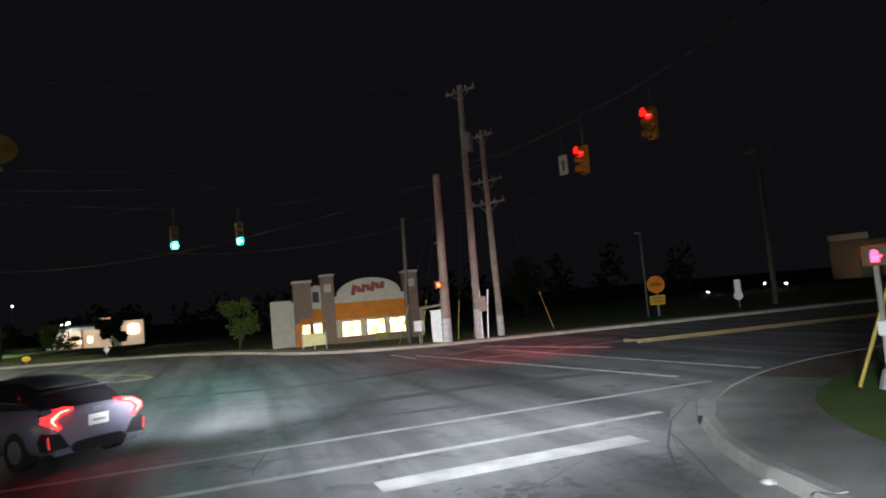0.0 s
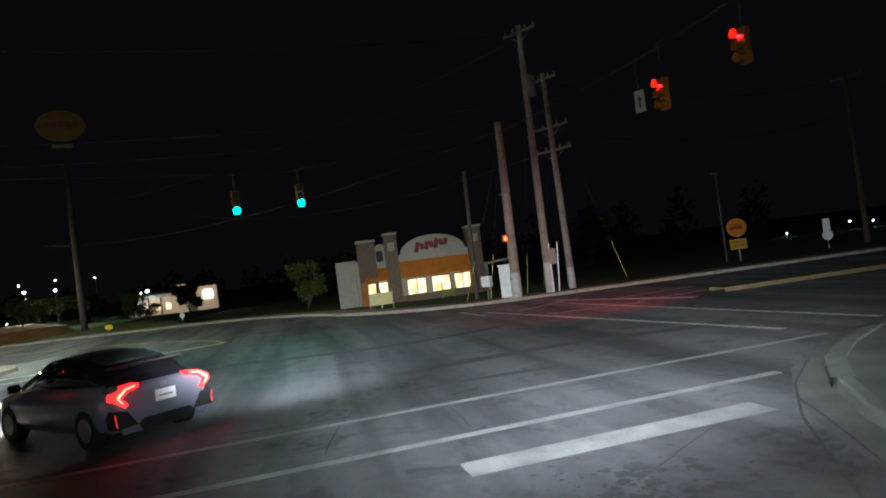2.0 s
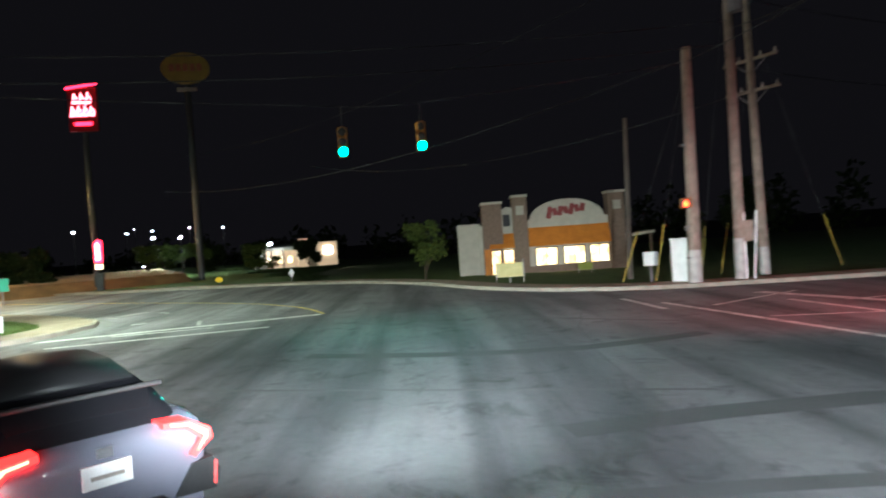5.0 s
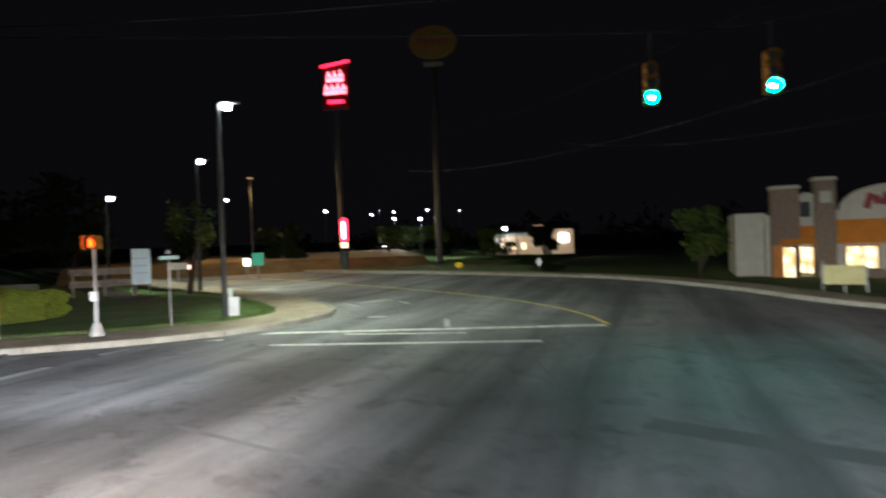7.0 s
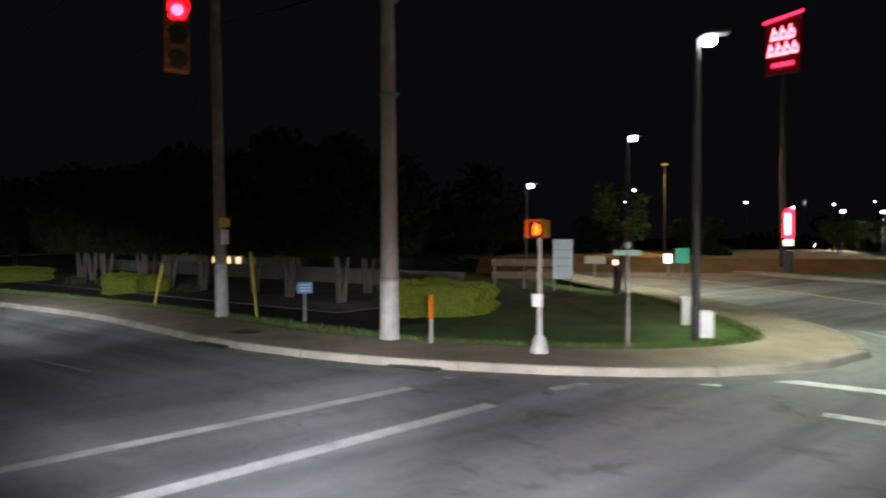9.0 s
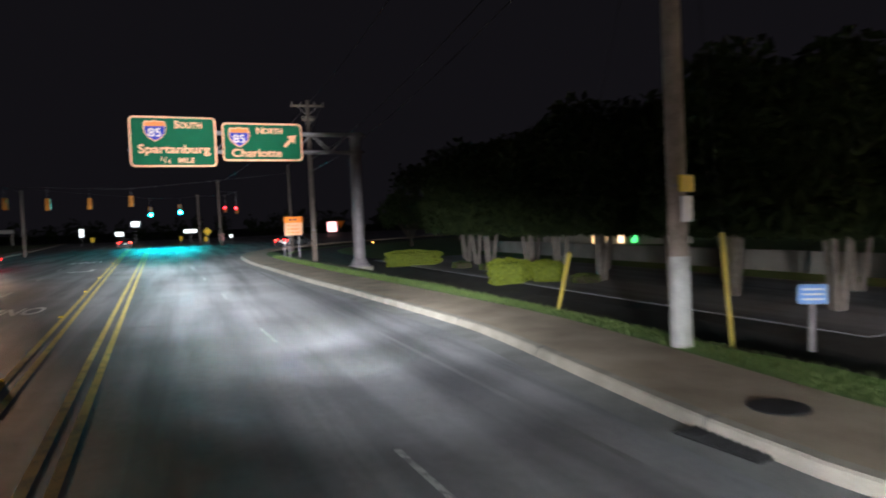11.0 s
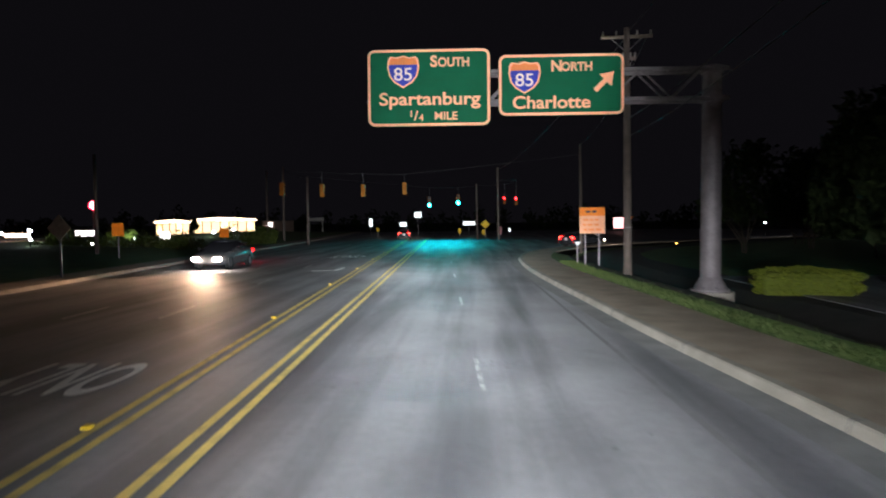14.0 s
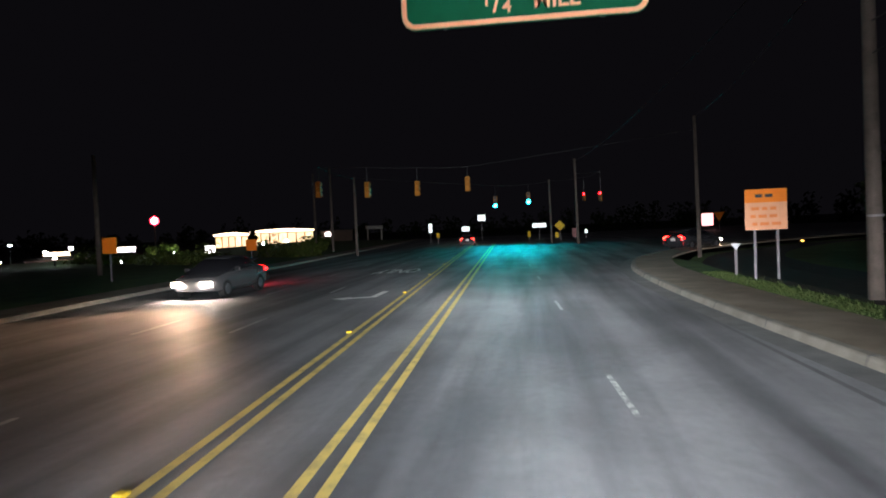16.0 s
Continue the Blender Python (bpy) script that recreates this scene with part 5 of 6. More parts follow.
small_sign(-15.62, 4.83, 2.19, 1.0, 1.08, mat("dull_sign_sheet", (0.62, 0.54, 0.47), (0.42, 0.36, 0.31), 5, 0.8, 0, 0.05), "dull grey-brown diamond sign by the oncoming lanes", -0.1, "diamond")
small_sign(-38.1, 55.0, -0.27, 0.95, 0.85, LITPLATE, "small white lit plate in the far lot", -1.6)
hx = thing("pylon_sign", facing(-122, 188, -1.5, 0.55, -0.8) @ Matrix.Diagonal((2.45, 2.45, 2.25, 1)), "red-edged hexagon lit sign on a pale pole", "pylon sign")
part("mast", bar(bmesh.new(), (0, 0.1, 0), (0, 0.1, 4.2), 0.12, 0.08, 8), CPOLE, hx)
hexagon = [(math.sin(radians(a)), math.cos(radians(a))) for a in range(0, 360, 60)]
part("hexagon", sheet(bmesh.new(), [(0.62 * a, 4.6 + 0.72 * b) for a, b in hexagon], -0.1, 0.1), REDNEON, hx)
part("mark", sheet(bmesh.new(), [(0.47 * a, 4.6 + 0.56 * b) for a, b in hexagon], -0.14, -0.11), WHITENEON, hx, "glowing white face")
part("writing_bar", box(bmesh.new(), 0.16, 0.02, 0.34, (0.0, -0.16, 4.6)), REDNEON, hx, "small red mark")

# plain pole over the tan lot, with an added warm spot to brighten the bank
sl = thing("lot_lamp", pose(51, -24.7, 0.9), "plain pole with an added warm light over the lot", "lamp post", "far lamps")
part("pole", bar(bmesh.new(), (0, 0, 0), (0, 0, 7.5), 0.1, 0.07, 8), DARKSTEEL, sl)
part("lens", box(bmesh.new(), 0.4, 0.4, 0.14, (0, 0, 7.5), None, 0.03), glow("added_warm_lens", (1, 0.6, 0.25), 0.6), sl)
spot("lot_light", (50.7, -24.9, 8.1), (45, -29, 0), 4200, 150, (1.0, 0.6, 0.25), 0.2, 0.5)


# parked lorry trailers and lit lot on the west side
def trailer(x, y, turn):
    t = thing("trailer", pose(x, y, -1.6, 0, 0, turn), "parked box trailer with small amber marker lights", "trailer", "parked trailers")
    part("box", box(bmesh.new(), 9.5, 2.4, 2.5, (0, 0, 2.2), None, 0.05), CPOLE, t)
    part("chassis", box(bmesh.new(), 9.0, 1.2, 0.25, (0, 0, 0.85)), DARKSTEEL, t)
    for k in (-3.6, -2.6):
        for s_ in (-1, 1):
            part("wheel", bar(bmesh.new(), (k, s_ * 0.8, 0.48), (k, s_ * 1.1, 0.48), 0.48, 0.48, 14), BLACK, t)
    part("leg", box(bmesh.new(), 0.2, 1.4, 0.9, (3.2, 0, 0.45)), DARKSTEEL, t)
    for k in range(5):
        part("marker_light", box(bmesh.new(), 0.2, 0.08, 0.1, (-4.4 + k * 2.2, -1.24, 0.98), None, 0.02), AMBERDOT, t, "amber marker light")


trailer(-69, 58, -35)
for x, y, z, w_, h, m in ((-52, 67, 1.2, 2.4, 0.7, WHITENEON), (-61, 66, 1.0, 3.0, 0.5, WARMLED), (-72, 64, 1.3, 2.6, 0.8, WARMLED), (-44, 74, 0.7, 1.4, 1.0, WHITENEON), (43.4, 30.0, -0.5, 2.6, 0.5, WARMLED)):
    e = thing("lit_sign", facing(x, y, -1.6, 0.55, -0.8), "small lit sign board in the far lot", "sign", "far lit signs")
    part("board", box(bmesh.new(), w_, 0.15, h, (0, 0, z + 1.6), None, 0.03), m, e)
    part("post", box(bmesh.new(), 0.12, 0.12, z + 1.6, (0, 0.1, (z + 1.6) / 2)), DARKSTEEL, e)


# ---- buildings ----
BRICK = mat("brown_brick_veneer", (0.3, 0.21, 0.16), (0.2, 0.14, 0.11), 4, 0.9, 0, 0.4, 30)
STUCCO = mat("cream_stucco", (0.62, 0.58, 0.5), (0.5, 0.47, 0.4), 1.5, 0.9, 0, 0.25, 50)
AWNING = mat("orange_awning", (0.75, 0.27, 0.04), (0.6, 0.2, 0.03), 2, 0.6, 0, 0.1, 30)
REDMARK = mat("red_sign_mark", (0.32, 0.06, 0.06), (0.24, 0.045, 0.045), 3, 0.5, 0, 0.02)
ROOFDARK = mat("dark_roofing", (0.08, 0.075, 0.07), (0.05, 0.05, 0.045), 2, 0.9, 0, 0.3)
ALU = mat("window_frame_metal", (0.12, 0.11, 0.1), (0.08, 0.07, 0.07), 4, 0.5, 0.3, 0.05)


def window(parent, x0, x1, z0, z1, mullions=1, y=-0.05):
    w = part("window", box(bmesh.new(), x1 - x0, 0.04, z1 - z0, ((x0 + x1) / 2, y, (z0 + z1) / 2)), WARMWIN, parent, "warm lit window pane")
    for z in (z0, z1):
        part("window_frame", box(bmesh.new(), x1 - x0 + 0.12, 0.1, 0.08, ((x0 + x1) / 2, y - 0.03, z)), ALU, w)
    for k in range(mullions + 2):
        part("mullion", box(bmesh.new(), 0.07, 0.1, z1 - z0, (x0 + (x1 - x0) * k / (mullions + 1), y - 0.03, (z0 + z1) / 2)), ALU, w)


REST = facing(35.74, -69.54, -1.15, -0.955, 0.296)


def restaurant():
    b = thing("restaurant", REST, "cream and brown roadside restaurant with orange awning", "restaurant")
    arch = [(-0.6, 0), (6.2, 0), (6.2, 4.5)] + [(2.8 + 3.1 * math.cos(radians(a)), 4.5 + 1.6 * math.sin(radians(a))) for a in range(0, 181, 12)] + [(-0.6, 4.5)]
    part("front_wall", sheet(bmesh.new(), arch, 0, 0.4), STUCCO, b, "cream arched front wall")
    part("plinth", box(bmesh.new(), 6.8, 0.1, 0.6, (2.8, -0.06, 0.3), None, 0.02), BRICK, b, "brick plinth")
    gable = [(-3.0, 2.9), (-1.5, 2.9), (-1.5, 5.2), (-1.7, 5.6), (-2.2, 5.75), (-2.7, 5.5), (-3.0, 5.0)]
    part("gable", sheet(bmesh.new(), gable, 0.1, 0.4), STUCCO, b, "cream rounded gable over the door")
    part("vent", sheet(bmesh.new(), shifted(rounded(0.6, 1.0, 0.05), -2.25, 4.6), 0.04, 0.12), BLACK, b, "dark arched gable vent")
    for x0, x1, h, y in ((-4.3, -2.65, 6.0, -0.5), (-1.75, -0.55, 6.45, -0.5), (6.2, 7.5, 6.3, -0.4)):
        t = part("tower", box(bmesh.new(), x1 - x0, 1.6, h, ((x0 + x1) / 2, y + 0.8, h / 2), None, 0.03), BRICK, b, "brown brick tower")
        part("coping", box(bmesh.new(), x1 - x0 + 0.16, 1.8, 0.2, ((x0 + x1) / 2, y + 0.8, h + 0.1), None, 0.03), STUCCO, t)
    for x, z in ((-1.15, 5.35), (6.85, 5.3)):
        part("medallion", box(bmesh.new(), 0.65, 0.06, 0.75, (x, -0.54, z), None, 0.02), STUCCO, b, "pale square medallion")
    part("body", box(bmesh.new(), 11.6, 15, 4.3, (1.2, 8.0, 2.15), None, 0.02), STUCCO, b, "cream building body")
    part("side_wing", box(bmesh.new(), 2.2, 9, 4.5, (-5.3, 6.0, 2.25), None, 0.02), STUCCO, b, "cream side wing")
    part("roof", box(bmesh.new(), 11.4, 14.8, 0.2, (1.2, 8.0, 4.4)), ROOFDARK, b)
    aw = bmesh.new()
    loft(aw, [[(x, -0.05, 3.85) for x in (-0.55, 2.8, 6.2)], [(x, -0.75, 2.35) for x in (-0.55, 2.8, 6.2)], [(x, -0.7, 2.28) for x in (-0.55, 2.8, 6.2)], [(x, 0.0, 2.5) for x in (-0.55, 2.8, 6.2)]])
    part("awning", aw, AWNING, b, "orange sloping awning")
    aw = bmesh.new()
    loft(aw, [[(x, 0.05, 3.5) for x in (-3.4, -1.75)], [(x, -0.75, 2.3) for x in (-3.9, -1.75)], [(x, 0.0, 2.4) for x in (-3.9, -1.75)]])
    part("door_awning", aw, AWNING, b, "orange awning over the door")
    for x0, x1 in ((0.0, 1.8), (2.35, 4.1), (4.55, 6.1)):
        window(b, x0, x1, 0.65, 2.12, 1)
    window(b, -3.7, -2.95, 0.1, 2.15, 0, -0.55)
    window(b, -2.75, -1.8, 0.35, 2.15, 1, -0.02)
    part("side_canopy", box(bmesh.new(), 2.6, 3.0, 0.22, (8.8, 1.6, 2.75), Matrix.Rotation(radians(-5), 4, "Y"), 0.04), STUCCO, b, "pale drive-through canopy")
    part("side_wall", box(bmesh.new(), 1.0, 0.3, 2.6, (8.0, 2.4, 1.3), None, 0.02), STUCCO, b)
    part("canopy_post", box(bmesh.new(), 0.2, 0.2, 2.7, (9.8, 0.5, 1.35), None, 0.02), BRICK, b)
    part("door_wall", box(bmesh.new(), 0.6, 0.5, 2.3, (-4.0, -0.65, 1.15)), AWNING, b, "orange wall beside the door")
    for k in range(7):
        part("letter_block", box(bmesh.new(), 0.4, 0.08, (1.0, 0.6, 0.8, 0.62, 0.95, 0.6, 0.66)[k], (1.35 + k * 0.46, -0.06, 5.0 + 0.05 * k), Matrix.Rotation(radians(14 * (-1) ** k), 4, "Y"), 0.06), REDMARK, b, "red unreadable letter shape")
    return b


restaurant()
# added spot ahead of the restaurant that brightens its front; no lamp stands there
e, g = REST @ Vector((1.5, -6.0, 0.5)), REST @ Vector((1.5, 0, 3.8))
spot("facade_fill", e, g, 150, 110, (1.0, 0.88, 0.72), 0.4, 0.8)
mb = thing("menu_board", facing(18.3, -60.1, -0.36, -0.9, 0.45), "yellow banner board on white posts in the grass", "sign")
part("banner", box(bmesh.new(), 1.4, 0.05, 0.75, (0, 0, 0.75), None, 0.01), mat("banner_yellow", (0.66, 0.6, 0.3), (0.5, 0.45, 0.2), 3, 0.7), mb)
for k in (-0.74, 0, 0.74):
    part("post", box(bmesh.new(), 0.06, 0.06, 1.35, (k, 0.05, 0.65)), WPAINT, mb)
# board on legs in place of a small bush, its lit green put in as colour
sb = thing("bush_board", facing(26.2, -68.9, -0.85, -0.9, 0.4), "small yellow-green board standing in for a lit bush", "sign")
part("banner", box(bmesh.new(), 1.0, 0.05, 0.5, (0, 0, 0.6), None, 0.01), mat("lit_bush_green", (0.3, 0.32, 0.08), (0.22, 0.24, 0.06), 3, 0.8, spec=0.1), sb)
for k in (-0.45, 0.45):
    part("leg", box(bmesh.new(), 0.05, 0.05, 0.6, (k, 0, 0.25)), WPAINT, sb)

# wall material glows by itself in place of lamplight falling on it
GLOWWALL = glow("glowing_cream_wall", (1.0, 0.7, 0.45), 0.33)
def far_diner():
    b = thing("diner", facing(93.5, -53.4, -0.7, -1, -0.02), "low diner far off with glowing walls and a white glowing sign", "restaurant")
    part("body", box(bmesh.new(), 13.5, 10, 3.4, (0, 5, 1.7), None, 0.05), STUCCO, b)
    part("roof", box(bmesh.new(), 13.9, 10.4, 0.25, (0, 5, 3.5), None, 0.03), ROOFDARK, b)
    part("glowing_wall", box(bmesh.new(), 5.6, 0.1, 2.8, (-2.0, -0.08, 1.5)), GLOWWALL, b, "cream wall with lamplight put in as a glow")
    for k in (-3.9, -2.1):
        part("pillar", box(bmesh.new(), 0.22, 0.3, 2.9, (k, -0.25, 1.5), None, 0.03), BRICK, b, "dark pillar")
    part("end_wall", box(bmesh.new(), 3.2, 0.5, 3.9, (5.0, -0.1, 1.95), None, 0.05), GLOWWALL, b, "end wall with lamplight put in as a glow")
    part("sign", box(bmesh.new(), 1.5, 0.2, 1.5, (5.1, -0.5, 2.5), None, 0.3), glow("white_sign_face", (1, 0.92, 0.85), 4), b, "glowing white sign")
    part("tower", box(bmesh.new(), 1.6, 0.6, 4.6, (1.1, -0.1, 2.3), None, 0.05), GLOWWALL, b)
    for k in (-4.2, -2.6, -1.0):
        part("window", box(bmesh.new(), 0.8, 0.08, 1.0, (k, -0.14, 1.4), None, 0.02), WARMWIN, b, "warm diner window")
    part("mark", box(bmesh.new(), 1.2, 0.2, 0.9, (1.6, -0.6, 3.9), None, 0.1), glow("pink_red_sign", (1.0, 0.12, 0.2), 2.0), b, "glowing red mark")
far_diner()
lot_lamp(91.5, -49.4, 3.4, 0.35, LAMPGLOW, -1.2)
# two lot lamps whose light falls on the shrubs of the bank
for x, y, z in ((63.4, -39.2, 4.5), (66.0, -36.0, 4.7)):
    lot_lamp(x, y, z, 0.2, LAMPGLOW, -1.2)
    spot("lot_light", (x - 0.3, y, z - 0.3), (x - 4, y, -1), 2600, 150, (0.9, 1.0, 0.85), 0.2, 0.9)


def mart(x, y, w, h, fx, fy, label, panes):
    b = thing("shop", facing(x, y, -1.4, fx, fy), label, "shop", "far shops")
    part("body", box(bmesh.new(), w, 8, h - 0.5, (0, 4.2, (h - 0.5) / 2), None, 0.05), STUCCO, b)
    part("roof", box(bmesh.new(), w + 1, 9, 0.5, (0, 4, h - 0.25), None, 0.05), ROOFDARK, b)
    n = 14
    f = [(-(w / 2 + 0.6) + (w + 1.2) * k / n, -0.6 - 0.9 * math.sin(math.pi * k / n)) for k in range(n + 1)]
    bm = loft(bmesh.new(), [[(a, c, h - 0.75) for a, c in f], [(a, c - 0.05, h - 0.25 + 0.55 * math.sin(math.pi * k / n)) for k, (a, c) in enumerate(f)]])
    part("fascia", bm, WARMLED, b, "glowing curved canopy edge")
    part("soffit", loft(bmesh.new(), [[(a, c, h - 0.76) for a, c in f], [(a, 0.2, h - 0.76) for a, c in f]]), STUCCO, b)
    for k in range(panes):
        x0 = -w / 2 + w * k / panes
        part("shop_window", box(bmesh.new(), w / panes - 0.35, 0.06, h - 1.3, (x0 + w / panes / 2, -0.05, (h - 1.1) / 2 + 0.1)), WARMWALL if k % 3 else WARMWIN, b, "lit shop window")
        part("pillar", box(bmesh.new(), 0.3, 0.3, h - 0.8, (x0, -0.1, (h - 0.8) / 2)), BRICK, b)
    return b
mart(-79.7, 192, 19.6, 5.6, 0.42, -0.9, "far shop with a glowing curved canopy and lit windows", 7)
mart(-96.4, 190, 10.2, 5.0, 0.45, -0.9, "far lit wing of the shop with a glowing canopy", 5)
an = thing("shop", facing(-63.2, 197.4, -1.4, 0.35, -0.9) @ Matrix.Diagonal((1.45, 1.45, 1.2, 1)), "far low brown building beside the shop", "shop", "far shops")
part("body", box(bmesh.new(), 7.2, 7, 3.9, (0, 3.6, 1.95), None, 0.05), BRICK, an)
part("sign", box(bmesh.new(), 1.3, 0.15, 1.1, (-2.0, -0.1, 2.9), None, 0.03), WHITENEON, an, "small lit sign")
part("roof", box(bmesh.new(), 7.6, 7.4, 0.25, (0, 3.6, 4.0)), ROOFDARK, an)
cn = thing("canopy", facing(-48.6, 190.5, -1.4, 0.3, -0.95) @ Matrix.Diagonal((1.45, 1.45, 1.2, 1)), "far white-edged canopy on posts", "canopy")
part("roof", box(bmesh.new(), 3.6, 3, 0.9, (0, 1.5, 4.2), None, 0.05), mat("white_canopy", (0.7, 0.66, 0.6), None, 3, 0.6), cn)
for k in (-1.5, 1.5):
    part("post", box(bmesh.new(), 0.3, 0.3, 4, (k, 0.4, 2)), STUCCO, cn)
LOTSHOP = facing(-60.0, 68.0, -1.65, 0.57, -0.82)
lt = thing("shop", LOTSHOP, "low flood-lit pinkish shop behind a lit car park", "shop", "far shops")
part("body", box(bmesh.new(), 11.4, 6, 1.9, (0, 3, 0.95), None, 0.04), mat("pinkish_render", (0.62, 0.4, 0.36), (0.5, 0.31, 0.28), 1.2, 0.9, 0, 0.2), lt, "pinkish rendered wall")
part("roof", box(bmesh.new(), 11.8, 6.4, 0.16, (0, 3, 2.0)), ROOFDARK, lt)
random.seed(17)
for k in range(6):
    w_, h_ = random.uniform(0.3, 0.7), random.uniform(0.3, 0.6)
    part("shop_window", box(bmesh.new(), w_, 0.05, h_, (-5.3 + k * 0.66, -0.04, random.uniform(0.7, 1.4)), None, 0.02), (WHITENEON, WARMLED, WARMWALL)[k % 3], lt, "lit shop window")
for x, z, w_ in ((-1.4, 1.0, 0.5), (-2.6, 1.6, 0.28), (5.0, 1.62, 0.42), (5.4, 1.35, 0.36), (5.75, 1.1, 0.4)):
    part("wall_light", box(bmesh.new(), w_, 0.12, w_ * 0.8, (x, -0.1, z), None, 0.05), WHITENEON, lt, "bright white wall light")
# two added spots ahead of the wall that brighten it
for k in (-4.0, 1.8):
    spot("facade_fill", LOTSHOP @ Vector((k, -4.0, 1.6)), LOTSHOP @ Vector((k, 0, 0.9)), 18, 120, (1.0, 0.7, 0.6), 0.3, 0.9)
for k in range(9):
    d = lot_lamp(-49.4 + k * 1.05 + random.uniform(-0.3, 0.3), 42.6 + k * 0.86, random.uniform(-1.5, -0.8), 0.12, AMBERDOT if k % 3 else TAILGLOW, -1.7)
for x, y, z in ((-48.6, 43.0, 0.8), (-45.2, 45.8, 0.9), (-40.6, 49.3, 0.2), (-41.7, 48.5, -1.3), (-46.9, 44.2, -1.3), (-36.5, 51.5, 0.2)):
    lot_lamp(x, y, z, 0.17, LAMPGLOW, -1.7)
pb = thing("shop", facing(33.4, 9.4, -1.2, -0.55, -0.83), "dark low building behind the trees with lit windows", "shop", "far shops")
part("body", box(bmesh.new(), 12, 7, 3.0, (0, 3.5, 1.5), None, 0.05), STUCCO, pb)
part("roof", box(bmesh.new(), 12.6, 7.6, 0.3, (0, 3.5, 3.1)), ROOFDARK, pb)
for k, m in ((-1.7, WARMWIN), (-0.6, WARMWIN), (0.35, WARMWALL), (1.4, glow("green_neon", (0.1, 1, 0.25), 1.2))):
    part("shop_window", box(bmesh.new(), 0.45, 0.06, 0.65, (k, -0.05, 1.5)), m, pb, "lit window")
# dim arched shop front beyond the south road
SHOP = facing(62, -231, -1.5, -0.4, 0.92) @ Matrix.Diagonal((2.0, 2.0, 2.0, 1))
ds = thing("shop", SHOP, "dim brown shop front with an arch and pale cornice", "shop")
part("body", box(bmesh.new(), 15, 9, 5.0, (3.0, 5.0, 2.5), None, 0.05), BRICK, ds)
part("cornice", box(bmesh.new(), 4.6, 1.0, 0.8, (-2.2, 0.2, 5.6), None, 0.06), STUCCO, ds, "pale raised cornice")
part("parapet", box(bmesh.new(), 4.2, 0.7, 1.3, (-2.2, 0.35, 4.9), None, 0.04), BRICK, ds)
# flat black sheet in place of the shade inside the arch
part("arch", sheet(bmesh.new(), [(-1.2, 0.0), (1.2, 0.0)] + [(1.2 * math.cos(radians(a)), 2.0 + 1.2 * math.sin(radians(a))) for a in range(0, 181, 15)], 0.3, 0.48), BLACK, ds, "black sheet for the shade in an arched doorway")
part("pillar", box(bmesh.new(), 0.8, 0.6, 3.0, (1.9, 0.3, 1.5), None, 0.05), STUCCO, ds)
# added warm spot out in front, to lift the dim shop front
spot("facade_fill", SHOP @ Vector((-1.0, -5.0, 1.0)), SHOP @ Vector((-1.0, 0, 3.2)), 520, 100, (1.0, 0.85, 0.6), 0.4, 0.8)
# low pale wall behind the tree row
wl = bmesh.new()
box(wl, 0.35, 34, 0.75, (20.0, -9, 0.45), None, 0.02)
# wall colour darkened to suit the dim ground behind the trees
solid("low_wall", wl, mat("dimmed_wall", (0.3, 0.28, 0.25), (0.2, 0.185, 0.165), 1.2, 0.9, 0, 0.3, 30), "low pale wall behind the row of trees", "wall", "structure")
lot = bmesh.new()
box(lot, 7.6, 34, 0.05, (15.9, -9.5, -0.2))
solid("car_park", lot, ASPHALT, "dim asphalt car park behind the hedges", "car park", "structure")

# ---- vegetation ----
HEDGECORE = mat("hedge_inner_leaf", (0.15, 0.18, 0.02), (0.08, 0.1, 0.01), 9, 0.9, 0, 0.6, 60)
HEDGE = leaf_material("yellow_green_hedge_leaf", (0.1, 0.12, 0.013), (0.2, 0.23, 0.03))
# leaf colour kept near black so that lit crowns still look unlit
LEAF = leaf_material("unlit_tree_leaf", (0.011, 0.018, 0.006), (0.026, 0.037, 0.011))
SHRUB = leaf_material("shrub_leaf", (0.03, 0.05, 0.012), (0.08, 0.1, 0.02))
BARK = mat("pale_smooth_bark", (0.22, 0.19, 0.16), (0.12, 0.1, 0.085), 5, 0.85, 0, 0.3, 25)
TWIG = mat("dark_stems", (0.06, 0.045, 0.03), None, 5, 0.9, 0, 0.3)
rng = np.random.default_rng(7)


def leaf_cloud(points, size, spread=1.0):
    """Small bent leaf quads at given points, as one mesh."""
    verts, faces = [], []
    for p in points:
        a = rng.normal(size=3)
        a /= np.linalg.norm(a)
        b = np.cross(a, rng.normal(size=3))
        b /= np.linalg.norm(b)
        s = size * (0.6 + 0.8 * rng.random())
        n = len(verts)
        c = np.cross(a, b) * s * 0.25
        verts += [p - a * s, p + b * s * 0.5 + c, p + a * s, p - b * s * 0.5 + c]
        faces.append((n, n + 1, n + 2, n + 3))
    me = bpy.data.meshes.new("leaves")
    me.from_pydata([tuple(v) for v in verts], [], faces)
    return me


def hedge_mesh(w, d, h, n):
    """Leaves over a lumpy rounded block."""
    pts = []
    while len(pts) < n:
        p = rng.uniform(-1, 1, 3)
        q = np.abs(p) ** 4
        if 0.55 < q.sum() < 1.15:
            lump = 1 + 0.09 * math.sin(p[0] * 7 + p[1] * 3) + 0.06 * math.sin(p[2] * 9 + p[0] * 4)
            pts.append(np.array([p[0] * w / 2 * lump, p[1] * d / 2 * lump, h / 2 + p[2] * h / 2 * lump]))
    return leaf_cloud(pts, 0.055)


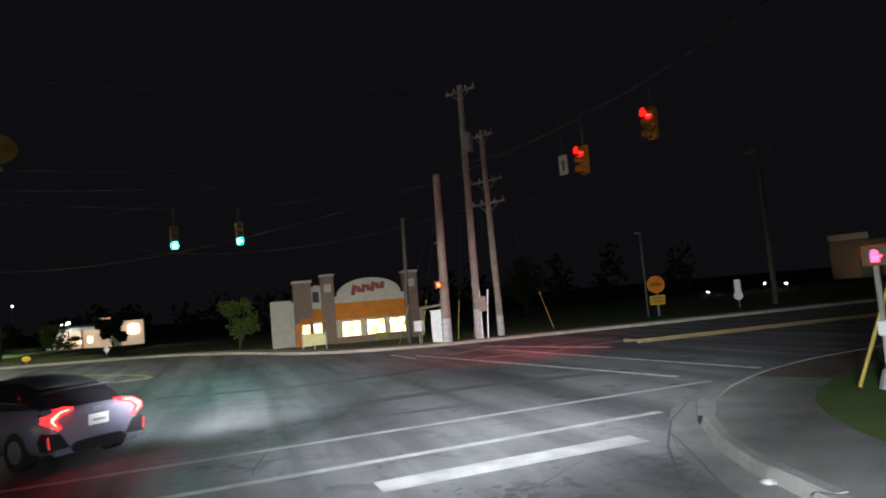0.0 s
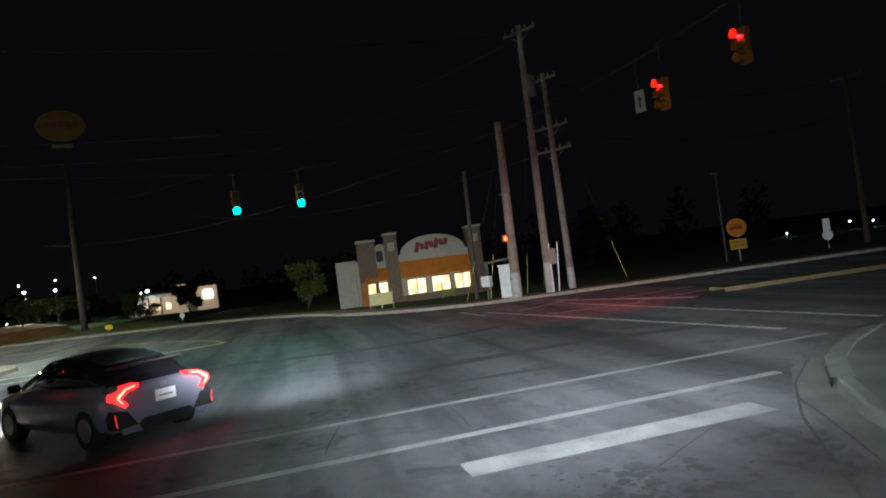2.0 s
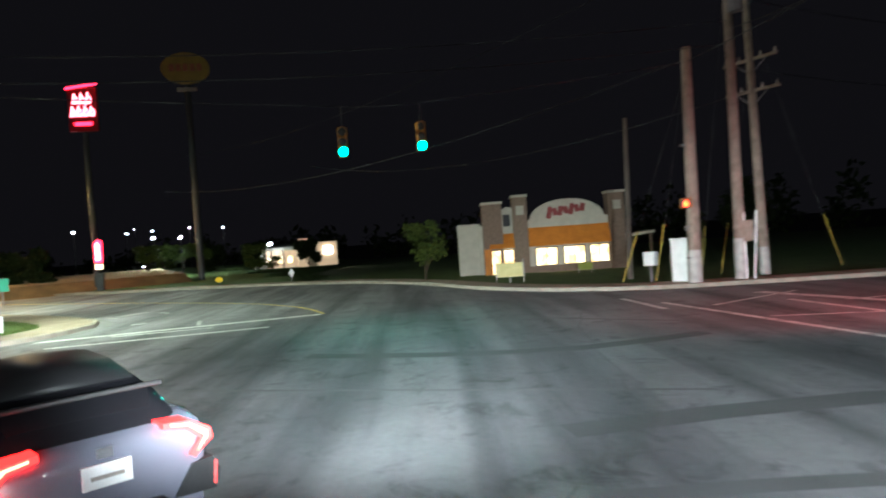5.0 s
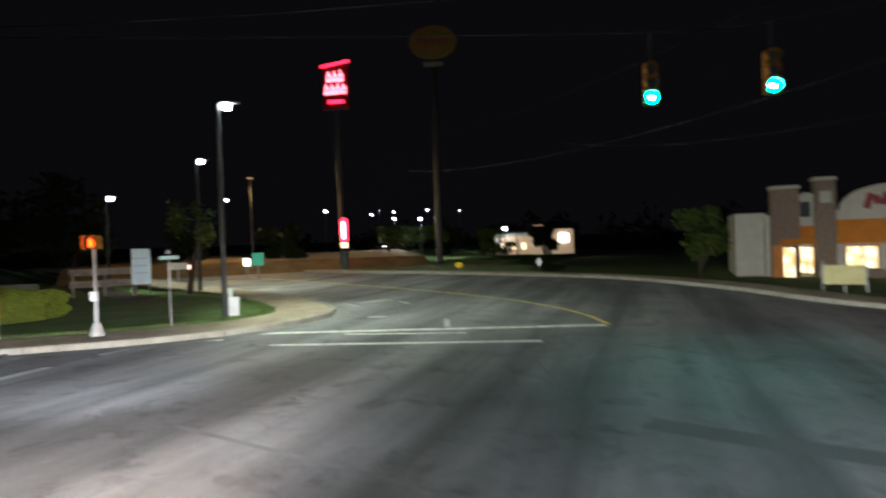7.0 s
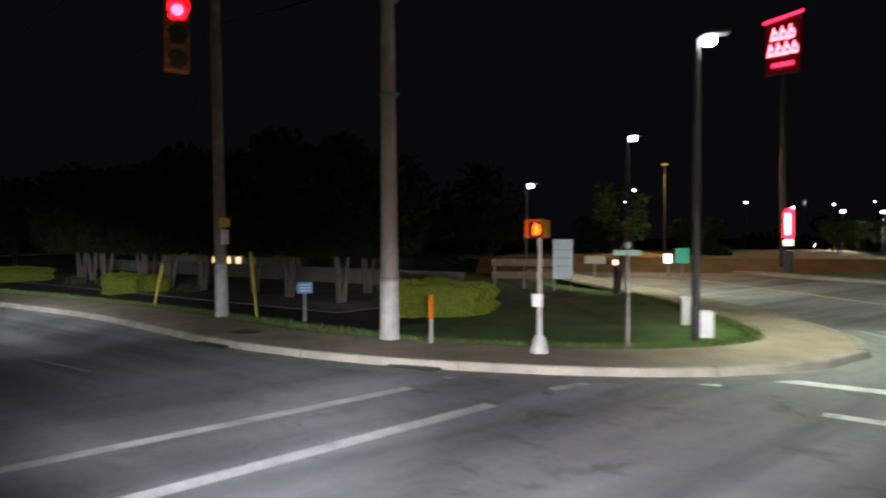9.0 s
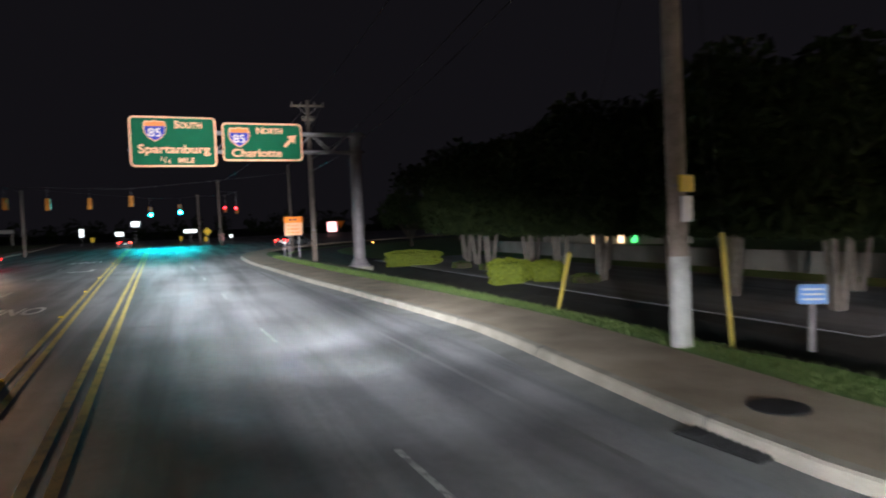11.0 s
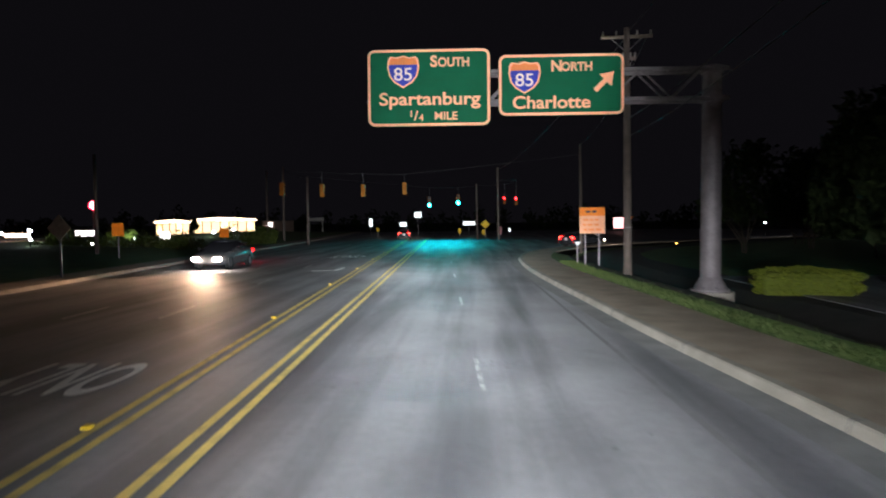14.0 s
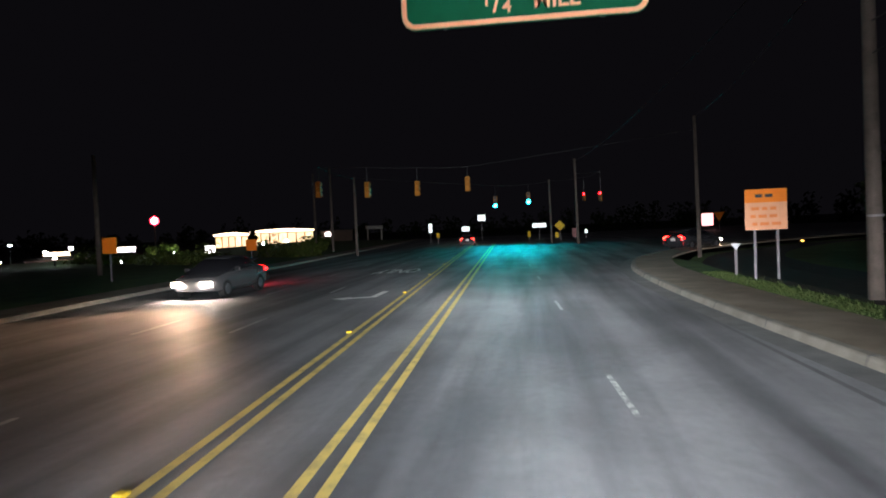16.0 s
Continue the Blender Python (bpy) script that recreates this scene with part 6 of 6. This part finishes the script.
def hedge(x, y, z, w, d, h, turn, label, n=3400, material=HEDGE):
    s = thing("hedge", pose(x, y, z, 0, 0, turn), label, "hedge", "clipped hedges")
    me = hedge_mesh(w, d, h, n)
    me.materials.append(material)
    o = new("foliage", me)
    o.parent = s
    core = bmesh.new()
    box(core, w * 0.86, d * 0.86, h * 0.9, (0, 0, h * 0.46), None, min(w, d, h) * 0.22)
    part("core", core, HEDGECORE if material is HEDGE else TWIG, s)


hedge(12.35, -30.3, -0.1, 3.5, 1.4, 1.15, -72, "clipped yellow-green hedge on the corner lawn", 6500)
hedge(12.5, 0.6, -0.3, 3.1, 1.5, 0.95, -20, "clipped yellow-green hedge by the car park", 4500)
hedge(12.0, -12.2, -0.3, 1.6, 1.5, 1.0, -30, "rounded yellow-green shrub by the car park", 3200)
hedge(13.3, -12.9, -0.3, 1.2, 1.2, 0.9, -30, "rounded yellow-green shrub by the car park", 2400)
for x, y in ((13.6, -4.0), (14.1, -6.2), (14.0, -14.5)):
    hedge(x, y, -0.25, 0.9, 0.8, 0.4, 0, "low dark green shrub under the trees", 500, SHRUB)


def tree(x, y, z, h, r, label, seed, stems=3, material=LEAF, n=1500, bark=BARK, fork=1.45, size=0.16):
    s = thing("tree", pose(x, y, z, 0, 0, seed * 47), label, "tree", "trees")
    rg = np.random.default_rng(seed)
    bm = bmesh.new()
    tips = []
    for k in range(stems):
        a = 6.283 * k / stems + rg.random()
        lean = 0.12 + 0.1 * rg.random()
        p0 = Vector((0.1 * math.cos(a), 0.1 * math.sin(a), -0.1)) if stems > 1 else Vector((0, 0, -0.1))
        p1 = p0 + Vector((lean * math.cos(a) * 1.4, lean * math.sin(a) * 1.4, fork))
        bar(bm, p0, p1, 0.11 if stems > 1 else 0.16, 0.07, 8)
        for j in range(4):
            b = a + rg.normal() * 0.9
            p2 = p1 + Vector((math.cos(b) * r * 0.55, math.sin(b) * r * 0.55, (h - fork) * (0.3 + 0.4 * rg.random())))
            bar(bm, p1, p2, 0.06, 0.025, 6)
            tips.append(p2)
    part("trunk", bm, bark, s, "pale forked trunks" if bark is BARK else "")
    cen = [np.array(t) for t in tips] + [np.array([rg.normal() * r * 0.4, rg.normal() * r * 0.4, fork + (h - fork) * (0.3 + 0.6 * rg.random())]) for _ in range(6)]
    if stems > 2:
        cen += [np.array([math.cos(k * 0.7) * r * 0.62, math.sin(k * 0.7) * r * 0.62, fork + 0.35 + 0.3 * rg.random()]) for k in range(9)]
    pts = []
    for _ in range(n):
        c = cen[rg.integers(len(cen))]
        d = rg.normal(size=3)
        d /= np.linalg.norm(d)
        q = c + d * r * 0.42 * rg.random() ** 0.4
        q[2] = max(q[2], fork * (0.95 + 0.12 * rg.random()))
        pts.append(q)
    me = leaf_cloud(pts, size)
    me.materials.append(material)
    o = new("crown", me)
    o.parent = s
    return s


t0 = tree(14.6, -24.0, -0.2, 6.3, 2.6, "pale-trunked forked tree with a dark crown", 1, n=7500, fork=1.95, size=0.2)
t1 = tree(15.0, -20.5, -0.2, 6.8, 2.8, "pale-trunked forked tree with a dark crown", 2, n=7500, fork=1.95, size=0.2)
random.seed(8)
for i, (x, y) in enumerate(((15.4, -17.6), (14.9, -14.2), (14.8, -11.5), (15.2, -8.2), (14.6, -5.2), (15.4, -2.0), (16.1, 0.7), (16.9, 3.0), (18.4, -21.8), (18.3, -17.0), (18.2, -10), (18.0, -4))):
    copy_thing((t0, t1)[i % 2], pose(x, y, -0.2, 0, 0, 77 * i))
tree(21.2, -32.5, 0.13, 4.2, 1.2, "slender young tree beside the drive", 5, 1, SHRUB, 420, TWIG, 1.9, 0.12)
td = tree(30.5, -58.5, -0.9, 4.6, 1.7, "small bushy tree beside the restaurant", 6, 1, SHRUB, 1100, TWIG, 1.0, 0.16)
tree(-47.2, 68.0, -1.6, 3.0, 1.7, "small tree lit green by a lot lamp", 15, 1, SHRUB, 1500, TWIG, 0.5, 0.3)
tree(-88.0, 187.0, -1.6, 5.8, 1.7, "dark tree before the far lit shop", 16, 1, LEAF, 1200, TWIG, 0.8, 0.4)
lot_lamp(-44.6, 66.0, 0.55, 0.16, LAMPGLOW, -1.6)
spot("lot_light", (-44.8, 65.9, 0.75), (-47.2, 68.0, 0.2), 700, 120, (0.9, 1.0, 0.75), 0.2, 0.9)
tx = tree(84, -54.9, -1.2, 5.0, 1.7, "dark tree in front of the far diner", 9, 1, LEAF, 2200, TWIG, 0.8, 0.34)
for i, (x, y, z) in enumerate(((80, -42, -1.2), (76, -36, -1.2), (50, -28, -1.1), (66, -47, -1.2), (88, -46, -1.2), (64, -24, -1.2), (48, -20, -0.9))):
    copy_thing(td if i % 2 else tx, pose(x, y, z, 0, 0, 50 * i))
for i, (x, y) in enumerate(((60.8, -39.6), (61.5, -37.6), (62.6, -35.6), (60.2, -41.4), (58.5, -36.4), (84.5, -49.6))):
    copy_thing(td, pose(x, y, 1.0 if x < 70 else -1.2, 0, 0, 83 * i) @ Matrix.Diagonal((0.75, 0.75, 0.6, 1)))
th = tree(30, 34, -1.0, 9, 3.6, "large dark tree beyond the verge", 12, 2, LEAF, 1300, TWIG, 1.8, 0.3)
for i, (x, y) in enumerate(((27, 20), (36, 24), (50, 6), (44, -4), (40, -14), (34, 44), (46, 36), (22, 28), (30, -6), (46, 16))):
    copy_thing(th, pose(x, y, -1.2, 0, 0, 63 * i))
for i, (x, y) in enumerate(((60, -112), (-2, -140), (8, -138))):
    copy_thing(th, pose(x, y, -1.4, 0, 0, 41 * i))
ts = tree(-24, 48, -1.0, 3.2, 1.6, "low dark shrub beside the oncoming lanes", 15, 3, SHRUB, 700, TWIG, 0.5, 0.16)
for i in range(12):
    copy_thing(ts, pose(-21 - i * 1.6 + random.random(), 44 + i * 5.5 + random.random() * 3, -1.3, 0, 0, 70 * i))
for i in range(8):
    copy_thing(ts, pose(-23 - i * 3.4, 34 + i * 2.2 + random.random() * 3, -1.5, 0, 0, 70 * i))

# dark woods along the horizon
def far_woods():
    rg = np.random.default_rng(44)
    pts = []
    for x0, y0, x1, y1, h in ((-90, -175, 15, -168, 11), (66, -158, 120, -125, 12), (120, -125, 160, -60, 10), (160, -60, 150, 10, 9), (110, 30, 95, 180, 11), (95, 180, 40, 290, 11), (40, 290, -60, 300, 11), (-60, 300, -170, 240, 11), (-170, 240, -160, 40, 8)):
        L = math.hypot(x1 - x0, y1 - y0)
        for i in range(int(L / 4.5)):
            k = (i + rg.random()) / (L / 4.5)
            cx, cy, top = x0 + (x1 - x0) * k + rg.normal() * 4, y0 + (y1 - y0) * k + rg.normal() * 4, h * (0.55 + 0.6 * rg.random())
            for _ in range(60):
                d = rg.normal(size=3)
                d /= np.linalg.norm(d)
                r = rg.random() ** 0.4
                pts.append(np.array([cx + d[0] * 3.2 * r, cy + d[1] * 3.2 * r, -1.5 + top * (0.5 + 0.5 * d[2] * r)]))
    me = leaf_cloud(pts, 0.9)
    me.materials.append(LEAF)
    tagged(new("woods", me), "dark distant woods along the horizon at night", "woods", "", "stuff")
far_woods()


# grass blades along the walkway and over the near lawn
def grass_blades():
    verts, faces = [], []
    rg = np.random.default_rng(21)
    inner = offset(NE_KERB, 1.9)
    near = [p for p in inner if -42 < p[1] < 14 and p[0] < 22]
    for (x0, y0), (x1, y1) in zip(near, near[1:]):
        L = math.hypot(x1 - x0, y1 - y0)
        tx_, ty_ = (x1 - x0) / L, (y1 - y0) / L
        for _ in range(int(L * (330 if y0 < -31 else 230))):
            k, d = rg.random(), abs(rg.normal()) * 0.34 + rg.random() * (0.62 if y0 > -32 else 0.4) - 0.08
            x, y = x0 + (x1 - x0) * k - ty_ * d, y0 + (y1 - y0) * k + tx_ * d
            z = terrain(x, y)
            h, a, w = (0.035 + 0.075 * rg.random() ** 2) * (1 if d < 0.5 or y0 > -32 else 0.45), rg.random() * 6.283, 0.012
            n = len(verts)
            ca, sa = math.cos(a), math.sin(a)
            verts += [(x - sa * w, y + ca * w, z), (x + sa * w, y - ca * w, z), (x + ca * h * 0.5, y + sa * h * 0.5, z + h)]
            faces.append((n, n + 1, n + 2))
    me = bpy.data.meshes.new("grass")
    me.from_pydata(verts, [], faces)
    me.materials.append(leaf_material("grass_blade", (0.05, 0.085, 0.022), (0.13, 0.165, 0.055)))
    tagged(new("grass", me), "ragged green grass along the walkway edge", "grass", "", "stuff")
grass_blades()


# ---- vehicles ----
def car_paint(name, c):
    m = mat(name, c, tuple(v * 0.92 for v in c), 2, 0.25, 0.0, 0.0)
    m.node_tree.nodes["Principled BSDF"].inputs["Coat Weight"].default_value = 0.8
    return m


GLASS = mat("tinted_car_glass", (0.012, 0.012, 0.015), (0.01, 0.01, 0.012), 3, 0.06, 0, 0.0, spec=0.8)
TYRE = mat("tyre_rubber", (0.02, 0.02, 0.02), None, 10, 0.85, 0, 0.2)
RIM = mat("alloy_rim", (0.35, 0.35, 0.37), None, 4, 0.3, 0.8, 0.0)


def ring(y, hw, z0, z1, tuck=0.9, crown=0.0):
    """A cross-section of a car's body at length y."""
    return [(-hw * tuck, y, z0), (-hw, y, z0 + 0.22 * (z1 - z0)), (-hw, y, z0 + 0.6 * (z1 - z0)), (-hw * 0.95, y, z1 - 0.03), (-hw * 0.84, y, z1), (0, y, z1 + crown),
            (hw * 0.84, y, z1), (hw * 0.95, y, z1 - 0.03), (hw, y, z0 + 0.6 * (z1 - z0)), (hw, y, z0 + 0.22 * (z1 - z0)), (hw * tuck, y, z0)]


def hull(rows):
    bm = loft(bmesh.new(), [r + r[:1] for r in rows])
    for r in (rows[0], rows[-1]):
        bm.faces.new([bm.verts.new(p) for p in r])
    bmesh.ops.remove_doubles(bm, verts=bm.verts[:], dist=0.002)
    bmesh.ops.recalc_face_normals(bm, faces=bm.faces[:])
    for f in bm.faces:
        f.smooth = True
    return bm


def car(x, y, heading, paint, label, tail=None, left_tail=None, head=None, detail=True, hatch=True):
    """A car whose nose looks along local +y."""
    c = thing("car", pose(x, y, 0, 0, 0, heading - 90), label, "car", "cars on the road")
    rows = [ring(-2.2, 0.72, 0.36, 0.86), ring(-2.12, 0.82, 0.28, 0.96), ring(-1.7, 0.89, 0.24, 1.0), ring(-0.8, 0.9, 0.22, 0.98), ring(0.4, 0.9, 0.22, 0.95),
            ring(1.2, 0.89, 0.22, 0.9, crown=0.04), ring(1.8, 0.86, 0.24, 0.78, crown=0.05), ring(2.12, 0.78, 0.28, 0.68, crown=0.02), ring(2.25, 0.62, 0.34, 0.58)]
    part("body", hull(rows), paint, c)
    top = [(-2.02, 0.66, 0.98), (-1.55, 0.62, 1.26), (-0.9, 0.6, 1.4), (-0.1, 0.6, 1.43), (0.5, 0.6, 1.36), (1.3, 0.7, 0.93)] if hatch else [(-1.75, 0.66, 0.98), (-1.0, 0.6, 1.36), (-0.4, 0.6, 1.43), (0.1, 0.6, 1.42), (0.5, 0.6, 1.35), (1.3, 0.7, 0.92)]
    gl = []
    for yy, hw, z1 in top:
        zb = 0.9
        gl.append([(-0.83, yy, zb), (-hw - 0.02, yy, max(zb + 0.01, z1 - 0.1)), (-hw * 0.8, yy, z1), (hw * 0.8, yy, z1), (hw + 0.02, yy, max(zb + 0.01, z1 - 0.1)), (0.83, yy, zb)])
    part("cabin_glass", hull(gl), GLASS, c, "dark tinted windows")
    part("roof_panel", hull([[(-0.5, yy, z), (0, yy, z + 0.035), (0.5, yy, z), (0.5, yy, z - 0.02), (-0.5, yy, z - 0.02)] for yy, z in ((-1.45, 1.3), (-0.9, 1.41), (-0.1, 1.44), (0.42, 1.38))]), BLACK, c, "dark glossy roof")
    for sx in (-1, 1):
        for yy in (-1.35, 1.38):
            wb = bmesh.new()
            bar(wb, (sx * 0.68, yy, 0.32), (sx * 0.9, yy, 0.32), 0.32, 0.32, 20)
            w = part("wheel", wb, TYRE, c)
            part("rim", bar(bmesh.new(), (sx * 0.86, yy, 0.32), (sx * 0.912, yy, 0.32), 0.21, 0.19, 12), RIM, w)
        part("mirror", box(bmesh.new(), 0.2, 0.1, 0.14, (sx * 1.0, 0.75, 1.0), None, 0.03), BLACK, c)
        hl = part("headlamp", box(bmesh.new(), 0.4, 0.12, 0.15, (sx * 0.56, 2.27, 0.56), Matrix.Rotation(radians(-sx * 18), 4, "Z"), 0.04), head or RIM, c, "glowing headlamp" if head else "")
        tl = bmesh.new()
        s = sx
        lamp = [(0.44, 0.99), (0.66, 0.97), (0.83, 0.87), (0.84, 0.78), (0.68, 0.66), (0.64, 0.69), (0.74, 0.8), (0.62, 0.9), (0.44, 0.94)]
        sheet(tl, [(s * a, b) for a, b in lamp], -2.235, -2.0)
        lamp_part = part("tail_lamp", tl, (left_tail if sx < 0 and left_tail else tail) or REDMARK, c, "glowing C-shaped tail lamp" if tail else "")
        if tail:
            hot = [(0.5, 0.97), (0.66, 0.945), (0.795, 0.855), (0.8, 0.8), (0.7, 0.7), (0.775, 0.81), (0.64, 0.925), (0.5, 0.95)]
            part("lamp_core", sheet(bmesh.new(), [(s * a, b) for a, b in hot], -2.242, -2.234), TAILCORE, lamp_part, "bright strip inside the lamp")
        part("bumper_vent", sheet(bmesh.new(), [(s * a, b) for a, b in ((0.5, 0.36), (0.86, 0.34), (0.9, 0.5), (0.84, 0.62), (0.66, 0.6))], -2.22, -2.0), BLACK, c, "dark angular bumper vent")
        part("reflector", box(bmesh.new(), 0.022, 0.02, 0.2, (s * 0.85, -2.228, 0.48), Matrix.Rotation(radians(s * 6), 4, "Y"), 0.004), GLOWREFLECTOR if tail else REDMARK, c, "slim red reflector strip with a glow put in")
    part("diffuser", sheet(bmesh.new(), [(-0.5, 0.34), (-0.44, 0.24), (0.44, 0.24), (0.5, 0.34), (0.4, 0.42), (-0.4, 0.42)], -2.25, -2.0), BLACK, c, "dark lower diffuser")
    part("badge", box(bmesh.new(), 0.12, 0.02, 0.08, (0, -2.21, 0.88), None, 0.01), RIM, c)
    part("spoiler", box(bmesh.new(), 1.2, 0.3, 0.045, (0, -1.72, 1.24), Matrix.Rotation(radians(-10), 4, "X"), 0.015), BLACK, c)
    part("bumper", box(bmesh.new(), 1.5, 0.14, 0.14, (0, -2.16, 0.3), None, 0.05), paint, c)
    pl = part("number_plate", box(bmesh.new(), 0.36, 0.02, 0.18, (0, -2.235, 0.72), None, 0.004), PLATE, c, "white number plate")
    part("plate_bar", box(bmesh.new(), 0.24, 0.008, 0.03, (0, -2.247, 0.71)), CPOLE, pl, "plain grey bar")
    return c


SILVER = car_paint("silver_blue_paint", (0.15, 0.155, 0.2))
# pale paint darkened in its colour, so the fixed beams leave it dim
DIMCAR = car_paint("dimmed_car_paint", (0.09, 0.09, 0.095))
DARKCAR = car_paint("dark_car_paint", (0.04, 0.04, 0.045))
car(-6.7, -44.8, 29, SILVER, "silver hatchback with glowing red tail lamps and dark roof", TAILGLOW, None, HEADGLOW)
spot("car_headlight", (-4.6, -43.6, 0.75), (4.5, -40.6, 0.1), 3600, 74, (1.0, 0.8, 0.62), 0.2, 1.0)
car(-11.7, 12.6, -91, DIMCAR, "pale oncoming car with glowing headlamps", TAILGLOW, None, HEADGLOW, hatch=False)
oncoming = spot("car_headlight", (-11.7, 10.1, 0.7), (-11.5, 2.0, 0.0), 5000, 26, (1.0, 0.6, 0.38), 0.2, 1.0)
oncoming.matrix_world = oncoming.matrix_world @ Matrix.Diagonal((3.2, 1, 1, 1))
car(11.6, 37.5, 40, DARKCAR, "dark car with red tail lamps on the ramp", TAILGLOW, None, HEADGLOW, hatch=False)
car(-7.4, 67.5, 93, DARKCAR, "dark car with red tail lamps far ahead", TAILGLOW, None, HEADGLOW, hatch=False)
spot("tail_light", (-11.7, 15.1, 0.85), (-11.0, 24, 0), 420, 110, (1.0, 0.03, 0.06), 0.2, 1.0)
spot("signal_light", (-6.9, -59.6, 5.45), (3.0, -60.5, 0), 1200, 100, (1.0, 0.05, 0.08), 0.15, 0.9)
spot("signal_light", (7.6, -51.5, 5.4), (-6, -49.5, 0), 110, 120, (0.05, 1.0, 0.8), 0.15, 0.9)
spot("signal_light", (-3.75, 63.9, 4.5), (-2.8, 44, 0), 4200, 22, (0.0, 0.85, 1.0), 0.15, 0.9)
spot("signal_light", (0.05, 64.4, 4.8), (-0.8, 44, 0), 4200, 22, (0.0, 0.85, 1.0), 0.15, 0.9)
